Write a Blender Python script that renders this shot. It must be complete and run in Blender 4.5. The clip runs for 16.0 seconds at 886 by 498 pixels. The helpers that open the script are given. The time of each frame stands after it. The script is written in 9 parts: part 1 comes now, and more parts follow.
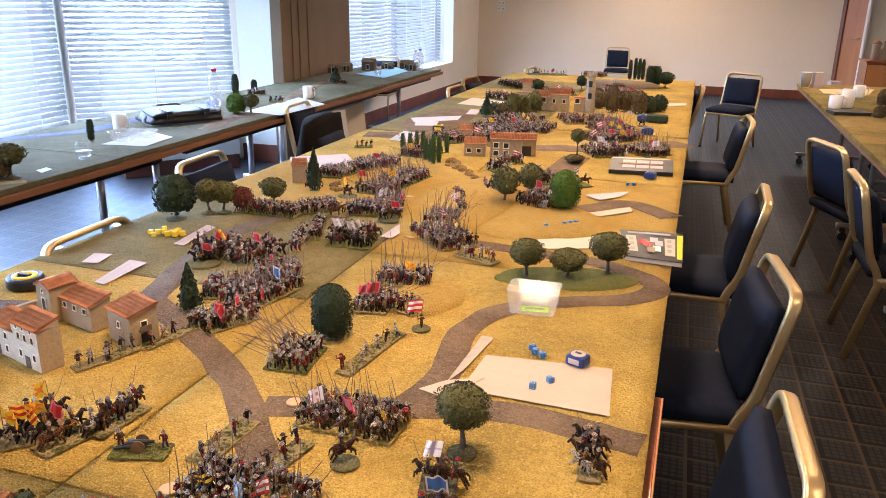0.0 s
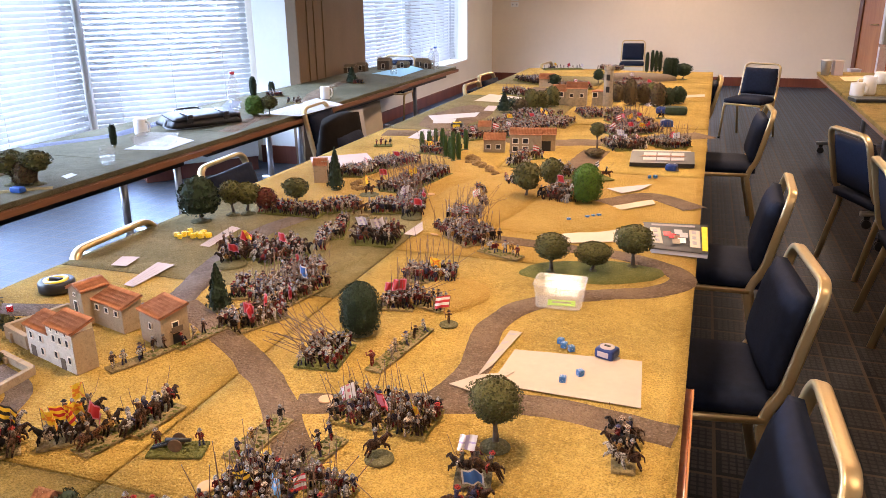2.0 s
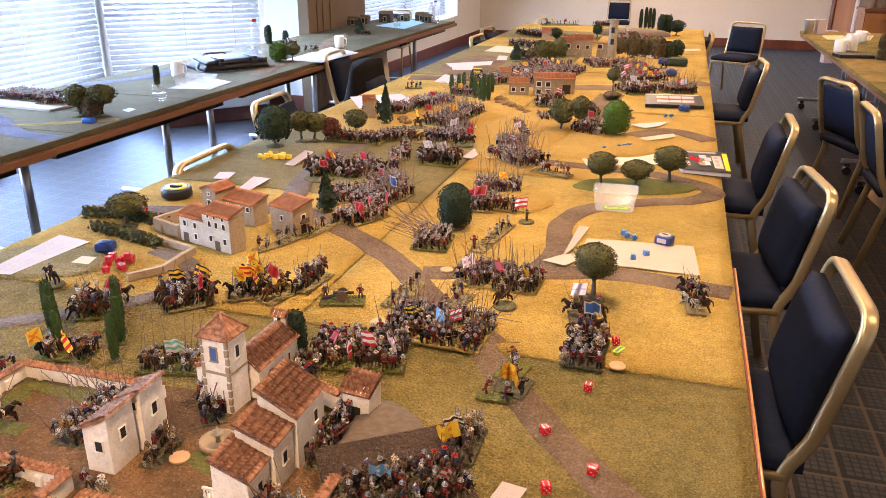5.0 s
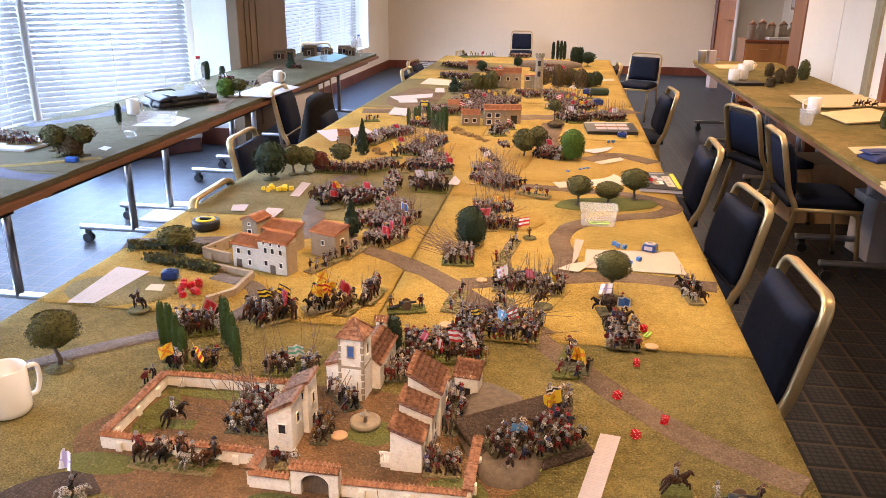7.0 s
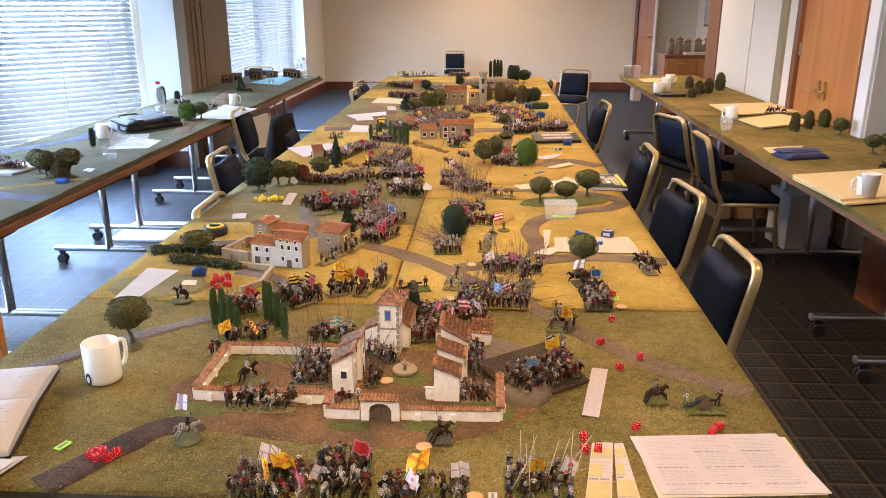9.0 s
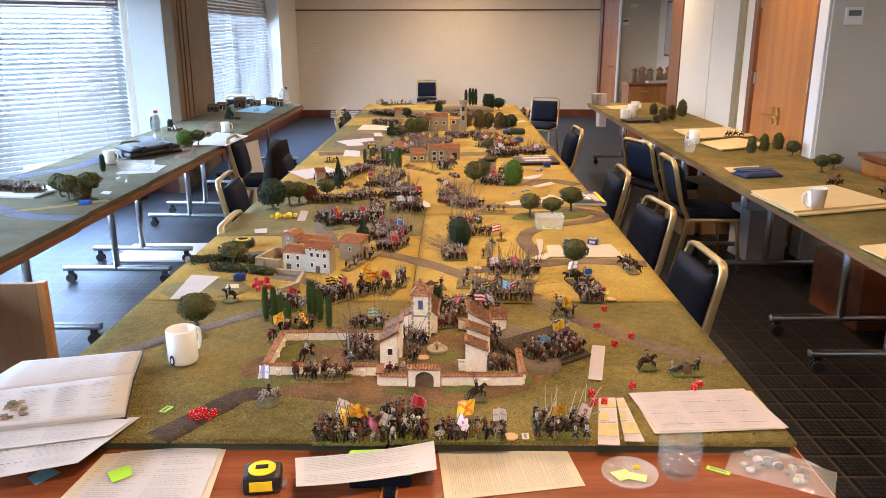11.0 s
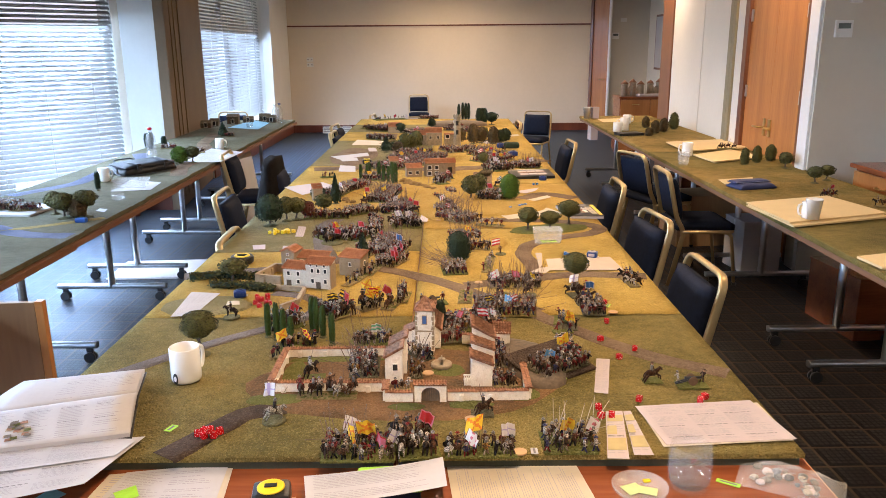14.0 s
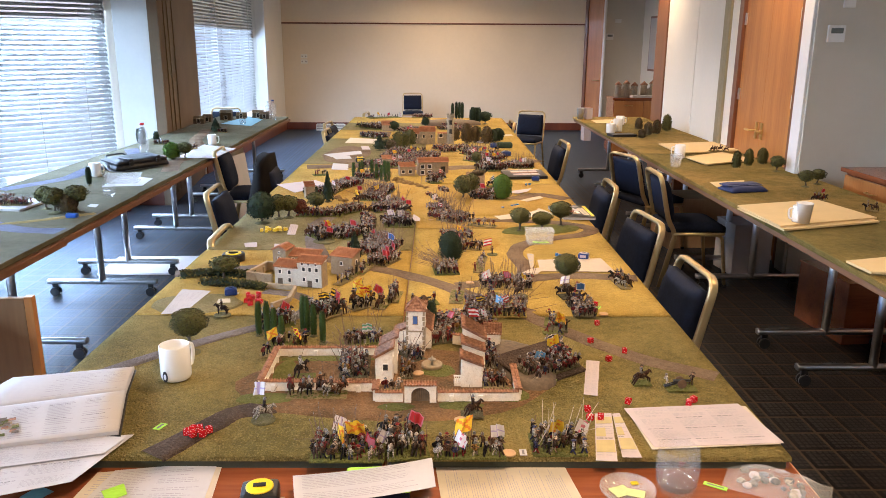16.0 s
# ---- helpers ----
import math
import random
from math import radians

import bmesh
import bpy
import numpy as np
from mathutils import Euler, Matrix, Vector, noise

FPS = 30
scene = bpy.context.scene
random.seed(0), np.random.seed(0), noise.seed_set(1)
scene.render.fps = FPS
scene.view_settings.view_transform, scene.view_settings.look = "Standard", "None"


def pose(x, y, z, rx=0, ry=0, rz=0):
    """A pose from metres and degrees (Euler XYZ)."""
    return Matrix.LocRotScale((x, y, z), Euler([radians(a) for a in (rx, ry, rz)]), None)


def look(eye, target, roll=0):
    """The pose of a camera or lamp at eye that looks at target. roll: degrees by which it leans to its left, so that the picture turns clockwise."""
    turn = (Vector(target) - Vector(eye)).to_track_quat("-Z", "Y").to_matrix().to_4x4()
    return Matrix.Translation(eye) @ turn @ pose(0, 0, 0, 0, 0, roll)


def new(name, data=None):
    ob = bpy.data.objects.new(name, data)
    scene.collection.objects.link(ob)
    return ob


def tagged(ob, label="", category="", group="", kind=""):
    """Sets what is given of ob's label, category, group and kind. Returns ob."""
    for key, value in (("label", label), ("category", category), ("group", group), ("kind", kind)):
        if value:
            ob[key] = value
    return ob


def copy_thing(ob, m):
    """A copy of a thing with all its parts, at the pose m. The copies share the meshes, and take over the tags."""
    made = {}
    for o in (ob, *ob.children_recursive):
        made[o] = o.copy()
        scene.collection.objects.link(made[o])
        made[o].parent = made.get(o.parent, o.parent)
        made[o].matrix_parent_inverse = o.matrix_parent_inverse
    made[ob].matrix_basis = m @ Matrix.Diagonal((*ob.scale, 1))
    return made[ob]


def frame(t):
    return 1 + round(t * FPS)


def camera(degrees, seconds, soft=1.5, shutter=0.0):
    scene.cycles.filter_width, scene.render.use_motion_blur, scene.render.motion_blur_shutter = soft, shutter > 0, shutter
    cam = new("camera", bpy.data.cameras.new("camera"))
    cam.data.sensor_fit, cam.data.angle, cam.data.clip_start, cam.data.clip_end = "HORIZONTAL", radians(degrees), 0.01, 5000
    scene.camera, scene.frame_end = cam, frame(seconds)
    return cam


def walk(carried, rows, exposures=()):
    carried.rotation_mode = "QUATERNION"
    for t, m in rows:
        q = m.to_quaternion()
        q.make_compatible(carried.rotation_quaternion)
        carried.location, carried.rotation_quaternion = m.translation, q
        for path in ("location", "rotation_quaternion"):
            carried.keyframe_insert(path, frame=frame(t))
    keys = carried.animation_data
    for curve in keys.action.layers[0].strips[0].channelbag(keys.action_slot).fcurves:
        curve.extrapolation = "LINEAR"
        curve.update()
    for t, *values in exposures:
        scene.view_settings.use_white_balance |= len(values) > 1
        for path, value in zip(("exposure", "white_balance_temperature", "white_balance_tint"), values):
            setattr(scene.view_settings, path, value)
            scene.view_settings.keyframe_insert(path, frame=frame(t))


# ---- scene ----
cam = camera(60.0, 16.0, 0.45)
PATH = [
    (0, (0.926, 0.092, 1.557), (0.346, 1.9, 0.927), 0.9),
    (0.5, (0.921, 0.1, 1.566), (0.334, 1.912, 0.956), 0.3),
    (1, (0.916, 0.1, 1.569), (0.318, 1.91, 0.963), -0.2),
    (1.5, (0.908, 0.093, 1.565), (0.298, 1.895, 0.95), -0.6),
    (2, (0.908, 0.079, 1.554), (0.286, 1.871, 0.919), -0.7),
    (2.5, (0.922, 0.055, 1.535), (0.292, 1.836, 0.877), -0.7),
    (3, (0.925, 0.014, 1.514), (0.292, 1.784, 0.832), -0.5),
    (3.5, (0.883, -0.066, 1.514), (0.259, 1.698, 0.806), -0.2),
    (4, (0.797, -0.179, 1.5), (0.192, 1.583, 0.772), -0.0),
    (6.3, (0.605, -0.629, 1.585), (0.224, 1.207, 0.89), 0.8),
    (6.5, (0.55, -0.667, 1.595), (0.2, 1.179, 0.909), 0.8),
    (7, (0.441, -0.768, 1.601), (0.154, 1.097, 0.94), 0.7),
    (7.5, (0.404, -0.899, 1.624), (0.164, 0.979, 0.98), 0.5),
    (8, (0.39, -1.022, 1.62), (0.191, 0.865, 0.985), 0.1),
    (8.5, (0.344, -1.083, 1.623), (0.189, 0.811, 0.997), -0.1),
    (11, (0.146, -1.545, 1.667), (0.118, 0.379, 1.12), -0.1),
    (11.5, (0.13, -1.554, 1.672), (0.106, 0.373, 1.138), -0.5),
    (12, (0.123, -1.543, 1.677), (0.103, 0.387, 1.154), -0.7),
    (12.5, (0.124, -1.536, 1.676), (0.108, 0.397, 1.163), -0.8),
    (13, (0.121, -1.546, 1.683), (0.108, 0.388, 1.173), -0.8),
    (13.5, (0.118, -1.55, 1.677), (0.108, 0.384, 1.167), -0.7),
    (14, (0.112, -1.544, 1.669), (0.106, 0.39, 1.157), -0.5),
    (14.5, (0.111, -1.54, 1.671), (0.107, 0.393, 1.157), -0.4),
    (15, (0.112, -1.542, 1.672), (0.113, 0.39, 1.156), -0.2),
    (15.5, (0.113, -1.543, 1.673), (0.121, 0.39, 1.157), 0.0),
    (16, (0.114, -1.545, 1.676), (0.128, 0.387, 1.16), 0.3),
]
walk(cam, [(t, look(eye, target, roll)) for t, eye, target, roll in PATH],
     [(0, 0.14, 6420, 24.5), (2, 0.17, 6680, 28), (3.5, 0.30, 6740, 29), (4.2, 0.30, 6740, 29), (6.3, 0.20, 6780, 28), (7.5, 0.18, 6760, 27), (8.5, 0.10, 6640, 23), (11, 0.06, 6580, 20), (16, 0.05, 6580, 20)])

# ---- world, daylight and ceiling light ----
world = bpy.data.worlds.new("world")
scene.world = world
world.use_nodes = True
wn = world.node_tree
sky = wn.nodes.new("ShaderNodeTexSky")
sky.sky_type, sky.sun_disc = "NISHITA", False
sky.sun_elevation, sky.sun_rotation = radians(40), radians(250)
wn.links.new(sky.outputs[0], wn.nodes["Background"].inputs[0])
wn.nodes["Background"].inputs[1].default_value = 0.1
ROOM = pose(0, 0, 0, 0, 0, 0.8)          # the room stands slightly askew to the game table


def area(name, m, sx, sy, power, colour, spread=180):
    d = bpy.data.lights.new(name, "AREA")
    d.shape, d.size, d.size_y, d.energy, d.color, d.spread = "RECTANGLE", sx, sy, power, colour, radians(spread)
    ob = new(name, d)
    ob.matrix_world = m
    return ob


WARM = (1.0, 0.77, 0.50)
for k, (lv, lp) in enumerate([(-2.9, 42), (-0.9, 38), (1.4, 34), (3.6, 36), (5.8, 36), (8.0, 32), (10.4, 44), (12.4, 52)]):
    area("ceiling_lamp", ROOM @ pose(0.35, lv, 2.74), 0.26, 0.26, lp, WARM, 140 if lv < 9 else 178)
for lv, lp in [(1.2, 14), (4.5, 24), (7.8, 26), (11.2, 28)]:
    area("ceiling_lamp", ROOM @ pose(2.5, lv, 2.74), 0.5, 0.5, lp, WARM, 160)
area("window_light", pose(-4.66, 1.1, 1.55, 0, -42, 0), 2.3, 8.6, 1000, (0.46, 0.71, 1.0), 120)
area("window_light", pose(-4.06, 6.30, 1.55, 0, 0, -40) @ pose(0, 0, 0, 0, -42, 0), 2.3, 1.4, 170, (0.46, 0.71, 1.0), 120)
area("window_light", pose(-3.52, 9.8, 1.55, 0, -42, 0), 2.3, 5.2, 470, (0.46, 0.71, 1.0), 120)

# ---- materials ----


def mat(name, col, rough=0.6, metal=0.0, var=0.15, scale=12.0, bump=0.0, bscale=300.0, rnd=0.0, hue=0.0, island=False, coat=0.0,
        col2=None, detail=6.0):
    m = bpy.data.materials.new(name)
    m.use_nodes = True
    n, l = m.node_tree.nodes, m.node_tree.links
    b = n["Principled BSDF"]
    b.inputs["Roughness"].default_value, b.inputs["Metallic"].default_value = rough, metal
    b.inputs["Coat Weight"].default_value = coat
    tc = n.new("ShaderNodeTexCoord")
    no = n.new("ShaderNodeTexNoise")
    no.inputs["Scale"].default_value, no.inputs["Detail"].default_value = scale, detail
    l.new(tc.outputs["Object"], no.inputs["Vector"])
    no2 = n.new("ShaderNodeTexNoise")
    no2.inputs["Scale"].default_value, no2.inputs["Detail"].default_value = scale * 11, 3
    l.new(tc.outputs["Object"], no2.inputs["Vector"])
    add = n.new("ShaderNodeMath")
    add.operation = "MULTIPLY_ADD"
    add.inputs[1].default_value = 0.45
    l.new(no2.outputs["Fac"], add.inputs[0])
    l.new(no.outputs["Fac"], add.inputs[2])
    ramp = n.new("ShaderNodeValToRGB")
    e = ramp.color_ramp.elements
    c2 = col2 or [min(1, c * (1 + var)) for c in col]
    c1 = col if col2 else [c * (1 - var) for c in col]
    e[0].position, e[0].color = 0.5, (*c1, 1)
    e[1].position, e[1].color = 0.95, (*c2, 1)
    l.new(add.outputs[0], ramp.inputs[0])
    out = ramp.outputs[0]
    if rnd or hue:
        src = n.new("ShaderNodeNewGeometry").outputs["Random Per Island"] if island else n.new("ShaderNodeObjectInfo").outputs["Random"]
        hs = n.new("ShaderNodeHueSaturation")
        mr = n.new("ShaderNodeMapRange")
        mr.inputs[3].default_value, mr.inputs[4].default_value = 1 - rnd, 1 + rnd
        l.new(src, mr.inputs[0])
        l.new(mr.outputs[0], hs.inputs["Value"])
        if hue:
            m2 = n.new("ShaderNodeMath")
            m2.operation = "MULTIPLY"
            m2.inputs[1].default_value = 7.31
            l.new(src, m2.inputs[0])
            fr = n.new("ShaderNodeMath")
            fr.operation = "FRACT"
            l.new(m2.outputs[0], fr.inputs[0])
            mh = n.new("ShaderNodeMapRange")
            mh.inputs[3].default_value, mh.inputs[4].default_value = 0.5 - hue, 0.5 + hue
            l.new(fr.outputs[0], mh.inputs[0])
            l.new(mh.outputs[0], hs.inputs["Hue"])
        l.new(out, hs.inputs["Color"])
        out = hs.outputs[0]
    l.new(out, b.inputs["Base Color"])
    if bump:
        bn = n.new("ShaderNodeTexNoise")
        bn.inputs["Scale"].default_value, bn.inputs["Detail"].default_value = bscale, 4
        l.new(tc.outputs["Object"], bn.inputs["Vector"])
        bp = n.new("ShaderNodeBump")
        bp.inputs["Strength"].default_value = bump
        bp.inputs["Distance"].default_value = 0.6 / bscale
        l.new(bn.outputs["Fac"], bp.inputs["Height"])
        l.new(bp.outputs[0], b.inputs["Normal"])
    return m


def glass(name, col=(1, 1, 1), rough=0.0, ior=1.45):
    m = bpy.data.materials.new(name)
    m.use_nodes = True
    b = m.node_tree.nodes["Principled BSDF"]
    b.inputs["Base Color"].default_value = (*col, 1)
    b.inputs["Transmission Weight"].default_value, b.inputs["Roughness"].default_value, b.inputs["IOR"].default_value = 1, rough, ior
    return m


def film(name, col, clear, rough=0.15):
    """Thin clear plastic."""
    m = bpy.data.materials.new(name)
    m.use_nodes = True
    n, l = m.node_tree.nodes, m.node_tree.links
    b = n["Principled BSDF"]
    b.inputs["Base Color"].default_value, b.inputs["Roughness"].default_value = (*col, 1), rough
    t = n.new("ShaderNodeBsdfTransparent")
    mx = n.new("ShaderNodeMixShader")
    mx.inputs[0].default_value = clear
    l.new(b.outputs[0], mx.inputs[1])
    l.new(t.outputs[0], mx.inputs[2])
    l.new(mx.outputs[0], n["Material Output"].inputs[0])
    return m


def clear(name, tint, ior=1.45, rough=0.02):
    """Thin clear glass or plastic: see-through with a gloss that grows at the rim."""
    m = bpy.data.materials.new(name)
    m.use_nodes = True
    n, l = m.node_tree.nodes, m.node_tree.links
    t, g, f, mx, r = n.new("ShaderNodeBsdfTransparent"), n.new("ShaderNodeBsdfGlossy"), n.new("ShaderNodeLayerWeight"), n.new("ShaderNodeMixShader"), n.new("ShaderNodeMapRange")
    t.inputs[0].default_value, g.inputs["Roughness"].default_value, f.inputs[0].default_value = (*tint, 1), rough, 0.18
    r.inputs[3].default_value, r.inputs[4].default_value = (ior - 1) ** 2 * 0.22, 0.55
    l.new(f.outputs["Facing"], r.inputs[0])
    l.new(r.outputs[0], mx.inputs[0])
    l.new(t.outputs[0], mx.inputs[1])
    l.new(g.outputs[0], mx.inputs[2])
    l.new(mx.outputs[0], n["Material Output"].inputs[0])
    return m


def glow(name, col, strength):
    m = bpy.data.materials.new(name)
    m.use_nodes = True
    b = m.node_tree.nodes["Principled BSDF"]
    b.inputs["Base Color"].default_value = (*col, 1)
    b.inputs["Emission Color"].default_value, b.inputs["Emission Strength"].default_value = (*col, 1), strength
    return m


def wood(name, a, b_, rough=0.35, scale=6.0, stretch=(1, 1, 0.06), coat=0.2):
    m = mat(name, a, rough, 0, 0.2, scale, 0.05, 120, col2=b_, coat=coat)
    n, l = m.node_tree.nodes, m.node_tree.links
    mp = n.new("ShaderNodeMapping")
    mp.inputs["Scale"].default_value = stretch
    tc = [x for x in n if x.bl_idname == "ShaderNodeTexCoord"][0]
    for x in n:
        if x.bl_idname == "ShaderNodeTexNoise":
            l.new(mp.outputs[0], x.inputs["Vector"])
    l.new(tc.outputs["Object"], mp.inputs["Vector"])
    return m


def carpet_mat():
    """Dark carpet with a fine grid and pairs of brown stripes."""
    m = mat("carpet", (0.028, 0.025, 0.023), 0.42, 0, 0.35, 3.0, 0.4, 500)
    n, l = m.node_tree.nodes, m.node_tree.links
    b = n["Principled BSDF"]
    tc = [x for x in n if x.bl_idname == "ShaderNodeTexCoord"][0]
    sep = n.new("ShaderNodeSeparateXYZ")
    l.new(tc.outputs["Object"], sep.inputs[0])

    def line(sock, period, width):
        d = n.new("ShaderNodeMath"); d.operation = "DIVIDE"; d.inputs[1].default_value = period
        l.new(sock, d.inputs[0])
        f = n.new("ShaderNodeMath"); f.operation = "FRACT"
        l.new(d.outputs[0], f.inputs[0])
        c = n.new("ShaderNodeMath"); c.operation = "LESS_THAN"; c.inputs[1].default_value = width
        l.new(f.outputs[0], c.inputs[0])
        return c.outputs[0]

    def mixc(prev, fac, col, amount):
        k = n.new("ShaderNodeMath"); k.operation = "MULTIPLY"; k.inputs[1].default_value = amount
        l.new(fac, k.inputs[0])
        x = n.new("ShaderNodeMix"); x.data_type = "RGBA"
        l.new(k.outputs[0], x.inputs[0])
        l.new(prev, x.inputs[6])
        x.inputs[7].default_value = (*col, 1)
        return x.outputs[2]
    src = b.inputs["Base Color"].links[0].from_socket
    src = mixc(src, line(sep.outputs[0], 0.0254, 0.30), (0.006, 0.006, 0.007), 0.8)
    src = mixc(src, line(sep.outputs[1], 0.0254, 0.30), (0.006, 0.006, 0.007), 0.8)
    for k in (0, 1):
        src = mixc(src, line(sep.outputs[k], 0.1524, 0.20), (0.004, 0.004, 0.004), 0.9)
    for k in (0, 1):
        src = mixc(src, line(sep.outputs[k], 0.1524, 0.085), (0.070, 0.046, 0.029), 0.85)
    l.new(src, b.inputs["Base Color"])
    b.inputs["Specular IOR Level"].default_value = 0.1
    # grazing gloss tinted blue, standing in for window daylight on the carpet
    lw, pw, gl, mx = n.new("ShaderNodeLayerWeight"), n.new("ShaderNodeMath"), n.new("ShaderNodeBsdfGlossy"), n.new("ShaderNodeMixShader")
    lw.inputs[0].default_value, gl.inputs["Roughness"].default_value = 0.5, 0.38
    daylight_sheen = n.new("ShaderNodeRGB").outputs[0]
    daylight_sheen.default_value = (0.22, 0.42, 0.72, 1)
    for k in (0, 1):
        daylight_sheen = mixc(daylight_sheen, line(sep.outputs[k], 0.0762, 0.20), (0.09, 0.14, 0.21), 0.5)
        daylight_sheen = mixc(daylight_sheen, line(sep.outputs[k], 0.0508, 0.35), (0.14, 0.21, 0.31), 0.6)
    l.new(daylight_sheen, gl.inputs["Color"])
    pw.operation, pw.inputs[1].default_value = "POWER", 8.0
    l.new(lw.outputs["Facing"], pw.inputs[0])
    l.new(pw.outputs[0], mx.inputs[0])
    l.new(b.outputs[0], mx.inputs[1])
    l.new(gl.outputs[0], mx.inputs[2])
    l.new(mx.outputs[0], n["Material Output"].inputs[0])
    return m


M_CARPET = carpet_mat()
M_WALL = mat("wall_paint", (0.76, 0.66, 0.53), 0.85, 0, 0.03, 1.5, 0.08, 400)
M_WALL2 = mat("grey_wall_paint", (0.62, 0.57, 0.48), 0.85, 0, 0.03, 1.5, 0.08, 400)
M_WHITE = mat("white_paint", (0.78, 0.77, 0.73), 0.5, 0, 0.03, 3, 0.05, 300)
M_PANEL = mat("partition_panel", (0.76, 0.71, 0.61), 0.6, 0, 0.03, 2, 0.05, 300)
M_CEIL = mat("ceiling_paint", (0.55, 0.53, 0.50), 0.9, 0, 0.03, 2)
M_BROWN = mat("brown_column_cladding", (0.22, 0.145, 0.085), 0.7, 0, 0.08, 3, 0.1, 250)
M_TRACK = mat("khaki_metal", (0.30, 0.25, 0.15), 0.5, 0.3, 0.1, 8)
M_SKIRT = wood("mahogany_skirting", (0.12, 0.03, 0.018), (0.20, 0.06, 0.03), 0.35)
M_MAHOG = wood("mahogany", (0.17, 0.040, 0.014), (0.30, 0.085, 0.03), 0.25, 9, (0.08, 1, 1), 0.4)
M_DOOR = wood("door_veneer", (0.36, 0.125, 0.028), (0.52, 0.21, 0.055), 0.4, 7, (1, 1, 0.07), 0.15)
M_FRAME = wood("door_frame_wood", (0.14, 0.045, 0.02), (0.22, 0.08, 0.03), 0.4)
M_PLY = wood("plywood", (0.42, 0.24, 0.11), (0.55, 0.34, 0.17), 0.6, 5, (1, 1, 0.1), 0.0)
M_EDGE = wood("table_edge_wood", (0.17, 0.075, 0.035), (0.28, 0.13, 0.06), 0.45, 8, (1, 0.08, 1), 0.0)
M_CHROME = mat("satin_chrome", (0.62, 0.63, 0.65), 0.28, 1, 0.05, 20)
M_GOLD = mat("champagne_metal", (0.60, 0.44, 0.22), 0.36, 0.85, 0.06, 15, 0.03, 300)
M_NAVY = mat("navy_upholstery", (0.006, 0.010, 0.024), 0.7, 0, 0.25, 40, 0.35, 900)
M_NAVY.node_tree.nodes["Principled BSDF"].inputs["Specular IOR Level"].default_value = 0.14
M_BLACK = mat("black_plastic", (0.012, 0.012, 0.013), 0.4, 0, 0.2, 30)
M_BRASS = mat("brass", (0.60, 0.42, 0.18), 0.3, 1, 0.06, 20)
M_SLAT = mat("blind_slat", (0.40, 0.40, 0.40), 0.5, 0, 0.02, 4)
_n, _l = M_SLAT.node_tree.nodes, M_SLAT.node_tree.links
_t, _x = _n.new("ShaderNodeBsdfTranslucent"), _n.new("ShaderNodeMixShader")
_t.inputs[0].default_value, _x.inputs[0].default_value = (0.86, 0.86, 0.86, 1), 0.36
_l.new(_n["Principled BSDF"].outputs[0], _x.inputs[1])
_l.new(_t.outputs[0], _x.inputs[2])
_l.new(_x.outputs[0], _n["Material Output"].inputs[0])
M_SKY = glow("bright_sky", (0.92, 0.96, 1.0), 0.80)
M_GLASSPANE = glass("window_pane")
M_PORC = mat("white_china", (0.80, 0.78, 0.73), 0.18, 0, 0.02, 10, coat=0.3)
M_PAPER = mat("white_paper", (0.47, 0.445, 0.44), 0.8, 0, 0.04, 8, 0.05, 200)
M_TRACE = mat("thin_tan_paper", (0.42, 0.335, 0.25), 0.7, 0, 0.06, 6, 0.05, 200)
M_FOAM = mat("yellow_foam_board", (0.66, 0.49, 0.25), 0.8, 0, 0.04, 8, 0.05, 200)
M_CREAM = mat("cream_card", (0.52, 0.44, 0.32), 0.8, 0, 0.05, 8, 0.05, 200)
M_PINKP = mat("pinkish_paper", (0.47, 0.395, 0.385), 0.8, 0, 0.04, 8)
M_INK = mat("grey_print", (0.345, 0.32, 0.32), 0.8, 0, 0.1, 60)
M_INKD = mat("dark_print", (0.19, 0.175, 0.18), 0.8, 0, 0.1, 60)
M_CLEAR = clear("clear_glass", (0.985, 0.985, 0.985), 1.5)
M_TUB = film("tub_plastic", (0.82, 0.82, 0.80), 0.78, 0.2)
M_WATER = clear("water", (0.975, 0.98, 0.98), 1.33)
M_PLAS = film("clear_plastic", (0.85, 0.86, 0.86), 0.8, 0.08)
M_LINEN = mat("dark_cloth", (0.008, 0.006, 0.005), 0.9, 0, 0.2, 30, 0.3, 600)


def dye(name, col, rough=0.5, **k):
    return mat(name, col, rough, 0, k.pop("var", 0.08), k.pop("scale", 40), **k)


M_RED, M_YEL, M_BLUE = dye("red_resin", (0.50, 0.012, 0.016), 0.25), dye("yellow_plastic", (0.80, 0.56, 0.015), 0.35), dye("blue_plastic", (0.018, 0.09, 0.36), 0.3)
M_LIME, M_PIP = dye("lime_card", (0.33, 0.66, 0.05), 0.6), dye("white_pip", (0.8, 0.8, 0.8), 0.4)
M_PALEYEL, M_NOTE = dye("pale_yellow_print", (0.46, 0.37, 0.17), 0.7), dye("pale_note_paper", (0.50, 0.58, 0.26), 0.7)
M_NAVYP, M_BLUED = dye("navy_plastic", (0.010, 0.035, 0.16), 0.3), dye("blue_resin", (0.025, 0.14, 0.38), 0.3)
M_TEAL = dye("teal_plastic", (0.12, 0.30, 0.36), 0.5)


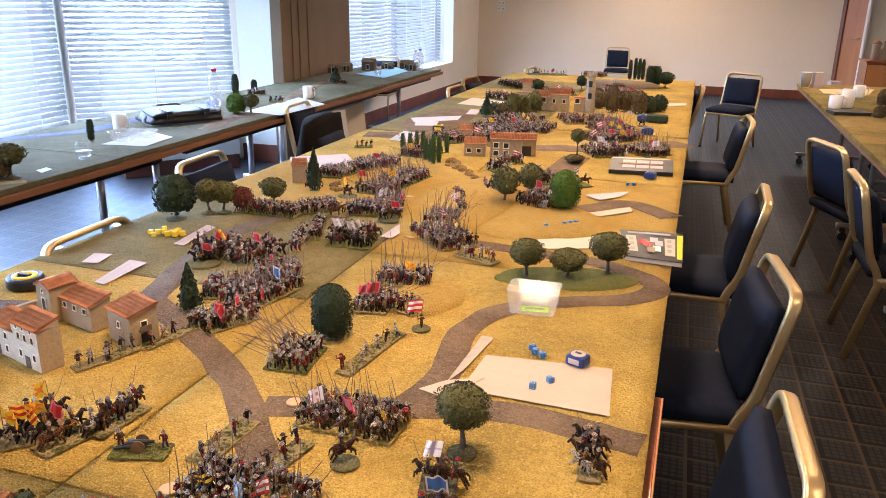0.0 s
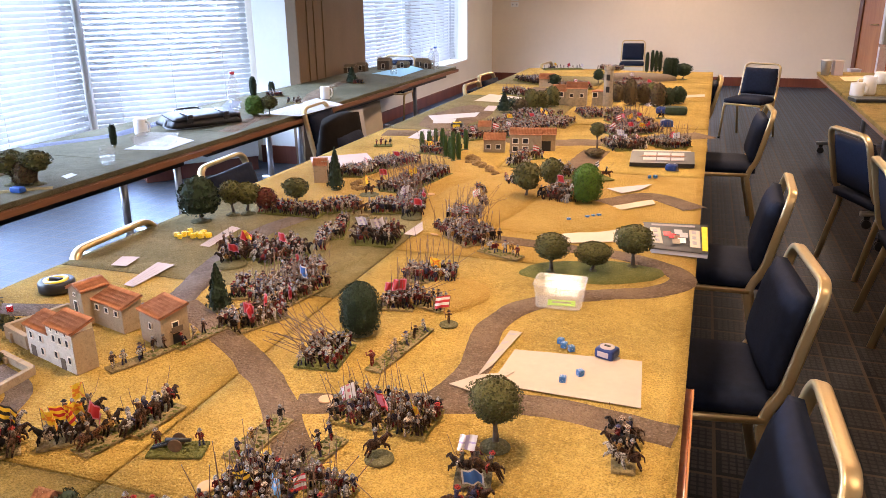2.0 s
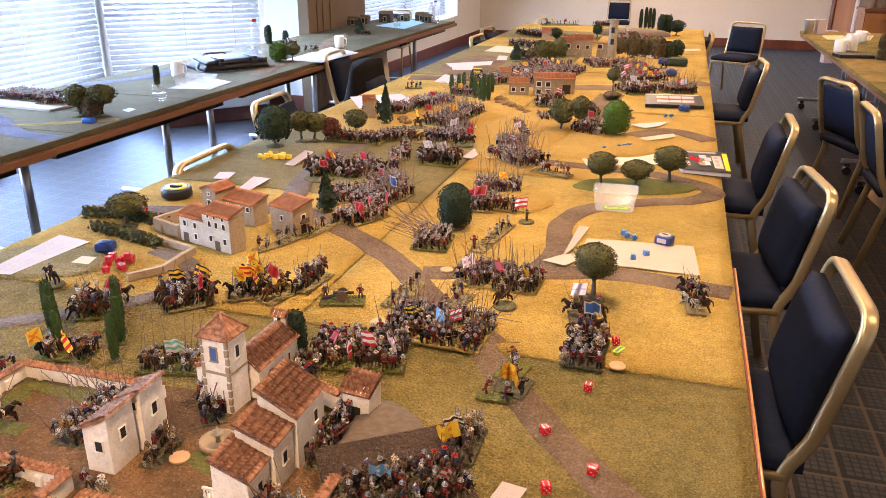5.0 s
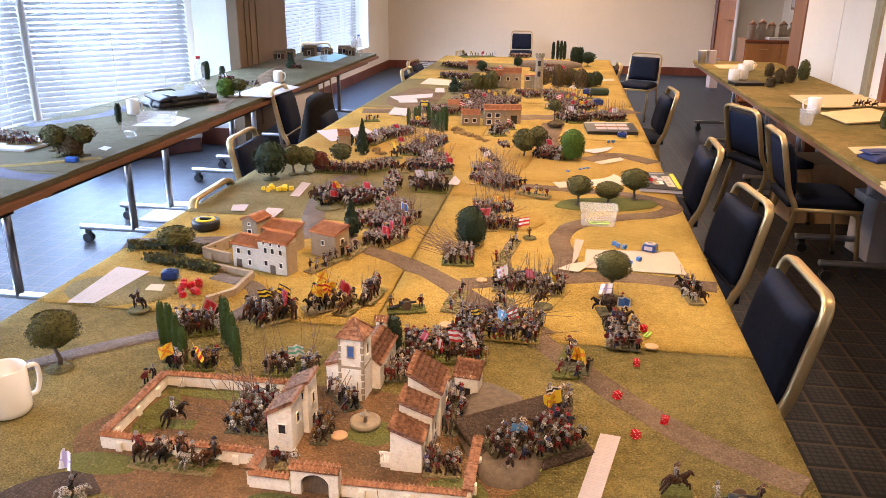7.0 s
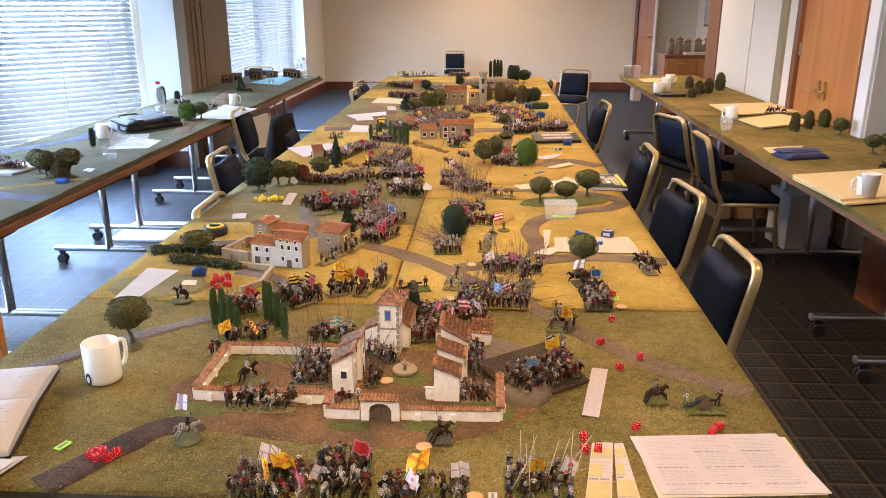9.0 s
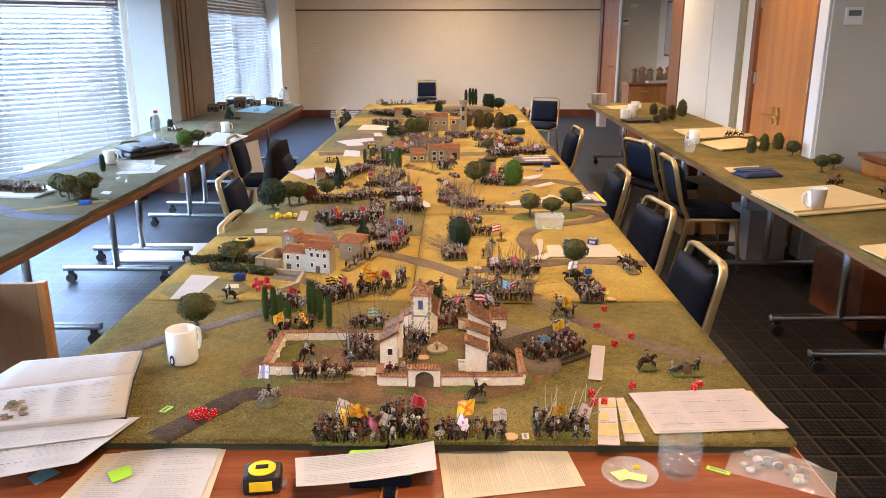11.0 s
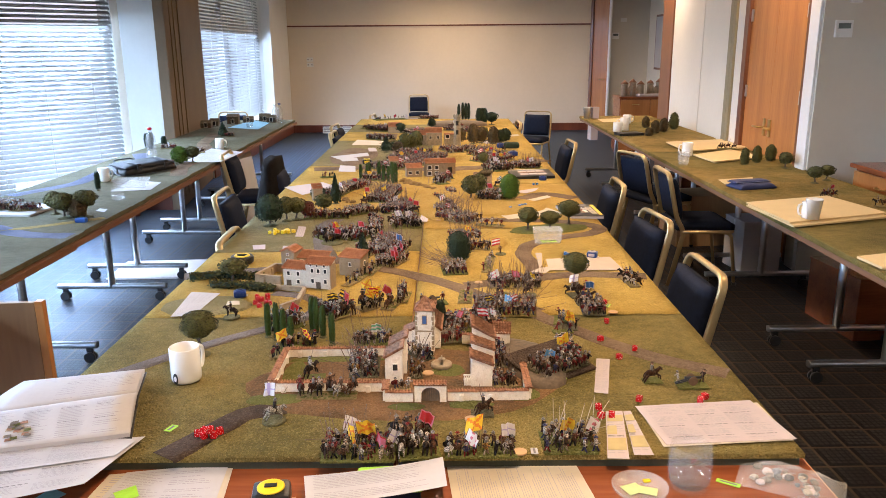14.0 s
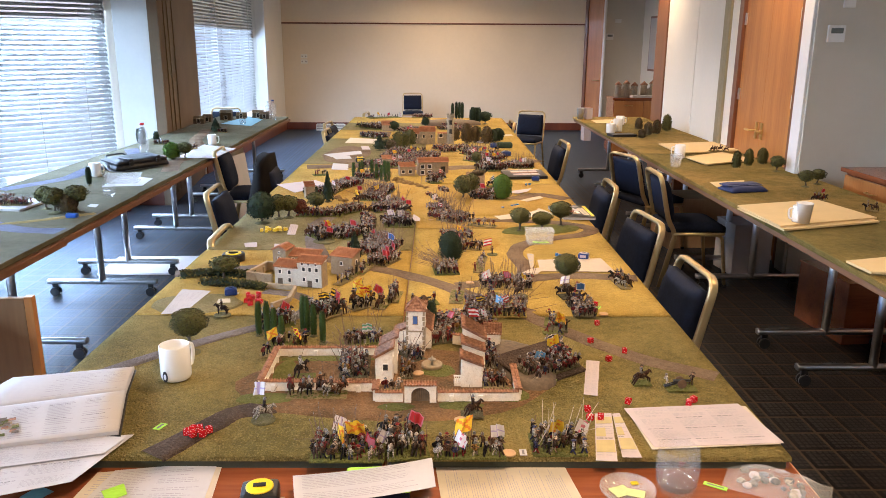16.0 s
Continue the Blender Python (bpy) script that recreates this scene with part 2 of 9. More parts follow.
def board_mat(name, a, b_, c, big=2.4, spots=0.42):
    """Painted textured terrain: coarse flocked paint in three tones."""
    m = mat(name, a, 0.9, 0, 0.2, big, 1.0, 160, col2=b_, detail=9)
    m.node_tree.nodes["Bump"].inputs["Distance"].default_value = 0.017
    n, l = m.node_tree.nodes, m.node_tree.links
    bs = n["Principled BSDF"]
    tc = [x for x in n if x.bl_idname == "ShaderNodeTexCoord"][0]
    v = n.new("ShaderNodeTexNoise")
    v.inputs["Scale"].default_value, v.inputs["Detail"].default_value = 330, 5
    l.new(tc.outputs["Object"], v.inputs["Vector"])
    r = n.new("ShaderNodeValToRGB")
    r.color_ramp.elements[0].position, r.color_ramp.elements[1].position = 0.47, 0.60
    l.new(v.outputs["Fac"], r.inputs[0])
    x = n.new("ShaderNodeMix"); x.data_type = "RGBA"
    k = n.new("ShaderNodeMath"); k.operation = "MULTIPLY"; k.inputs[1].default_value = spots
    l.new(r.outputs[0], k.inputs[0])
    l.new(k.outputs[0], x.inputs[0])
    l.new(bs.inputs["Base Color"].links[0].from_socket, x.inputs[6])
    x.inputs[7].default_value = (*c, 1)
    w = n.new("ShaderNodeTexNoise")
    w.inputs["Scale"].default_value, w.inputs["Detail"].default_value = 190, 4
    l.new(tc.outputs["Object"], w.inputs["Vector"])
    wr = n.new("ShaderNodeValToRGB")
    wr.color_ramp.elements[0].position, wr.color_ramp.elements[1].position = 0.56, 0.66
    l.new(w.outputs["Fac"], wr.inputs[0])
    wk = n.new("ShaderNodeMath"); wk.operation = "MULTIPLY"; wk.inputs[1].default_value = 0.36
    l.new(wr.outputs[0], wk.inputs[0])
    y = n.new("ShaderNodeMix"); y.data_type = "RGBA"
    l.new(wk.outputs[0], y.inputs[0])
    l.new(x.outputs[2], y.inputs[6])
    y.inputs[7].default_value = (*[min(0.8, v * 1.3 + 0.05) for v in b_], 1)
    l.new(y.outputs[2], bs.inputs["Base Color"])
    bs.inputs["Specular IOR Level"].default_value = 0.15
    return m


M_OCHRE = board_mat("ochre_terrain", (0.32, 0.203, 0.042), (0.61, 0.405, 0.098), (0.19, 0.122, 0.027), 4.2, 0.5)
M_SAND = board_mat("sandy_terrain", (0.37, 0.215, 0.042), (0.54, 0.345, 0.085), (0.25, 0.148, 0.029), 3.2, 0.5)
M_OLIVE = board_mat("olive_terrain", (0.165, 0.135, 0.055), (0.32, 0.26, 0.115), (0.085, 0.072, 0.024), 3.0, 0.5)
M_GREEN = board_mat("green_terrain", (0.122, 0.099, 0.026), (0.32, 0.234, 0.072), (0.062, 0.049, 0.011), 3.4, 0.5)
M_SIDE2 = board_mat("door_side_terrain", (0.13, 0.105, 0.022), (0.42, 0.27, 0.085), (0.10, 0.07, 0.02), 1.6, 0.3)
M_SIDE = board_mat("side_terrain", (0.070, 0.064, 0.034), (0.160, 0.140, 0.088), (0.045, 0.042, 0.022), 2.2, 0.4)
M_SIDE.node_tree.nodes["Bump"].inputs["Strength"].default_value = 0.4
M_RIVER = board_mat("painted_river", (0.10, 0.11, 0.17), (0.19, 0.19, 0.26), (0.07, 0.07, 0.10), 5.0, 0.3)
M_DARKROAD = board_mat("dark_brown_road", (0.055, 0.036, 0.026), (0.115, 0.076, 0.054), (0.04, 0.028, 0.02), 9.0)
M_ROAD = board_mat("dirt_road", (0.13, 0.083, 0.050), (0.27, 0.18, 0.112), (0.10, 0.064, 0.038), 7.0)
M_GREYROAD = board_mat("grey_road", (0.12, 0.092, 0.078), (0.25, 0.205, 0.185), (0.10, 0.08, 0.07), 7.0)
M_GAPSHADE = mat("board_edge", (0.06, 0.06, 0.035), 0.9, 0, 0.2, 20, 0.3, 200)

for _m in (M_SIDE, M_LINEN):
    _m.node_tree.nodes["Principled BSDF"].inputs["Specular IOR Level"].default_value = 0.1

# ---- mesh helpers ----


def link(name, bm, material, parent=None, label="", smooth=False):
    me = bpy.data.meshes.new(name)
    bm.normal_update()
    bm.to_mesh(me)
    bm.free()
    for mt in (material if isinstance(material, (list, tuple)) else [material]):
        me.materials.append(mt)
    if smooth:
        for p in me.polygons:
            p.use_smooth = True
    ob = new(name, me)
    if parent is not None:
        ob.parent = parent
    if label:
        ob["label"] = label
    return ob


def part(name, bm, material, parent, label="", smooth=False):
    return link(name, bm, material, parent, label, smooth)


def thing(name, m, label, category, group="", kind=""):
    ob = new(name)
    ob.empty_display_size = 0.05
    ob.matrix_world = m
    return tagged(ob, label, category, group, kind)


def shared(name, me, parent, m, label=""):
    ob = new(name, me)
    ob.parent = parent
    ob.matrix_basis = m
    if label:
        ob["label"] = label
    return ob


def box(bm, x0, x1, y0, y1, z0, z1, bevel=0.0, mi=0, m=None):
    vs = bmesh.ops.create_cube(bm, size=1)["verts"]
    for v in vs:
        v.co = Vector(((x0 + x1) / 2 + v.co.x * (x1 - x0), (y0 + y1) / 2 + v.co.y * (y1 - y0), (z0 + z1) / 2 + v.co.z * (z1 - z0)))
    fs = {f for v in vs for f in v.link_faces}
    if bevel:
        r = bmesh.ops.bevel(bm, geom=list({e for f in fs for e in f.edges}), offset=bevel, segments=2, profile=0.6, affect="EDGES")
        fs = set(r["faces"]) | {f for f in fs if f.is_valid}
        vs = list({v for f in fs for v in f.verts})
    for f in fs:
        f.material_index = mi
    if m is not None:
        bmesh.ops.transform(bm, matrix=m, verts=vs)
    return vs


def boxes(*args, bevel=0.0):
    bm = bmesh.new()
    for a in args:
        box(bm, *a, bevel=bevel)
    return bm


def fillet(pts, r, n=5):
    pts = [Vector(p) for p in pts]
    out = [pts[0]]
    for a, b, c in zip(pts, pts[1:], pts[2:]):
        d1, d2 = (a - b), (c - b)
        k = min(r, d1.length * 0.49, d2.length * 0.49)
        p, q = b + d1.normalized() * k, b + d2.normalized() * k
        for i in range(n + 1):
            s = i / n
            out.append(p * (1 - s) ** 2 + b * 2 * s * (1 - s) + q * s ** 2)
    return out + [pts[-1]]


def sweep(bm, pts, w, h=None, seg=8, up=(0, 0, 1), power=1.0, mi=0, taper=None):
    """A closed tube along pts; section w by h (full widths); power below 1 squares it."""
    h = h or w
    pts = [Vector(p) for p in pts]
    rings = []
    u = Vector(up)
    for i, p in enumerate(pts):
        d = (pts[min(i + 1, len(pts) - 1)] - pts[max(i - 1, 0)]).normalized()
        s = d.cross(u)
        if s.length < 1e-4:
            s = d.cross(Vector((1, 0.01, 0)))
        s.normalize()
        u2 = s.cross(d).normalized()
        if i and s.dot(last) < 0:
            s, u2 = -s, -u2
        last = s
        k = 1 if taper is None else taper[0] + (taper[1] - taper[0]) * i / (len(pts) - 1)
        ring = []
        for j in range(seg):
            a = 2 * math.pi * (j + 0.5) / seg
            ca, sa = math.cos(a), math.sin(a)
            ca, sa = math.copysign(abs(ca) ** power, ca), math.copysign(abs(sa) ** power, sa)
            ring.append(bm.verts.new(p + s * ca * w / 2 * k + u2 * sa * h / 2 * k))
        rings.append(ring)
    for a, b in zip(rings, rings[1:]):
        for j in range(seg):
            f = bm.faces.new((a[j], a[(j + 1) % seg], b[(j + 1) % seg], b[j]))
            f.material_index = mi
            f.smooth = True
    bm.faces.new(rings[0][::-1]).material_index = mi
    bm.faces.new(rings[-1]).material_index = mi


def lathe(bm, prof, seg=24, mi=0, cx=0, cy=0, smooth=True):
    """A turned form from (radius, z) rows, closed on the axis where the radius is 0."""
    rings = []
    for r, z in prof:
        if r < 1e-6:
            rings.append([bm.verts.new((cx, cy, z))])
        else:
            rings.append([bm.verts.new((cx + r * math.cos(2 * math.pi * j / seg), cy + r * math.sin(2 * math.pi * j / seg), z)) for j in range(seg)])
    for a, b in zip(rings, rings[1:]):
        for j in range(seg):
            va = a if len(a) == 1 else [a[j], a[(j + 1) % seg]]
            vb = b if len(b) == 1 else [b[(j + 1) % seg], b[j]]
            if len(va) + len(vb) > 2:
                f = bm.faces.new(va + vb)
                f.material_index, f.smooth = mi, smooth


def slab(bm, outline, z0, z1, mi=0):
    """A flat piece from an outline of (x, y)."""
    lo, hi = [bm.verts.new((x, y, z0)) for x, y in outline], [bm.verts.new((x, y, z1)) for x, y in outline]
    bm.faces.new(hi).material_index = mi
    bm.faces.new(lo[::-1]).material_index = mi
    n = len(outline)
    for i in range(n):
        bm.faces.new((lo[i], lo[(i + 1) % n], hi[(i + 1) % n], hi[i])).material_index = mi


def structure(name, bm, material, label, category, m=ROOM):
    ob = link(name, bm, material)
    ob.matrix_world = m
    return tagged(ob, label, category, kind="structure")


# ---- the room ----
bm = bmesh.new()
box(bm, -4.6, 5.0, -4.7, 14.4, -0.1, 0.0)
structure("floor", bm, M_CARPET, "dark carpet with a fine grid and brown stripes", "floor")
bm = boxes((-4.6, 5.0, -4.7, 14.4, 2.8, 2.9))
structure("ceiling", bm, M_CEIL, "plain white painted ceiling", "ceiling")

WX = -2.94      # inner face of the window wall


def facet(x0, y0, x1, y1):
    """A stretch of window wall from one point to the other: its own y runs along it, its x into the room."""
    return pose(x0, y0, 0, 0, 0, -math.degrees(math.atan2(x1 - x0, y1 - y0))), math.hypot(x1 - x0, y1 - y0)


BAY, BAY_L = facet(-4.215, -3.5, -4.215, 5.49)             # long side of the bay
SPLAY, SPLAY_L = facet(-4.225, 5.46, -3.255, 6.60)         # splayed side that meets the pier
NORTH, NORTH_L = facet(-3.085, 6.93, -3.12, 12.50)         # window behind the brown panels
for m, le in ((BAY, BAY_L), (SPLAY, SPLAY_L)):
    bm = boxes((-0.2, 0, 0, le, 0.0, 0.28), (-0.2, 0, 0, le, 2.72, 2.8))
    structure("wall_bay", bm, M_WHITE, "white painted wall under and over the bay window", "wall", m)
    bm = boxes((0, 0.02, 0.02, le - 0.01, 0, 0.13), bevel=0.004)
    structure("baseboard", bm, M_SKIRT, "dark mahogany skirting board", "skirting", m)
bm = boxes((WX - 0.26, WX, 8.52, 12.5, 0.0, 0.50), (WX - 0.26, WX, 6.93, 12.5, 2.72, 2.8), (WX - 0.26, WX, 12.5, 14.25, 0.0, 2.8), (WX - 0.4, WX - 0.26, 6.93, 8.52, 0, 0.28))
structure("wall_west", bm, M_WHITE, "white painted window wall with low sill wall", "wall", Matrix())
bm = boxes((-3.16, -2.80, 6.50, 6.92, 0.0, 2.8), bevel=0.012)
structure("pier", bm, M_WHITE, "flat white pier between bay and brown panels", "pier", Matrix())
bm = boxes((-3.17, -2.79, 6.485, 6.5, 0.0, 0.17), (-2.80, -2.785, 6.5, 6.90, 0.0, 0.17), bevel=0.004)
structure("baseboard", bm, M_SKIRT, "dark mahogany skirting round the pier", "skirting", Matrix())
bm = boxes((-3.245, -3.165, 6.52, 6.60, 0.0, 2.8), bevel=0.02)
structure("trim", bm, M_WALL, "tan window reveal beside the pier", "trim", Matrix())
PANELS, PANELS_L = facet(-2.70, 6.50, -2.955, 8.52)
bm = bmesh.new()
box(bm, -0.10, 0, 0, PANELS_L, 0, 2.8)
for gv in (0.24, 0.42, 0.66):
    box(bm, -0.002, 0.012, gv, gv + 0.035, 0.1, 2.8, bevel=0.003)
structure("column", bm, M_BROWN, "brown clad wall with vertical ribs", "column", PANELS)
bm = boxes((WX, WX + 0.02, 8.54, 14.05, 0, 0.145), bevel=0.004)
structure("baseboard", bm, M_SKIRT, "dark mahogany skirting board", "skirting", Matrix())


# the default sill, unseen behind the tables, is set low to brighten the floor
def window(name, m, v1, mullions, sill=0.28):
    """A glazed stretch of wall with one slatted blind for each light."""
    v0 = 0.0
    w = thing(name, m, "wide window behind white horizontal slatted blinds", "window", kind="structure")
    bm = boxes((-0.20, -0.12, v0, v1, sill, sill + 0.06), (-0.20, -0.12, v0, v1, 2.66, 2.72))
    for v in [v0 + 0.03] + mullions + [v1 - 0.03]:
        box(bm, -0.20, -0.12, v - 0.03, v + 0.03, sill + 0.06, 2.66)
    part("window_frame", bm, M_WHITE, w)
    part("window_sill", boxes((-0.12, 0.06, v0, v1, sill - 0.025, sill + 0.002), bevel=0.006), M_WHITE, w)
    part("jamb", boxes((-0.1, 0.02, v1 - 0.005, v1 + 0.025, sill + 0.003, 2.72), bevel=0.008), M_WHITE, w)
    part("jamb", boxes((-0.1, 0.02, v0 - 0.012, v0 + 0.005, sill + 0.003, 2.72), bevel=0.008), M_WHITE, w)
    pane = part("pane", boxes((-0.165, -0.160, v0 + 0.05, v1 - 0.05, sill + 0.06, 2.66)), M_GLASSPANE, w)
    pane.visible_shadow = False
    edges = [v0] + mullions + [v1]
    for a, b in zip(edges, edges[1:]):
        a, b = a + 0.012, b - 0.012
        blind = part("blind", boxes((-0.07, -0.02, a, b, 2.64, 2.69), (-0.055, -0.03, a, b, sill + 0.03, sill + 0.05), bevel=0.004), M_SLAT, w)
        sm = bmesh.new()
        prof = [(-0.026, 0.0), (-0.013, 0.004), (0.0, 0.0055), (0.013, 0.004), (0.026, 0.0)]
        rows_ = [[sm.verts.new((x, y, z + dz)) for x, z in prof] for y, dz in ((a, 0), (b, 0), (b, -0.0012), (a, -0.0012))]
        for r1, r2 in zip(rows_, rows_[1:] + rows_[:1]):
            for j in range(4):
                sm.faces.new((r1[j], r1[j + 1], r2[j + 1], r2[j])).smooth = True
        me = bpy.data.meshes.new("slat")
        sm.to_mesh(me)
        sm.free()
        me.materials.append(M_SLAT)
        for k in range(int((2.63 - sill - 0.07) / 0.0465)):
            shared("slat", me, blind, pose(-0.045, 0, sill + 0.0695 + k * 0.0465, 0, 40, 0))
        cords = bmesh.new()
        for f in (0.18, 0.5, 0.82):
            v = a + (b - a) * f
            sweep(cords, [(-0.018, v, sill + 0.04), (-0.018, v, 2.66)], 0.004, seg=5)
        part("cord", cords, M_WHITE, blind)
    return w


window("window_1", BAY, BAY_L, [1.8, 3.6, 5.4, 7.2])
window("window_2", SPLAY, SPLAY_L, [])
window("window_3", NORTH, NORTH_L, [1.6, 3.55], 0.50)
for m, v, le in ((SPLAY, 0.83, 1.02),):
    t = thing("convector", m @ pose(0.46, v, 0), "white metal convector cabinet on a dark plinth", "convector")
    part("case", boxes((-0.40, 0, -le / 2, le / 2, 0.13, 0.44), bevel=0.008), M_WHITE, t)
    part("plinth", boxes((-0.38, -0.02, -le / 2 + 0.01, le / 2 - 0.01, 0, 0.13), bevel=0.003), M_SKIRT, t)
    part("grille", boxes((-0.34, -0.06, -le / 2 + 0.06, le / 2 - 0.06, 0.4405, 0.444), bevel=0.001), M_INK, t)
bm = boxes((-7.6, -7.55, -6, 20, -1.5, 6.5))
structure("backdrop", bm, M_SKY, "bright overcast sky outside the windows", "sky")

# far wall with picture rail
bm = boxes((-3.16, 5.0, 14.07, 14.25, 0, 2.8))
structure("wall_north", bm, M_WALL, "plain cream painted wall", "wall")
bm = boxes((WX, 3.2, 14.045, 14.07, 2.045, 2.072), bevel=0.006)
structure("trim", bm, M_SKIRT, "thin brown picture rail along the wall", "trim")
bm = boxes((WX, 3.2, 14.05, 14.07, 0, 0.145), bevel=0.005)
structure("baseboard", bm, M_SKIRT, "dark mahogany skirting board", "skirting")

# east side: door wall, partition stack, alcove, near recess
bm = boxes((2.86, 3.05, 5.44, 5.985, 0, 2.8), (2.86, 3.05, 4.17, 5.44, 2.225, 2.8))
structure("wall_east", bm, M_PANEL, "pale wall holding the double door", "wall")
bm = boxes((2.80, 3.05, 4.02, 4.165, 0, 2.8), bevel=0.006)
structure("trim", bm, M_WHITE, "white wall corner beside the double door", "trim")
bm = boxes((3.05, 3.6, 4.0, 4.11, 0, 2.8), (2.82, 3.05, 4.0, 4.019, 0, 2.8))
structure("wall_thermostat", bm, M_WALL2, "grey painted wall with the thermostat", "wall")
bm = boxes((2.835, 2.9, 5.66, 5.72, 0.01, 2.8), (2.85, 2.9, 5.76, 5.84, 0.01, 2.8), bevel=0.006)
structure("trim", bm, M_TRACK, "khaki metal edge of the folding partition", "trim")
bm = boxes((3.48, 3.65, -4.7, 4.0, 0, 2.8))
structure("wall_recess", bm, M_WALL2, "grey painted wall beside the door", "wall")
bm = boxes((2.91, 3.03, 5.985, 6.70, 0.01, 2.8), (2.91, 3.03, 6.715, 7.735, 0.01, 2.8), bevel=0.008)
structure("partition", bm, M_PANEL, "white folding partition panels", "partition")
bm = boxes((2.90, 3.04, 7.745, 8.17, 0, 2.8), bevel=0.01)
structure("column", bm, M_FRAME, "dark brown wooden partition post", "column")
bm = boxes((4.34, 4.54, 8.0, 14.04, 0, 2.8), (3.06, 4.34, 7.84, 8.0, 0, 2.8))
structure("wall_alcove", bm, M_PANEL, "cream painted wall of the alcove", "wall")
bm = boxes((3.28, 4.54, 14.042, 14.068, 0, 2.8))
structure("wall_far_alcove", bm, M_WALL2, "grey painted back wall of the alcove", "wall")
bm = boxes((-4.3, 3.65, -4.7, -4.5, 0, 2.8), (-4.42, -4.22, -4.7, -3.5, 0, 2.8))
structure("wall_south", bm, M_WALL, "plain cream painted wall", "wall")

d = thing("door_1", ROOM, "closed double door in orange wood veneer", "door", kind="structure")
part("frame", boxes((2.83, 3.04, 5.345, 5.435, 0, 2.22), (2.83, 3.04, 4.175, 4.265, 0, 2.22), (2.83, 3.04, 4.265, 5.345, 2.12, 2.22), bevel=0.006), M_FRAME, d)
for a, b in ((4.27, 4.8195), (4.8205, 5.34)):
    leaf = part("leaf", boxes((2.86, 2.905, a, b, 0.01, 2.115), bevel=0.003), M_DOOR, d)
for v in (4.295, 5.325):
    for z in (0.3, 1.265, 1.9):
        part("hinge", boxes((2.845, 2.862, v - 0.012, v + 0.012, z - 0.05, z + 0.05), bevel=0.003), M_CHROME, d)
for s in (-1, 1):
    bm = bmesh.new()
    v = 4.835 + s * 0.05
    box(bm, 2.848, 2.86, v - 0.022, v + 0.022, 0.92, 1.06, 0.003)
    sweep(bm, fillet([(2.85, v, 0.99), (2.8, v, 0.99), (2.8, v + s * 0.11, 0.99)], 0.02), 0.018)
    part("door_handle", bm, M_BRASS, d)
d = thing("door_2", ROOM @ pose(3.26, 14.03, 0, 0, 0, -42), "tall wooden door standing ajar", "door", kind="structure")
part("leaf", boxes((0, 0.33, -0.02, 0.02, 0.01, 2.6), bevel=0.003), M_DOOR, d)
part("edge_strip", boxes((0.332, 0.372, -0.03, 0.02, 0, 2.6), bevel=0.003), M_WHITE, d, "white edge strip")
bm = bmesh.new()
sweep(bm, fillet([(0.28, -0.02, 1.0), (0.28, -0.07, 1.0), (0.18, -0.07, 1.0)], 0.02), 0.02)
part("door_handle", bm, M_BRASS, d)
part("frame", boxes((-0.06, 0.0, -0.05, 0.03, 0, 2.6), bevel=0.004), M_FRAME, d)

# ---- tables ----


def folding_table(m, length, depth, top_z, top_mat, label, group, edge=M_EDGE, post=0.0):
    """A T-leg folding table on castors, its length along y."""
    t = thing("folding_table", m, label, "table", group)
    bm = boxes((-depth / 2, depth / 2, -length / 2 + 0.002, length / 2 - 0.002, top_z - 0.024, top_z), bevel=0.003)
    part("tabletop", bm, top_mat, t)
    for e in (-depth / 2 - 0.004, depth / 2):
        part("edge_band", boxes((e, e + 0.004, -length / 2, length / 2, top_z - 0.03, top_z - 0.002), bevel=0.001), edge, t)
    for e in (-depth / 2 + 0.1, depth / 2 - 0.13):
        part("apron", boxes((e, e + 0.03, -length / 2 + 0.12, length / 2 - 0.12, top_z - 0.085, top_z - 0.025), bevel=0.003), M_BLACK, t)
    for s in (-1, 1):
        y = s * (length / 2 - 0.25)
        bm = bmesh.new()
        sweep(bm, [(post, y, 0.1), (post, y, top_z - 0.03)], 0.045, seg=14)
        box(bm, -depth / 2 + 0.08, depth / 2 - 0.08, y - 0.02, y + 0.02, top_z - 0.05, top_z - 0.025)
        leg = part("leg", bm, M_CHROME, t, "chrome post")
        bm = bmesh.new()
        sweep(bm, [(-0.37, y, 0.1), (-0.36, y, 0.1), (0.36, y, 0.1), (0.37, y, 0.1)], 0.042, 0.034, seg=10, power=0.6)
        part("foot", bm, M_CHROME, leg, "chrome foot bar")
        for sx in (-1, 1):
            bm = bmesh.new()
            for o in (-0.014, 0.014):
                v0 = len(bm.verts)
                sweep(bm, [(sx * 0.325, y + o - 0.009, 0.03), (sx * 0.325, y + o + 0.009, 0.03)], 0.06, seg=14)
            box(bm, sx * 0.325 - 0.018, sx * 0.325 + 0.018, y - 0.008, y + 0.008, 0.03, 0.085, 0.003)
            part("castor", bm, M_BLACK, leg, "black twin-wheel castor")
    return t


# tables under the big game, window side row and door side row
MT = "mahogany-topped folding table under the terrain boards"
first = folding_table(pose(0.480, 0.67, 0), 1.92, 0.9, 0.745, M_MAHOG, MT, "tables under the game", edge=M_DOOR)
copy_thing(first, pose(-0.455, 0.67, 0))
rest = folding_table(pose(0.455, 2.46, 0), 1.66, 0.9, 0.745, M_MAHOG, MT, "tables under the game")
for k in range(4):
    for x in (-0.455, 0.455):
        if k or x < 0:
            copy_thing(rest, pose(x, 2.46 + 1.66 * k, 0))
wt = folding_table(pose(-2.17, 2.93, 0), 1.58, 0.86, 0.735, M_EDGE, "wooden-edged folding table along the windows", "window side tables")
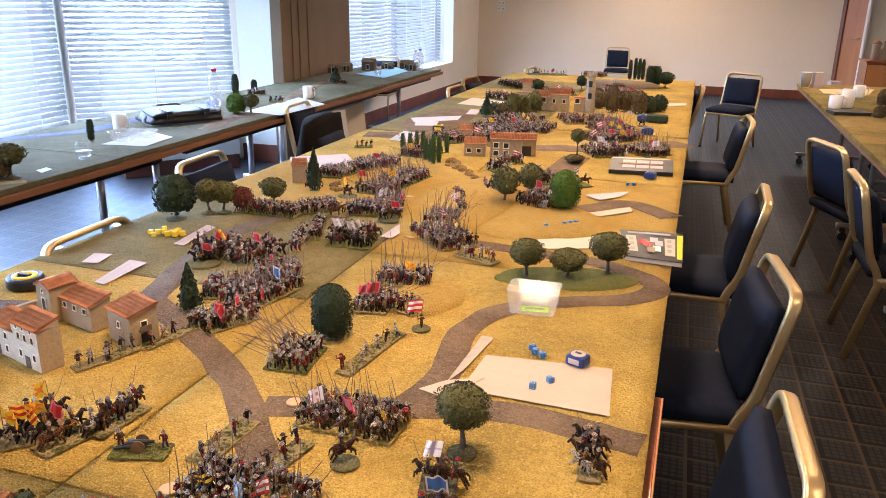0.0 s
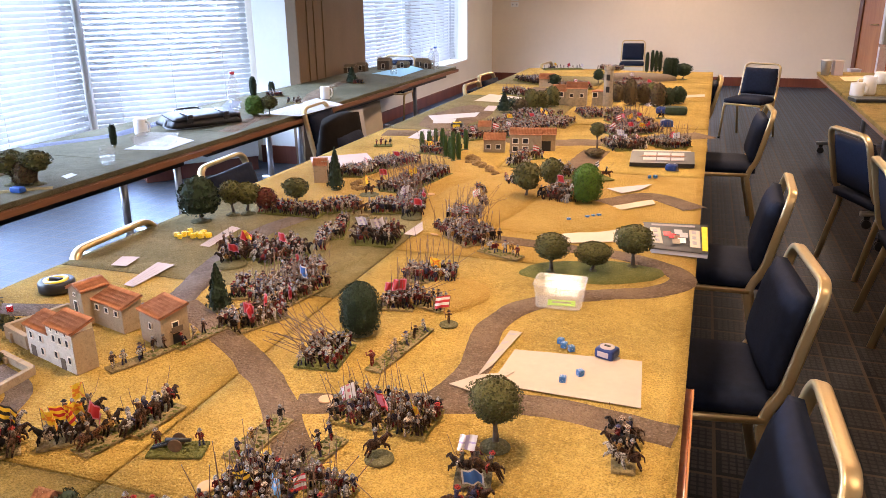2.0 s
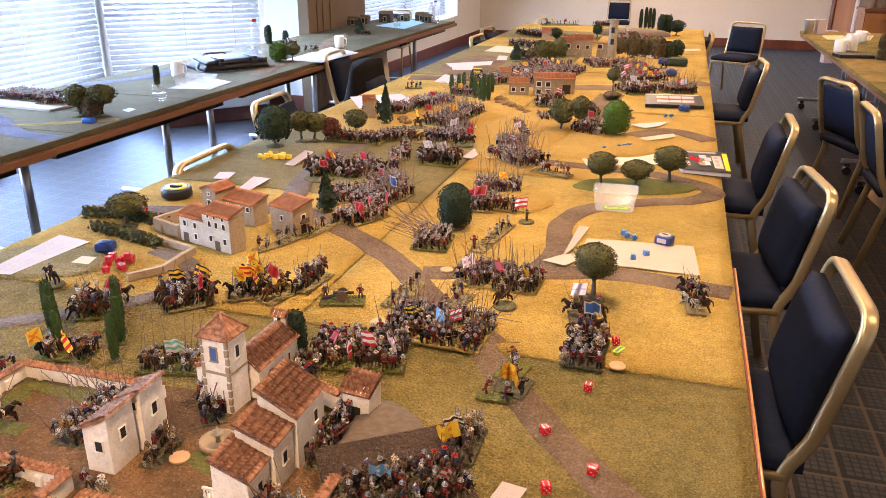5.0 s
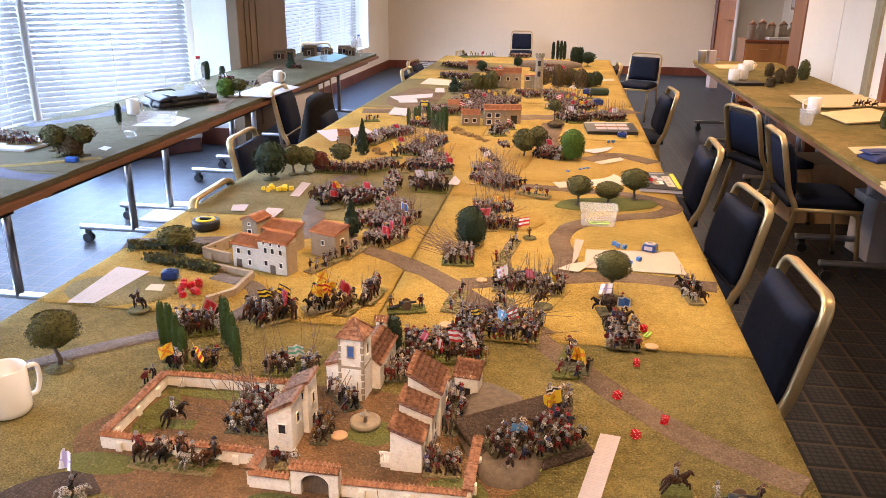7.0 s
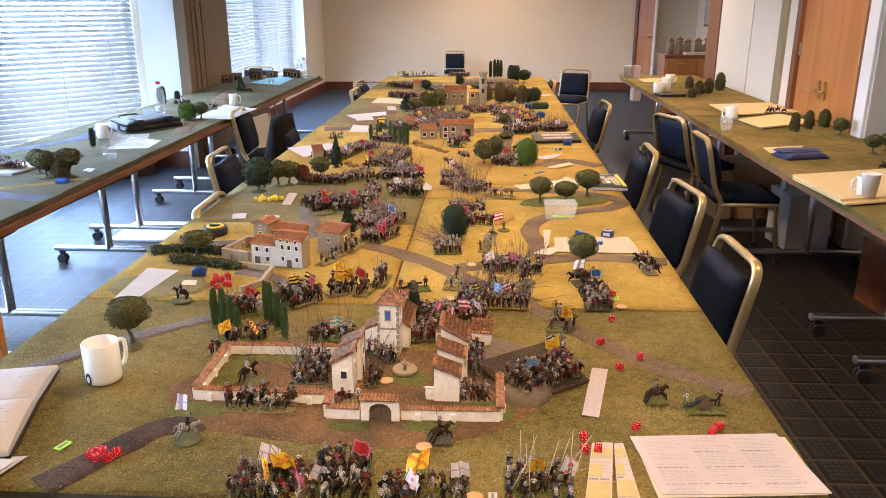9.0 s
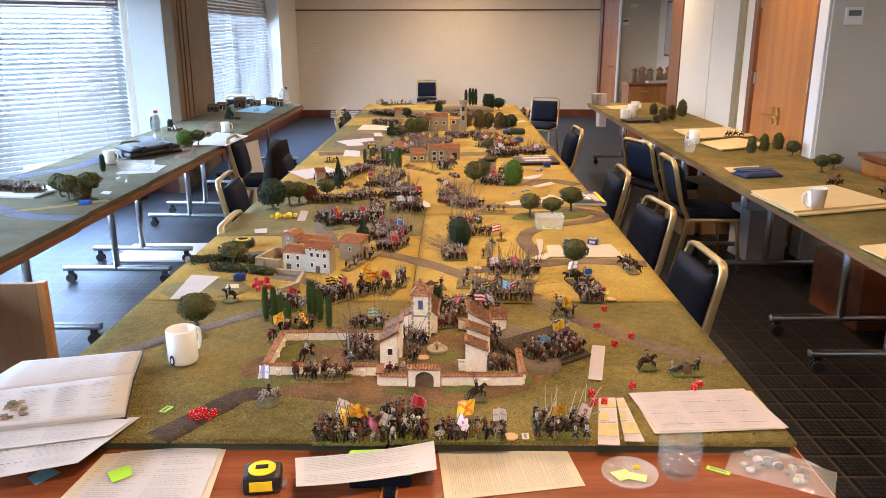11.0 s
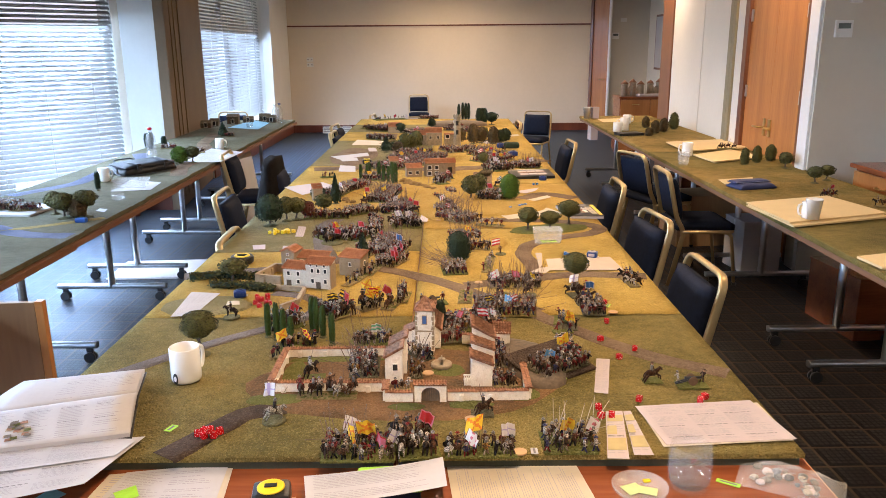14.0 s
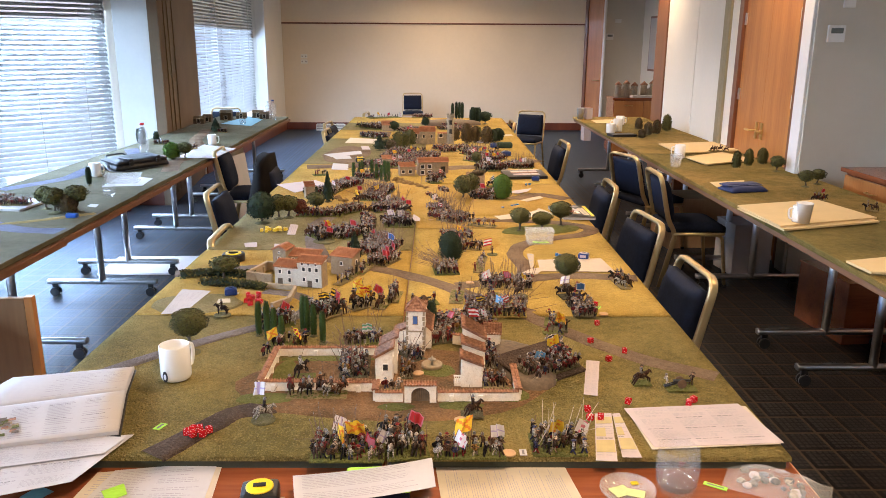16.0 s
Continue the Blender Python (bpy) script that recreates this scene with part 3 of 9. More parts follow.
for k in (-1, 1, 2, 3):
    copy_thing(wt, pose(-2.17 - 0.018 * k, 2.93 + 1.58 * k, 0))
dt = folding_table(pose(2.31, 3.10, 0), 1.58, 0.82, 0.735, M_EDGE, "wooden-edged folding table along the door side", "door side tables", post=0.02)
for k in (-1, 1, 2, 3):
    copy_thing(dt, pose(2.31, 3.10 + 1.58 * k, 0))


# ---- chairs ----
def banquet_chair(m, label):
    """A stacking chair: navy pads in a champagne metal frame; faces +y."""
    c = thing("banquet_chair", m, label, "chair", "navy chairs in the room")
    bm = bmesh.new()
    bmesh.ops.create_grid(bm, x_segments=10, y_segments=10, size=0.5)
    for v in bm.verts:
        x, y = v.co.x, v.co.y
        e = max(0, 1 - (abs(2 * x) ** 6 + abs(2 * y) ** 6))
        v.co = Vector((x * 0.43, y * 0.42, 0.455 + 0.026 * e ** 0.5))
    r = bmesh.ops.extrude_face_region(bm, geom=bm.faces[:])
    for v in [g for g in r["geom"] if isinstance(g, bmesh.types.BMVert)]:
        v.co.z = 0.415
    bmesh.ops.recalc_face_normals(bm, faces=bm.faces[:])
    part("seat", bm, M_NAVY, c, smooth=True)
    # back pad, leaning back, set in front of the loop and below its top
    tilt = pose(0, -0.178, 0.44, 12, 0, 0)
    bm = bmesh.new()
    bmesh.ops.create_grid(bm, x_segments=14, y_segments=12, size=0.5)
    for v in bm.verts:
        x, y = v.co.x, v.co.y
        e = max(0, 1 - (abs(2 * x) ** 5 + abs(2 * y) ** 5))
        k = 1 - 0.04 * max(0, 2 * y) ** 2
        v.co = Vector((x * 0.385 * k, 0.018 + 0.030 * e ** 0.5, 0.200 + y * 0.30))
    r = bmesh.ops.extrude_face_region(bm, geom=bm.faces[:])
    for v in [g for g in r["geom"] if isinstance(g, bmesh.types.BMVert)]:
        v.co.y = -0.016 - (v.co.y - 0.018) * 0.35
    bmesh.ops.recalc_face_normals(bm, faces=bm.faces[:])
    pad = part("backrest", bm, M_NAVY, c, smooth=True)
    pad.matrix_basis = tilt
    bm = bmesh.new()
    loop = fillet([(-0.213, -0.145, 0.0), (-0.213, -0.165, 0.42), (-0.213, -0.215, 0.50), (-0.205, -0.290, 0.83), (0.205, -0.290, 0.83),
                   (0.213, -0.215, 0.50), (0.213, -0.165, 0.42), (0.213, -0.145, 0.0)], 0.07, 7)
    loop[0], loop[-1] = Vector((-0.222, -0.25, 0.0)), Vector((0.222, -0.25, 0.0))
    sweep(bm, loop, 0.021, 0.036, seg=10, up=(0, 1, 0.2), power=0.5)
    part("back_frame", bm, M_GOLD, c)
    bm = bmesh.new()
    rail = fillet([(-0.215, -0.17, 0.402), (-0.225, 0.205, 0.402), (0.225, 0.205, 0.402), (0.215, -0.17, 0.402)], 0.05, 6)
    sweep(bm, rail, 0.022, 0.024, seg=8, power=0.6)
    part("seat_frame", bm, M_GOLD, c)
    for s in (-1, 1):
        bm = bmesh.new()
        sweep(bm, fillet([(s * 0.218, 0.05, 0.40), (s * 0.218, 0.185, 0.395), (s * 0.222, 0.235, 0.0)], 0.05, 6), 0.024, 0.024, seg=8, up=(1, 0, 0), power=0.6)
        part("leg", bm, M_GOLD, c)
        bm = bmesh.new()
        sweep(bm, [(s * 0.222, 0.235, 0.0), (s * 0.222, 0.2335, 0.022)], 0.029, seg=8, up=(1, 0, 0), power=0.6)
        part("foot_cap", bm, M_BLACK, c)
    return c


CH = "navy upholstered stacking chair with champagne metal frame"


def chair_at(x, y, rz, scale=0.965, label=""):
    """x, y: the middle of the back's top rail; rz: the way it faces, 0 is +y."""
    a = radians(rz)
    m = pose(x - 0.288 * math.sin(a) * scale, y + 0.288 * math.cos(a) * scale, 0, 0, 0, rz)
    c = copy_thing(base_chair, m) if chair_at.n else base_chair
    if not chair_at.n:
        c.matrix_world = m
    chair_at.n += 1
    c.scale = (scale,) * 3
    if label:
        c["label"] = label
    return c


chair_at.n = 0
base_chair = banquet_chair(pose(0, 0, 0), CH)
PULLED = "navy stacking chair pulled up to the game table"
chair_at(1.176, 1.46, 92, label=PULLED)
chair_at(1.226, 2.40, 97, label=PULLED)
chair_at(1.249, 3.42, 89, label=PULLED)
chair_at(1.295, 5.61, 93, label=PULLED)
chair_at(0.985, 7.53, 92, label=PULLED)
chair_at(1.430, 9.33, 155, 0.93, label="navy stacking chair standing alone on the carpet")
chair_at(-0.385, 13.70, 183, 0.90, "navy stacking chair standing near the far wall")
chair_at(1.650, 4.78, -69, label="navy stacking chair turned towards the side table")
chair_at(1.665, 3.91, -90, label="navy stacking chair turned towards the side table")
chair_at(-0.930, 2.03, -88, label=PULLED)
chair_at(-1.285, 3.17, -87, label=PULLED)
chair_at(-1.755, 5.00, -86, label="navy stacking chair between the tables")
chair_at(-1.200, 4.28, -88, label="navy stacking chair with a coat over its back")
chair_at(-1.060, 6.55, -92, label=PULLED)
chair_at(-1.150, 7.33, -95, label=PULLED)
chair_at(-2.830, 9.28, 182, label="navy stacking chair by the window")
chair_at(-0.830, 8.62, -95, label="navy stacking chair at the table's far end")

# ---- terrain boards ----
TOP = 0.78


def xl(y):
    return -0.922 - 0.002 * y


def xr(y):
    return 0.916


def terrain_board(x0, x1, x2, x3, y0, y1, mt, label, seed):
    """A textured board; corners x0, x1 on the near side, x3, x2 on the far side."""
    g = 0.0025
    bm = bmesh.new()
    n = 26
    rnd = random.Random(seed)
    grid = []
    for j in range(n + 1):
        row = []
        s = j / n
        for i in range(n + 1):
            r = i / n
            x = (x0 + (x1 - x0) * r) * (1 - s) + (x3 + (x2 - x3) * r) * s
            y = y0 + g + (y1 - y0 - 2 * g) * s
            e = min(1, 14 * min(r, 1 - r, s, 1 - s))
            z = TOP + 0.0010 * e * noise.noise((x * 3.1, y * 3.1, seed)) + 0.0005 * noise.noise((x * 23, y * 23, seed)) - 0.002 * (1 - e)
            row.append(bm.verts.new((x, y, z)))
        grid.append(row)
    for j in range(n):
        for i in range(n):
            bm.faces.new((grid[j][i], grid[j][i + 1], grid[j + 1][i + 1], grid[j + 1][i])).smooth = True
    rim = [grid[0][i] for i in range(n + 1)] + [grid[j][n] for j in range(1, n + 1)] + [grid[n][i] for i in range(n - 1, -1, -1)] + [grid[j][0] for j in range(n - 1, 0, -1)]
    cen = Vector(((x0 + x1 + x2 + x3) / 4, (y0 + y1) / 2, 0))
    # lower band is inset and coloured dark to imitate the shadow gap under the edge
    bands = [rim]
    for zz, inset in ((0.7665, 0.0), (0.7660, 0.008), (0.7455, 0.008)):
        bands.append([bm.verts.new((v.co.x - math.copysign(inset, v.co.x - cen.x), v.co.y - math.copysign(inset, v.co.y - cen.y), zz)) for v in rim])
    for q, (up_, lo_) in enumerate(zip(bands, bands[1:])):
        for k in range(len(rim)):
            bm.faces.new((lo_[k], lo_[(k + 1) % len(rim)], up_[(k + 1) % len(rim)], up_[k])).material_index = 0 if q == 0 else 1
    low = bands[-1]
    bm.faces.new(low[::-1]).material_index = 1
    ob = link("terrain_board", bm, [mt, M_GAPSHADE])
    return tagged(ob, label, "terrain board", "boards of the game table")


ROWS_Y = [0.0, 0.931, 1.791, 2.66, 3.50, 4.35, 5.18, 6.00, 6.79, 7.55, 8.28]
LEFT_M = [M_GREEN, M_OCHRE, M_OLIVE, M_SAND, M_OCHRE, M_OLIVE, M_OLIVE, M_OCHRE, M_OLIVE, M_OCHRE]
WORDS = {"green_terrain": "painted green grass terrain board with seams", "ochre_terrain": "painted ochre dry grass terrain board",
         "olive_terrain": "painted olive and grey terrain board", "sandy_terrain": "painted sandy yellow terrain board"}
for k in range(10):
    a, b = ROWS_Y[k], ROWS_Y[k + 1]
    terrain_board(xl(a), -0.0026, -0.0026, xl(b), a, b, LEFT_M[k], WORDS[LEFT_M[k].name], k)

RIGHT_Y = [0.0, 0.931, 2.22, 3.50, 4.77, 6.00, 7.19, 8.22]
RIGHT_M = [M_GREEN, M_OCHRE, M_SAND, M_OCHRE, M_OCHRE, M_OCHRE, M_OCHRE]
for k in range(7):
    a, b = RIGHT_Y[k], RIGHT_Y[k + 1]
    terrain_board(0.0026, xr(a), xr(b), 0.0026, a, b, RIGHT_M[k], WORDS[RIGHT_M[k].name], k + 40)

# boards on the side tables
for k in range(9):
    y0 = 0.56 + 0.878 * k
    bm = boxes((-2.72, -1.735 - 0.010 * k, y0 + 0.002, y0 + 0.875, 0.7355, 0.762), bevel=0.004)
    ob = link("terrain_board", bm, M_SIDE)
    tagged(ob, "painted olive and blue-grey terrain board", "terrain board", "boards on the window side")
    y0 = 0.74 + 0.877 * k
    bm = boxes((1.885, 2.80, y0 + 0.001, y0 + 0.876, 0.7355, 0.764), bevel=0.004)
    ob = link("terrain_board", bm, M_GREEN if k % 3 == 1 else M_SIDE2)
    tagged(ob, "painted green and ochre terrain board", "terrain board", "boards on the door side")

# ---- roads and dirt patches ----


def road(name, pts, width, mt, label, seed=1, top=None):
    """A painted track across the boards with ragged edges."""
    top = TOP if top is None else top
    rnd = random.Random(seed)
    pts = fillet([(x, y, 0) for x, y in pts], 0.12, 8)
    bm = bmesh.new()
    prev = None
    dense = []
    for a, b in zip(pts, pts[1:]):
        k = max(1, int((b - a).length / 0.02))
        dense += [a.lerp(b, i / k) for i in range(k)]
    dense.append(pts[-1])
    for i, p in enumerate(dense):
        d = (dense[min(i + 1, len(dense) - 1)] - dense[max(i - 1, 0)]).normalized()
        s = Vector((-d.y, d.x, 0))
        w = width / 2 * 0.9
        l, r = p + s * w * (1 + 0.16 * noise.noise((i * 0.21, seed, 0)) + 0.06 * noise.noise((i * 0.9, seed, 1))), p - s * w * (1 + 0.16 * noise.noise((i * 0.23, seed, 5)) + 0.06 * noise.noise((i * 0.8, seed, 6)))
        ring = [bm.verts.new((q.x, q.y, z)) for q, z in ((l, top - 0.003), (l.lerp(p, 0.08), top + 0.0024), (p + s * w * 0.3, top + 0.0026), (p - s * w * 0.3, top + 0.0026), (r.lerp(p, 0.08), top + 0.0024), (r, top - 0.003))]
        if prev:
            for j in range(5):
                bm.faces.new((prev[j], prev[j + 1], ring[j + 1], ring[j])).smooth = True
        prev = ring
    ob = link(name, bm, mt)
    return tagged(ob, label, name.replace("_", " "))


def patch(name, cx, cy, rx, ry, mt, label, seed, top=0.0042, rot=0, hill=0.0):
    """A low painted patch or hill with an uneven outline."""
    rnd = random.Random(seed)
    bm = bmesh.new()
    n, rings = 30, []
    ph = rnd.uniform(0, 9)
    for q, z in ((1.0, -0.003), (0.97, 0.45), (0.8, 0.8), (0.45, 0.97), (0.0, 1.0)):
        ring = []
        for i in range(n):
            a = 2 * math.pi * i / n
            k = 1 + 0.16 * noise.noise((math.cos(a) * 1.4 + ph, math.sin(a) * 1.4, seed)) + 0.05 * noise.noise((math.cos(a) * 5, math.sin(a) * 5, seed))
            x, y = rx * q * k * math.cos(a), ry * q * k * math.sin(a)
            c, s = math.cos(radians(rot)), math.sin(radians(rot))
            zz = TOP - 0.003 if z < 0 else TOP + 0.002 + z * (top - 0.002 + hill)
            ring.append(bm.verts.new((cx + c * x - s * y, cy + s * x + c * y, zz)))
        rings.append(ring)
    for a, b in zip(rings, rings[1:]):
        for i in range(n):
            bm.faces.new((a[i], a[(i + 1) % n], b[(i + 1) % n], b[i])).smooth = True
    bmesh.ops.remove_doubles(bm, verts=bm.verts[:], dist=1e-6)
    ob = link(name, bm, mt)
    return tagged(ob, label, "ground patch" if not hill else "hill")


RD = "painted brown dirt road across the terrain"
M_DIRT = board_mat("dirt_ground", (0.11, 0.066, 0.030), (0.30, 0.155, 0.066), (0.10, 0.06, 0.026), 9.0)
M_GRASSP = board_mat("grass_patch", (0.10, 0.105, 0.025), (0.20, 0.19, 0.05), (0.07, 0.075, 0.015))
road("dirt_road", [(-0.938, 0.364), (-0.826, 0.447), (-0.728, 0.568), (-0.601, 0.703), (-0.461, 0.818), (-0.333, 0.943), (-0.358, 1.129), (-0.530, 1.190)], 0.06, M_GREYROAD, RD, 1)
road("dirt_road", [(-0.526, 0.001), (-0.461, 0.098), (-0.400, 0.211), (-0.301, 0.247)], 0.085, M_DARKROAD, RD, 2)
road("dirt_road", [(0.385, 0.983), (0.432, 0.912), (0.497, 0.820), (0.594, 0.690), (0.731, 0.537), (0.897, 0.433)], 0.075, M_ROAD, RD, 3)
road("dirt_road", [(0.433, 0.953), (0.264, 1.102), (0.118, 1.292), (-0.002, 1.399), (-0.136, 1.490), (-0.228, 1.550), (-0.360, 1.634)], 0.085, M_ROAD, RD, 4)
road("dirt_road", [(0.186, 1.259), (0.242, 1.277), (0.442, 1.343), (0.637, 1.408), (0.906, 1.366)], 0.09, M_ROAD, RD, 5)
road("dirt_road", [(0.442, 1.333), (0.488, 1.497), (0.445, 1.736), (0.505, 1.898), (0.625, 1.993), (0.846, 2.093), (0.904, 2.226), (0.732, 2.360), (0.264, 2.412)], 0.085, M_ROAD, RD, 6)
road("dirt_road", [(-0.939, 1.409), (-0.841, 1.438), (-0.691, 1.481), (-0.467, 1.548), (-0.374, 1.614), (-0.439, 1.817), (-0.480, 2.008), (-0.514, 2.307), (-0.403, 2.620), (-0.352, 2.991)], 0.095, M_GREYROAD, "painted grey road across the terrain", 7)
road("dirt_road", [(0.269, 2.843), (0.518, 2.903), (0.720, 3.158), (0.896, 2.971)], 0.12, M_ROAD, RD, 8)
road("dirt_road", [(-0.867, 4.177), (-0.429, 4.258), (0.052, 4.116), (0.491, 4.242), (0.902, 4.585)], 0.20, M_ROAD, RD, 9)
road("dirt_road", [(0.389, 3.977), (0.350, 3.437), (0.420, 2.979)], 0.16, M_ROAD, RD, 10)
road("dirt_road", [(-0.380, 4.257), (-0.214, 4.954), (-0.427, 5.728), (-0.445, 6.559)], 0.16, M_ROAD, RD, 11)
ST = 0.760
road("painted_river", [(-2.70, 2.62), (-2.30, 2.42), (-2.02, 2.22), (-1.77, 2.20)], 0.13, M_RIVER, "painted blue-grey river on the side boards", 21, ST)
road("painted_river", [(-2.68, 3.30), (-2.45, 3.75), (-2.50, 4.30), (-2.36, 4.75), (-2.62, 5.30)], 0.14, M_RIVER, "painted blue-grey river on the side boards", 22, ST)
road("dirt_road", [(-2.70, 2.02), (-2.30, 2.25), (-1.98, 2.45), (-1.78, 2.62)], 0.07, M_SIDE2, "painted ochre track on the side boards", 23, ST)
road("dirt_road", [(-1.85, 4.05), (-1.98, 4.50), (-1.90, 5.10), (-2.25, 5.95), (-2.40, 6.90)], 0.15, M_ROAD, "painted brown track on the side boards", 24, ST)
patch("dirt_patch", -0.008, 0.394, 0.42, 0.24, M_DIRT, "bare brown earth round the model hacienda", 3)
patch("dirt_patch", -0.171, 3.080, 0.3, 0.5, M_SAND, "sandy bare patch on the terrain", 4)
patch("sandy_hill", 0.120, 2.845, 0.20, 0.45, M_SAND, "low sandy hill on the terrain", 5, hill=0.018)
patch("sandy_hill", 0.416, 2.748, 0.26, 0.25, M_SAND, "low sandy hill on the terrain", 6, hill=0.008)
patch("olive_patch", -0.219, 2.100, 0.17, 0.28, M_OLIVE, "olive grass patch on the terrain", 7)
patch("wood_base", 0.627, 2.183, 0.21, 0.09, M_GRASSP, "flat oval wood base with grass", 8, hill=0.004, rot=14)
patch("ochre_patch", 0.300, 1.902, 0.10, 0.12, M_SAND, "raised ochre patch on the terrain", 9, hill=0.006)
patch("grass_patch", -0.647, 4.876, 0.20, 0.5, M_ROAD, "bare patch of grey brown earth", 10)
patch("ochre_patch", -0.739, 1.046, 0.16, 0.11, M_OLIVE, "field of olive grass", 14)

# ---- model trees ----
FOL = {"dark": mat("dark_foliage", (0.016, 0.030, 0.012), 0.9, 0, 0.35, 60, rnd=0.45, hue=0.02, island=True),
       "olive": mat("olive_foliage", (0.075, 0.072, 0.018), 0.9, 0, 0.35, 60, rnd=0.5, hue=0.03, island=True),
       "bright": mat("bright_foliage", (0.060, 0.120, 0.010), 0.9, 0, 0.3, 60, rnd=0.4, hue=0.02, island=True),
       "rust": mat("rust_foliage", (0.110, 0.026, 0.014), 0.9, 0, 0.3, 60, rnd=0.45, hue=0.03, island=True),
       "brown": mat("brown_foliage", (0.075, 0.050, 0.020), 0.9, 0, 0.3, 60, rnd=0.45, hue=0.03, island=True),
       "cypress": mat("cypress_foliage", (0.035, 0.070, 0.012), 0.9, 0, 0.3, 60, rnd=0.4, hue=0.02, island=True)}
M_BARK = mat("model_bark", (0.10, 0.075, 0.055), 0.9, 0, 0.3, 80, 0.5, 300)
M_FLOCK = board_mat("base_flock", (0.11, 0.10, 0.045), (0.19, 0.17, 0.085), (0.075, 0.07, 0.03))
CROWNS = {}


def crown_mesh(shape, tone, v, count):
    key = (shape, tone, v, count)
    if key in CROWNS:
        return CROWNS[key]
    rnd = random.Random(len(shape) * 17 + v * 5)
    bm = bmesh.new()

    def at(a, h):
        """Radius of the crown at turn a and height h (0 to 1)."""
        if shape == "round":
            r = math.sqrt(max(0, 1 - (2 * h - 1) ** 2)) * (1 if h > 0.5 else 0.96)
            k = 0.24
        elif shape == "dome":
            r = 0.78 + 0.22 * math.sin(math.pi / 2 * min(1, h / 0.36)) if h < 0.36 else math.sqrt(max(0, 1 - ((h - 0.36) / 0.64) ** 2.3))
            k = 0.20
        elif shape == "cypress":
            r = max(0.05, math.sin(math.pi * (0.10 + 0.86 * h)) ** 0.30)
            k = 0.10
        else:
            r = (1 - h) ** 0.85 * (0.72 + 0.28 * abs(math.sin(h * 19)))
            k = 0.10
        return r * (1 + k * noise.noise((math.cos(a) * 1.7 + v * 3.1, math.sin(a) * 1.7, h * 3.4 + v)))
    n, m = 12, 8
    rings = [[bm.verts.new((0.86 * at(2 * math.pi * i / n, 0.03 + 0.94 * j / m) * math.cos(2 * math.pi * i / n),
                            0.86 * at(2 * math.pi * i / n, 0.03 + 0.94 * j / m) * math.sin(2 * math.pi * i / n), 0.04 + 0.92 * j / m)) for i in range(n)] for j in range(m + 1)]
    for a, b in zip(rings, rings[1:]):
        for i in range(n):
            bm.faces.new((a[i], a[(i + 1) % n], b[(i + 1) % n], b[i]))
    bm.faces.new(rings[0][::-1])
    bm.faces.new(rings[-1])
    for _ in range(count):
        h, a = rnd.random(), rnd.uniform(0, 2 * math.pi)
        r = at(a, h) * rnd.uniform(0.86, 1.05)
        p = Vector((r * math.cos(a), r * math.sin(a), h))
        s = rnd.uniform(0.075, 0.135) * (1.25 if shape == "cypress" else 1) * min(1.2, math.sqrt(500 / count))
        nrm = Vector((math.cos(a), math.sin(a), (h - 0.5) * 1.6)) + Vector([rnd.uniform(-0.8, 0.8) for _ in range(3)])
        t = nrm.cross(Vector([rnd.uniform(-1, 1) for _ in range(3)])).normalized()
        b_ = nrm.cross(t).normalized()
        zs = 0.34 if shape == "cypress" else 0.5 if shape in ("dome", "fir") else 0.55
        o = [p + (t * x + b_ * y + nrm.normalized() * z) * s for x, y, z in ((-1, -0.3, 0), (0.1, -0.8, 0.35), (1, 0.2, 0), (0, 0.9, 0.3))]
        o = [Vector((q.x, q.y, p.z + (q.z - p.z) * zs)) for q in o]
        bm.faces.new([bm.verts.new(q) for q in o])
    me = bpy.data.meshes.new("crown")
    bm.to_mesh(me)
    bm.free()
    me.materials.append(FOL[tone])
    CROWNS[key] = me
    return me


NTREE = 0


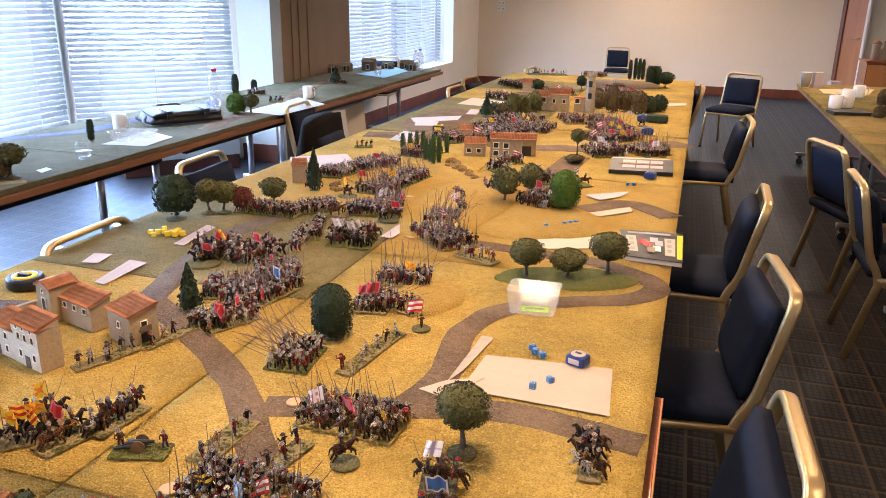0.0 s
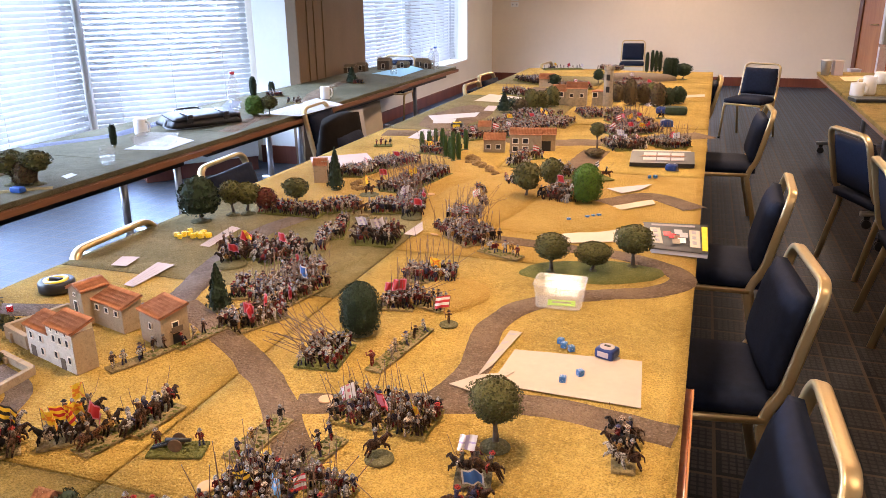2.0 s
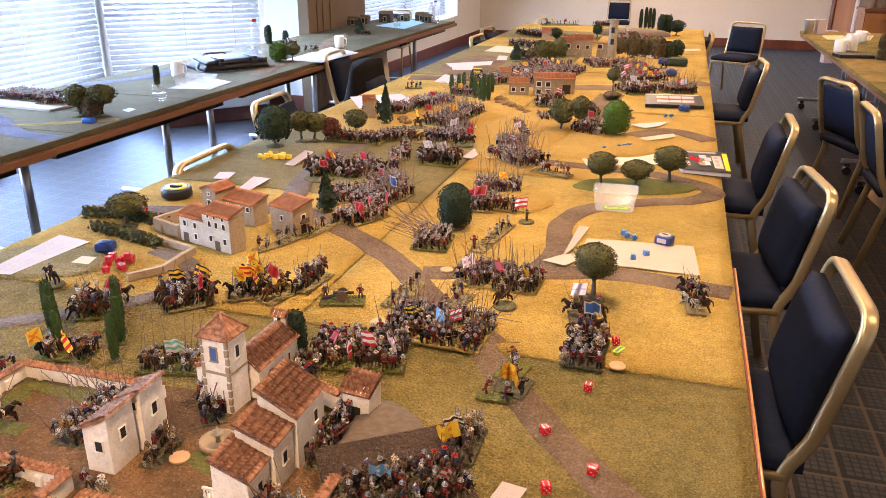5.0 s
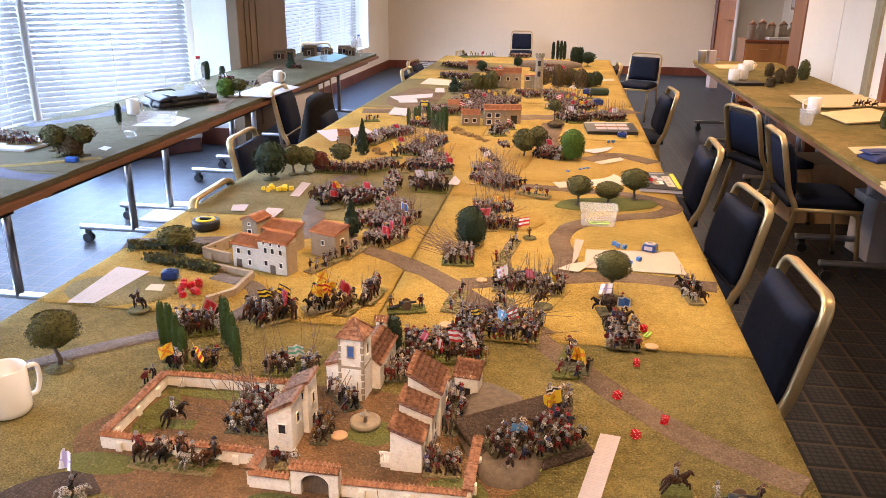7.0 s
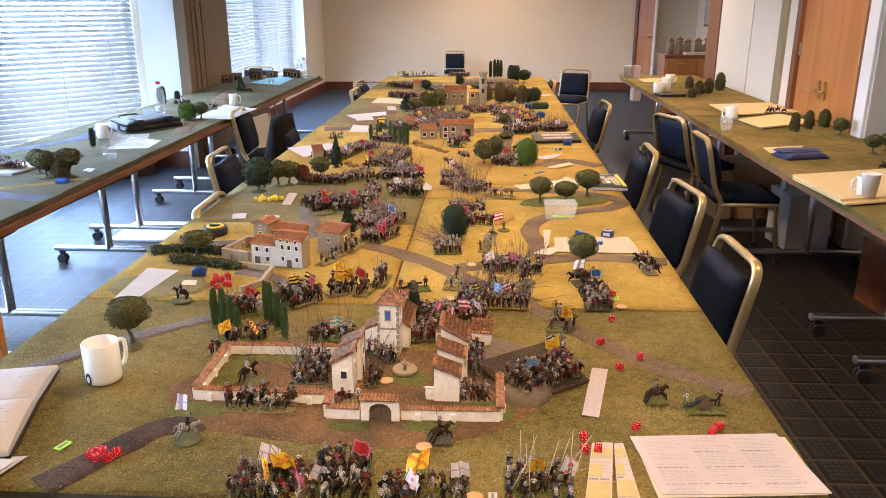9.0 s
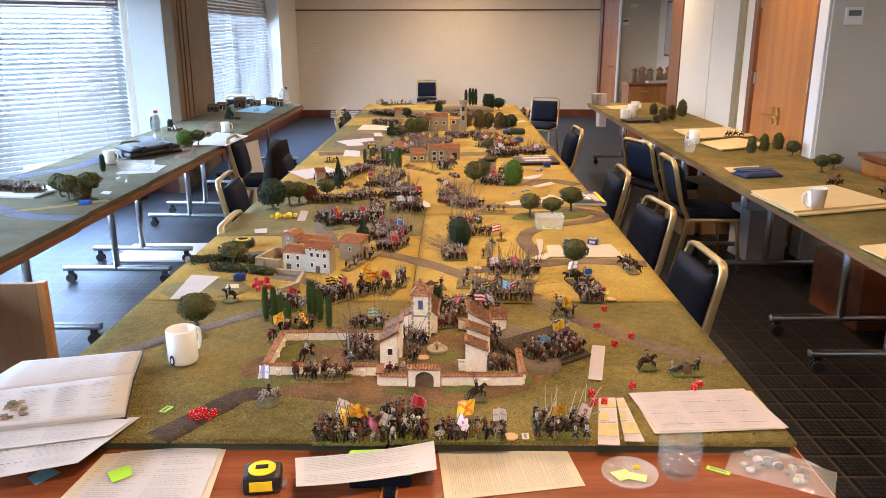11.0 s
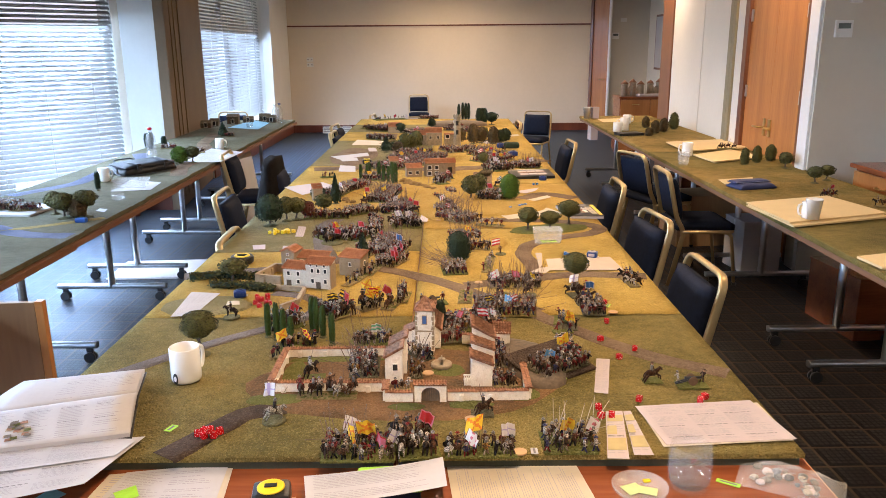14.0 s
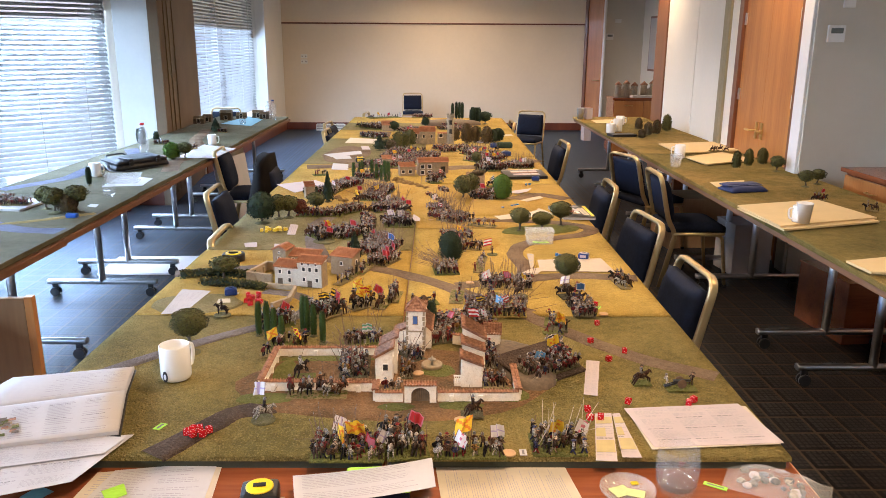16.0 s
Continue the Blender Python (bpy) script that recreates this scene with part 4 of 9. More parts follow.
def tree(shape, x, y, h, r, tone, label, bare=0.3, z=None, count=420, base=0.55, lean=0.0):
    """A model tree of height h and crown radius r; bare: the share of its height that is bare trunk."""
    global NTREE
    NTREE += 1
    rnd = random.Random(NTREE)
    z = TOP + 0.001 if z is None else z
    t = thing("model_tree", pose(x, y, z, 0, 0, rnd.uniform(0, 360)), label, "model tree", "model trees")
    if base:
        bm = bmesh.new()
        rb = r * base
        lathe(bm, [(0, 0.0), (rb, 0.0), (rb * 0.98, 0.002), (rb * 0.6, 0.005), (rb * 0.25, 0.011), (0, 0.013)], 20)
        for v in bm.verts:
            v.co += Vector((0, 0, 0.0012 * noise.noise(v.co * 90))) if v.co.z > 0.001 else Vector()
        part("base", bm, M_FLOCK, t)
    bm = bmesh.new()
    tw = min(0.012, r * 0.22)
    bend = [(0, 0, 0), (r * 0.06, 0, h * bare * 0.4), (-r * 0.05 + lean * 0.5, 0, h * bare * 0.8), (lean, 0.0, h * (bare + 0.25))]
    sweep(bm, bend, tw, seg=7, taper=(1.25, 0.45))
    if shape == "round":
        for k in range(3):
            a = k * 2.1 + rnd.random()
            sweep(bm, [(bend[2][0], 0, h * bare * 0.8), (lean + 0.35 * r * math.cos(a), 0.35 * r * math.sin(a), h * (bare + 0.12)),
                       (lean + 0.6 * r * math.cos(a), 0.6 * r * math.sin(a), h * (bare + 0.3))], tw * 0.55, seg=5, taper=(1, 0.4))
        for k in range(5):
            a = k * 1.26
            sweep(bm, [(0, 0, 0.012), (tw * 1.0 * math.cos(a), tw * math.sin(a), 0.006), (tw * 1.9 * math.cos(a), tw * 1.9 * math.sin(a), 0.002)], tw * 0.5, seg=5, taper=(1, 0.3))
    part("trunk", bm, M_BARK, t)
    c = shared("crown", crown_mesh(shape, tone, NTREE % 3, count), t, Matrix.LocRotScale((lean, 0, h * bare), Euler((0, 0, rnd.uniform(0, 6))), (r, r * rnd.uniform(0.9, 1.05), h * (1 - bare))))
    return t


# ---- model buildings ----
def plaster(name, col, stain, amount):
    """Stained, weathered model plaster."""
    m = mat(name, col, 0.9, 0, 0.12, 40, 0.5, 220)
    n, l = m.node_tree.nodes, m.node_tree.links
    bs = n["Principled BSDF"]
    tc = [x for x in n if x.bl_idname == "ShaderNodeTexCoord"][0]
    fac = None
    for sc, lo, hi in ((38, 0.50, 0.72), (190, 0.52, 0.74)):
        v = n.new("ShaderNodeTexNoise")
        v.inputs["Scale"].default_value, v.inputs["Detail"].default_value, v.inputs["Roughness"].default_value = sc, 6, 0.7
        l.new(tc.outputs["Object"], v.inputs["Vector"])
        r = n.new("ShaderNodeMapRange")
        r.inputs[1].default_value, r.inputs[2].default_value, r.inputs[4].default_value = lo, hi, amount
        l.new(v.outputs["Fac"], r.inputs[0])
        if fac:
            mx = n.new("ShaderNodeMath"); mx.operation = "MAXIMUM"
            l.new(fac, mx.inputs[0]); l.new(r.outputs[0], mx.inputs[1])
            fac = mx.outputs[0]
        else:
            fac = r.outputs[0]
    x = n.new("ShaderNodeMix"); x.data_type = "RGBA"
    l.new(fac, x.inputs[0])
    l.new(bs.inputs["Base Color"].links[0].from_socket, x.inputs[6])
    x.inputs[7].default_value = (*stain, 1)
    l.new(x.outputs[2], bs.inputs["Base Color"])
    return m


M_STUCCO = plaster("cream_stucco", (0.86, 0.78, 0.66), (0.46, 0.32, 0.18), 0.55)
M_STUCCO2 = plaster("tan_stucco", (0.36, 0.27, 0.17), (0.17, 0.11, 0.06), 0.7)
M_STONE = mat("grey_tan_stone", (0.34, 0.28, 0.20), 0.9, 0, 0.25, 60, 0.6, 200)
M_TILE = mat("terracotta_tiles", (0.13, 0.048, 0.022), 0.85, 0, 0.3, 120, 0.5, 300, col2=(0.44, 0.21, 0.115))
M_TILE2 = mat("orange_terracotta", (0.32, 0.12, 0.055), 0.85, 0, 0.25, 50, 0.4, 300, col2=(0.50, 0.23, 0.12))
M_HOLE = mat("dark_opening", (0.018, 0.015, 0.013), 0.8, 0, 0.2, 30)
M_PLANK = mat("grey_brown_planks", (0.12, 0.085, 0.055), 0.8, 0, 0.3, 80, 0.4, 200)
M_BLUEW = mat("blue_window_paint", (0.05, 0.12, 0.32), 0.6, 0, 0.1, 50)


def tiles(bm, o, across, down, pitch=0.0074, amp=0.0030, course=0.011, thick=0.003):
    """A roof slope of half-round tiles from corner o; across and down are edge vectors."""
    o, across, down = Vector(o), Vector(across), Vector(down)
    nrm = across.cross(down).normalized()
    if nrm.z < 0:
        nrm = -nrm
    n = max(4, int(across.length / pitch)) * 4
    rows_ = max(1, int(down.length / course))
    def ring(s, lift):
        return [bm.verts.new(o + across * (i / n) + down * s + nrm * (lift + amp * (1 - 2 * abs(math.sin(math.pi * i / 4))) )) for i in range(n + 1)]
    prev = None
    for k in range(rows_):
        a, b = ring(k / rows_, 0.0), ring((k + 1) / rows_, 0.0016)
        for i in range(n):
            bm.faces.new((a[i], a[i + 1], b[i + 1], b[i])).smooth = True
        if prev:
            for i in range(n):
                bm.faces.new((prev[i], prev[i + 1], a[i + 1], a[i]))
        prev = b
    c = [o - nrm * thick, o + across - nrm * thick, o + across + down - nrm * thick, o + down - nrm * thick]
    c = [bm.verts.new(p) for p in c]
    bm.faces.new(c)
    d = [bm.verts.new(p) for p in (o, o + across, o + across + down, o + down)]
    for i in range(4):
        bm.faces.new((c[i], c[(i + 1) % 4], d[(i + 1) % 4], d[i]))


def opening(parent, side, u, z, w, h, W, D, kind="window", mt=None, arch=False, frame_mt=None):
    """A window or door set in the wall: recessed dark pane with a proud surround and sill."""
    rot = {"s": 0, "e": 90, "n": 180, "w": -90}[side]
    off = {"s": D, "n": D, "e": W, "w": W}[side] / 2
    m = pose(0, 0, 0, 0, 0, rot) @ pose(u, -off, z)
    bm = bmesh.new()
    box(bm, -w / 2, w / 2, -0.0012, 0.001, 0, h)
    if arch:
        lathe(bm, [(0, 0), (w / 2, 0)], 16)
        vs = [v for v in bm.verts if len(v.link_faces) and abs(v.co.z) < 1e-7 and abs(v.co.y) <= w / 2 and v.co.y not in (-0.0012, 0.001)]
        for v in vs:
            v.co = Vector((v.co.x, -0.0014, h + v.co.y)) if v.co.y >= 0 else Vector((v.co.x, -0.0014, h))
    ob = part(kind, bm, mt or M_HOLE, parent, "dark opening" if kind == "window" else "")
    ob.matrix_basis = m
    if kind == "window":
        fm = bmesh.new()
        t = max(0.0012, w * 0.14)
        box(fm, -w / 2 - t, -w / 2, -0.0022, 0.001, -t, h + t)
        box(fm, w / 2, w / 2 + t, -0.0022, 0.001, -t, h + t)
        box(fm, -w / 2, w / 2, -0.0022, 0.001, h, h + t)
        box(fm, -w / 2 - t * 1.4, w / 2 + t * 1.4, -0.0036, 0.001, -t, 0)
        part("surround", fm, frame_mt or M_STUCCO, ob)
    return ob


def house(x, y, rot, W, D, H, roof, wall, tile, label, openings=(), rise=0.02, eave=0.004, z=None):
    """A model house: plaster body and a tiled roof (mono: falls to the south; gable: ridge along x; ridge: along y; hip)."""
    z = TOP + 0.002 if z is None else z
    t = thing("model_house", pose(x, y, z, 0, 0, rot), label, "model house", "model buildings")
    bm = bmesh.new()
    w, d = W / 2, D / 2
    if roof == "mono":
        vs = [(-w, -d, 0), (w, -d, 0), (w, d, 0), (-w, d, 0), (-w, -d, H), (w, -d, H), (w, d, H + rise), (-w, d, H + rise)]
        fs = [(0, 1, 5, 4), (1, 2, 6, 5), (2, 3, 7, 6), (3, 0, 4, 7), (4, 5, 6, 7), (3, 2, 1, 0)]
    elif roof == "gable":
        vs = [(-w, -d, 0), (w, -d, 0), (w, d, 0), (-w, d, 0), (-w, -d, H), (w, -d, H), (w, d, H), (-w, d, H), (-w, 0, H + rise), (w, 0, H + rise)]
        fs = [(0, 1, 5, 4), (2, 3, 7, 6), (1, 2, 6, 9, 5), (3, 0, 4, 8, 7), (4, 5, 9, 8), (6, 7, 8, 9), (3, 2, 1, 0)]
    elif roof == "ridge":
        vs = [(-w, -d, 0), (w, -d, 0), (w, d, 0), (-w, d, 0), (-w, -d, H), (w, -d, H), (w, d, H), (-w, d, H), (0, -d, H + rise), (0, d, H + rise)]
        fs = [(0, 1, 5, 8, 4), (2, 3, 7, 9, 6), (1, 2, 6, 5), (3, 0, 4, 7), (4, 8, 9, 7), (5, 6, 9, 8), (3, 2, 1, 0)]
    else:
        vs = [(-w, -d, 0), (w, -d, 0), (w, d, 0), (-w, d, 0), (-w, -d, H), (w, -d, H), (w, d, H), (-w, d, H)]
        fs = [(0, 1, 5, 4), (1, 2, 6, 5), (2, 3, 7, 6), (3, 0, 4, 7), (4, 5, 6, 7), (3, 2, 1, 0)]
    bv = [bm.verts.new(v) for v in vs]
    for f in fs:
        bm.faces.new([bv[i] for i in f])
    bmesh.ops.subdivide_edges(bm, edges=bm.edges[:], cuts=2, use_grid_fill=True)
    for v in bm.verts:
        v.co += Vector([0.0012 * noise.noise(v.co * 60 + Vector((k * 9 + x * 7, y, 0))) for k in range(3)]) if v.co.z > 0.002 else Vector()
    part("wall", bm, wall, t)
    bm = bmesh.new()
    e = eave
    if roof == "mono":
        s = rise / D
        tiles(bm, (-w - e, d + e, H + rise + e * s + 0.003), (W + 2 * e, 0, 0), (0, -D - 2 * e, -rise - 2 * e * s))
    elif roof == "gable":
        s = rise / d
        for sg in (-1, 1):
            tiles(bm, (-w - e, 0, H + rise + 0.003), (W + 2 * e, 0, 0), (0, sg * (d + e), -rise - e * s))
    elif roof == "ridge":
        s = rise / w
        for sg in (-1, 1):
            tiles(bm, (0, -d - e, H + rise + 0.003), (0, D + 2 * e, 0), (sg * (w + e), 0, -rise - e * s))
    elif roof == "hip":
        c = Vector((0, 0, H + rise))
        cs = [Vector((-w - e, -d - e, H)), Vector((w + e, -d - e, H)), Vector((w + e, d + e, H)), Vector((-w - e, d + e, H))]
        for i in range(4):
            a, b = cs[i], cs[(i + 1) % 4]
            n = 10
            for k in range(5):
                s0, s1 = k / 5, (k + 1) / 5
                pa, pb, qa, qb = a.lerp(c, s0), b.lerp(c, s0), a.lerp(c, s1), b.lerp(c, s1)
                lift = Vector((0, 0, 0.0015))
                up = [bm.verts.new(qa.lerp(qb, j / n) + Vector((0, 0, 0.0012 * (j % 2)))) for j in range(n + 1)]
                lo = [bm.verts.new(pa.lerp(pb, j / n) + lift + Vector((0, 0, 0.0012 * (j % 2)))) for j in range(n + 1)]
                lu = [bm.verts.new(pa.lerp(pb, j / n)) for j in range(n + 1)]
                for j in range(n):
                    bm.faces.new((lo[j], lo[j + 1], up[j + 1], up[j]))
                    bm.faces.new((lu[j], lu[j + 1], lo[j + 1], lo[j]))
        for i in range(4):
            sweep(bm, [cs[i] + Vector((0, 0, 0.002)), c + Vector((0, 0, 0.003))], 0.004, seg=6)
    if roof != "flat":
        bmesh.ops.recalc_face_normals(bm, faces=bm.faces[:])
        part("roof", bm, tile, t)
    for o in openings:
        opening(t, *o[:5], W, D, *o[5:])
    return t


def courtyard_wall(x0, y0, x1, y1, h, label, th=0.012, coping=True, mt=None):
    """A low plaster wall with tile coping from one point to another."""
    L = math.hypot(x1 - x0, y1 - y0)
    t = thing("courtyard_wall", pose(x0, y0, TOP + 0.003, 0, 0, math.degrees(math.atan2(y1 - y0, x1 - x0))), label, "model wall", "courtyard walls")
    bm = bmesh.new()
    n = max(2, int(L / 0.02))
    box(bm, 0, L, -th / 2, th / 2, 0, h)
    bmesh.ops.subdivide_edges(bm, edges=[e for e in bm.edges if abs(e.verts[0].co.x - e.verts[1].co.x) > L / 2], cuts=n)
    for v in bm.verts:
        if v.co.z > 0.001:
            v.co.z += 0.0015 * noise.noise((v.co.x * 40 + x0 * 9, 0, y0))
            v.co.y += 0.001 * noise.noise((v.co.x * 50, 3, y0))
    part("wall", bm, mt or M_STUCCO, t)
    if coping:
        bm = bmesh.new()
        for sg in (-1, 1):
            tiles(bm, (0, 0, h + 0.0045), (L, 0, 0), (0, sg * (th * 0.72), -0.0035), course=0.02, thick=0.001)
        bmesh.ops.recalc_face_normals(bm, faces=bm.faces[:])
        part("coping", bm, M_TILE, t)
    for k in range(int(L / 0.075)):
        b = boxes((0.03 + k * 0.075, 0.042 + k * 0.075, -th / 2 - 0.006, -th / 2 + 0.001, 0, h * 0.72), bevel=0.0015)
        part("buttress", b, mt or M_STUCCO, t)
    return t


# the hacienda
HW = "cream plastered courtyard wall with tile coping"
courtyard_wall(-0.356, 0.336, -0.047, 0.332, 0.026, HW)
courtyard_wall(-0.356, 0.336, -0.357, 0.569, 0.026, HW)
courtyard_wall(-0.356, 0.573, -0.066, 0.580, 0.024, HW)
courtyard_wall(-0.046, 0.272, 0.026, 0.271, 0.026, HW)
courtyard_wall(-0.047, 0.332, -0.046, 0.272, 0.028, HW)
courtyard_wall(0.115, 0.274, 0.325, 0.278, 0.026, HW)
courtyard_wall(0.325, 0.278, 0.325, 0.440, 0.028, HW)
courtyard_wall(-0.013, 0.613, 0.023, 0.613, 0.026, HW)
courtyard_wall(0.163, 0.670, 0.245, 0.640, 0.03, HW)
g = thing("model_gateway", pose(0.071, 0.272, TOP + 0.003), "arched plaster gateway with dark plank doors and tile coping", "model gateway")
bm = bmesh.new()
arch = [(0.024 * math.cos(a), 0.022 + 0.020 * math.sin(a)) for a in [math.pi * k / 12 for k in range(13)]]
front = [(-0.041, 0), (-0.024, 0)] + arch[::-1] + [(0.024, 0), (0.041, 0), (0.041, 0.050), (-0.041, 0.050)]
ring_a, ring_b = [bm.verts.new((x, -0.01, z)) for x, z in front], [bm.verts.new((x, 0.01, z)) for x, z in front]
bm.faces.new(ring_a), bm.faces.new(ring_b[::-1])
for i in range(len(front)):
    bm.faces.new((ring_a[i], ring_b[i], ring_b[(i + 1) % len(front)], ring_a[(i + 1) % len(front)]))
bmesh.ops.recalc_face_normals(bm, faces=bm.faces[:])
part("wall", bm, M_STUCCO, g)
bm = bmesh.new()
for sg in (-1, 1):
    tiles(bm, (-0.043, 0, 0.0555), (0.086, 0, 0), (0, sg * 0.014, -0.005), course=0.02)
bmesh.ops.recalc_face_normals(bm, faces=bm.faces[:])
part("coping", bm, M_TILE, g)
for k in range(8):
    x = -0.0225 + k * 0.0057
    hh = 0.022 + 0.020 * math.sqrt(max(0, 1 - ((x + 0.0028) / 0.024) ** 2))
    part("plank", boxes((x, x + 0.0052, -0.003, 0.003, 0, hh - 0.001)), M_PLANK, g)
T = house(0.051, 0.600, -4, 0.052, 0.052, 0.140, "hip", M_STUCCO, M_TILE, "square plastered church tower with tiled pyramid roof",
          [("s", 0.0, 0.100, 0.012, 0.024, "window", M_BLUEW, False, M_STUCCO2), ("e", 0.0, 0.100, 0.010, 0.022), ("s", 0.006, 0.0, 0.014, 0.02, "door"), ("w", 0.0, 0.10, 0.010, 0.02)], rise=0.034, eave=0.005)
for qx in (-1, 1):
    for k in range(9):
        part("quoin", boxes((qx * 0.0262 - 0.0045 - 0.0012 * (k % 2), qx * 0.0262 + 0.0012 + 0.0, -0.0275, -0.0225, 0.004 + k * 0.0152, 0.016 + k * 0.0152) if qx > 0 else (qx * 0.0262 - 0.0012, qx * 0.0262 + 0.0045 + 0.0012 * (k % 2), -0.0275, -0.0225, 0.004 + k * 0.0152, 0.016 + k * 0.0152), bevel=0.0006), M_STUCCO2, T)
part("string_course", boxes((-0.0272, 0.0272, -0.0272, 0.0272, 0.074, 0.079), bevel=0.001), M_STUCCO2, T)
house(0.065, 0.701, -2, 0.066, 0.138, 0.058, "ridge", M_STUCCO, M_TILE, "plastered church nave with tiled roof", [("e", 0.03, 0.022, 0.008, 0.020), ("e", -0.03, 0.022, 0.008, 0.020)], rise=0.028)
house(0.068, 0.767, -2, 0.024, 0.013, 0.098, "gable", M_STUCCO, M_TILE, "small plastered bell gable", [("s", 0, 0.084, 0.008, 0.014)], rise=0.008)
house(0.004, 0.633, -94, 0.05, 0.034, 0.058, "mono", M_STUCCO, M_TILE, "low lean-to with tiled roof", rise=0.014)
house(-0.030, 0.406, -90, 0.058, 0.046, 0.076, "mono", M_STUCCO, M_TILE, "tall narrow plastered house with tiled roof", [("e", 0.004, 0.040, 0.013, 0.018), ("n", 0.0, 0.05, 0.012, 0.018)], rise=0.026)
house(-0.021, 0.470, -90, 0.056, 0.046, 0.084, "mono", M_STUCCO, M_TILE, "plastered house block with tiled roof", [("n", 0.0, 0.055, 0.012, 0.02), ("n", 0.0, 0.0, 0.014, 0.026, "door"), ("e", 0.01, 0.075, 0.010, 0.014)], rise=0.024)
house(0.207, 0.383, 90, 0.058, 0.056, 0.062, "mono", M_STUCCO, M_TILE, "plastered house with tiled lean roof and balcony", [("s", 0.0, 0.025, 0.012, 0.018)], rise=0.022)
b = thing("model_balcony", pose(0.171, 0.372, TOP + 0.012), "small white plaster balcony with balusters", "balcony")
part("floor", boxes((-0.012, 0.012, -0.014, 0.014, 0.0, 0.004), bevel=0.0008), M_STUCCO, b)
part("rail", boxes((-0.013, 0.013, -0.015, -0.011, 0.021, 0.025), bevel=0.0008), M_STUCCO, b)
for k in range(5):
    bm = bmesh.new()
    lathe(bm, [(0, 0.004), (0.0014, 0.004), (0.002, 0.010), (0.0011, 0.016), (0.0016, 0.021), (0, 0.021)], 8, cx=-0.010 + 0.005 * k, cy=-0.013)
    part("baluster", bm, M_STUCCO, b)
part("support", boxes((-0.011, 0.011, -0.012, 0.013, -0.009, 0.0), bevel=0.001), M_STUCCO, b)
house(0.213, 0.443, 90, 0.058, 0.060, 0.080, "mono", M_STUCCO, M_TILE, "plastered house with stepped tiled roof", [("s", 0.0, 0.035, 0.012, 0.02)], rise=0.022)
house(0.218, 0.519, 90, 0.090, 0.062, 0.092, "mono", M_STUCCO, M_TILE, "long plastered house with tiled roof", [("s", 0.015, 0.05, 0.012, 0.02), ("s", -0.02, 0.0, 0.014, 0.03, "door"), ("w", 0, 0.075, 0.01, 0.014)], rise=0.034)
house(0.281, 0.644, -6, 0.050, 0.044, 0.050, "mono", M_STUCCO, M_TILE, "small plastered outhouse with tiled roof", [("s", 0.0, 0.0, 0.018, 0.026, "door")], rise=0.016)
f = thing("model_fountain", pose(0.099, 0.490, TOP + 0.004), "round stone model fountain with centre basin", "fountain")
bm = bmesh.new()
lathe(bm, [(0.0, 0.001), (0.030, 0.001), (0.030, 0.010), (0.026, 0.011), (0.025, 0.006), (0, 0.006)], 24)
part("basin", bm, M_STUCCO2, f)
bm = bmesh.new()
lathe(bm, [(0, 0.006), (0.004, 0.006), (0.0028, 0.018), (0.010, 0.022), (0.011, 0.024), (0.003, 0.023), (0.002, 0.032), (0, 0.034)], 16)
part("pillar", bm, M_STONE, f)
patch("grass_patch", 0.117, 0.462, 0.055, 0.05, M_GRASSP, "grass in the model courtyard", 31, top=0.0052)
patch("grass_patch", -0.203, 0.451, 0.13, 0.10, M_DIRT, "bare earth inside the walled yard", 32, top=0.0052)
patch("grass_patch", -0.331, 0.287, 0.075, 0.035, M_GRASSP, "grass tufts beside the hacienda", 33, top=0.006)
patch("grass_patch", 0.175, 0.247, 0.06, 0.025, M_GRASSP, "grass tufts beside the hacienda", 34, top=0.006)
patch("grass_patch", 0.009, 0.238, 0.05, 0.022, M_GRASSP, "grass tufts beside the hacienda", 38, top=0.006)
patch("grass_patch", 0.300, 0.310, 0.06, 0.045, M_GRASSP, "grass tufts beside the hacienda", 39, top=0.0055)
patch("grass_patch", -0.201, 0.546, 0.14, 0.022, M_GRASSP, "grass along the yard wall", 40, top=0.0062)
patch("grass_patch", -0.316, 0.457, 0.03, 0.08, M_GRASSP, "grass along the yard wall", 41, top=0.0062)
# dark rocky slope beside the hacienda
patch("dark_slope", 0.361, 0.509, 0.085, 0.17, M_PLANK, "dark brown flocked slope beside the hacienda", 37, hill=0.020, rot=12)

# the farm
FW = plaster("whitewashed_front", (0.62, 0.56, 0.46), (0.30, 0.22, 0.14), 0.6)
front_w = [("s", x, z, 0.011, 0.015) for z, xs in ((0.062, (-0.075, -0.042, 0.005, 0.03, 0.058)), (0.022, (-0.04, 0.005, 0.058))) for x in xs] + [("s", x, 0.086, 0.008, 0.010) for x in (0.0, 0.025, 0.055)]
front_a = house(-0.363, 1.257, -16, 0.10, 0.05, 0.094, "mono", FW, M_TILE2, "three-storey whitewashed model townhouse with tiled roof",
      [(s, x - 0.028, z, w, h) for s, x, z, w, h in front_w if x > -0.01] + [("s", 0.0, 0.0, 0.018, 0.026, "door", M_PLANK)], rise=0.016)
part("gable_wall", boxes((0.0490, 0.0512, -0.0255, 0.0255, 0, 0.094), bevel=0.0006), M_STUCCO2, front_a, "bare tan gable wall")
house(-0.457, 1.285, -16, 0.095, 0.05, 0.070, "mono", FW, M_TILE2, "two-storey whitewashed model townhouse with tiled roof",
      [("s", x, z, 0.011, 0.015) for x, z in ((-0.025, 0.045), (0.015, 0.045), (0.015, 0.014))] + [("s", -0.025, 0.0, 0.02, 0.026, "door", M_PLANK)], rise=0.016)
FWL = "weathered tan farmyard wall of the model farm"
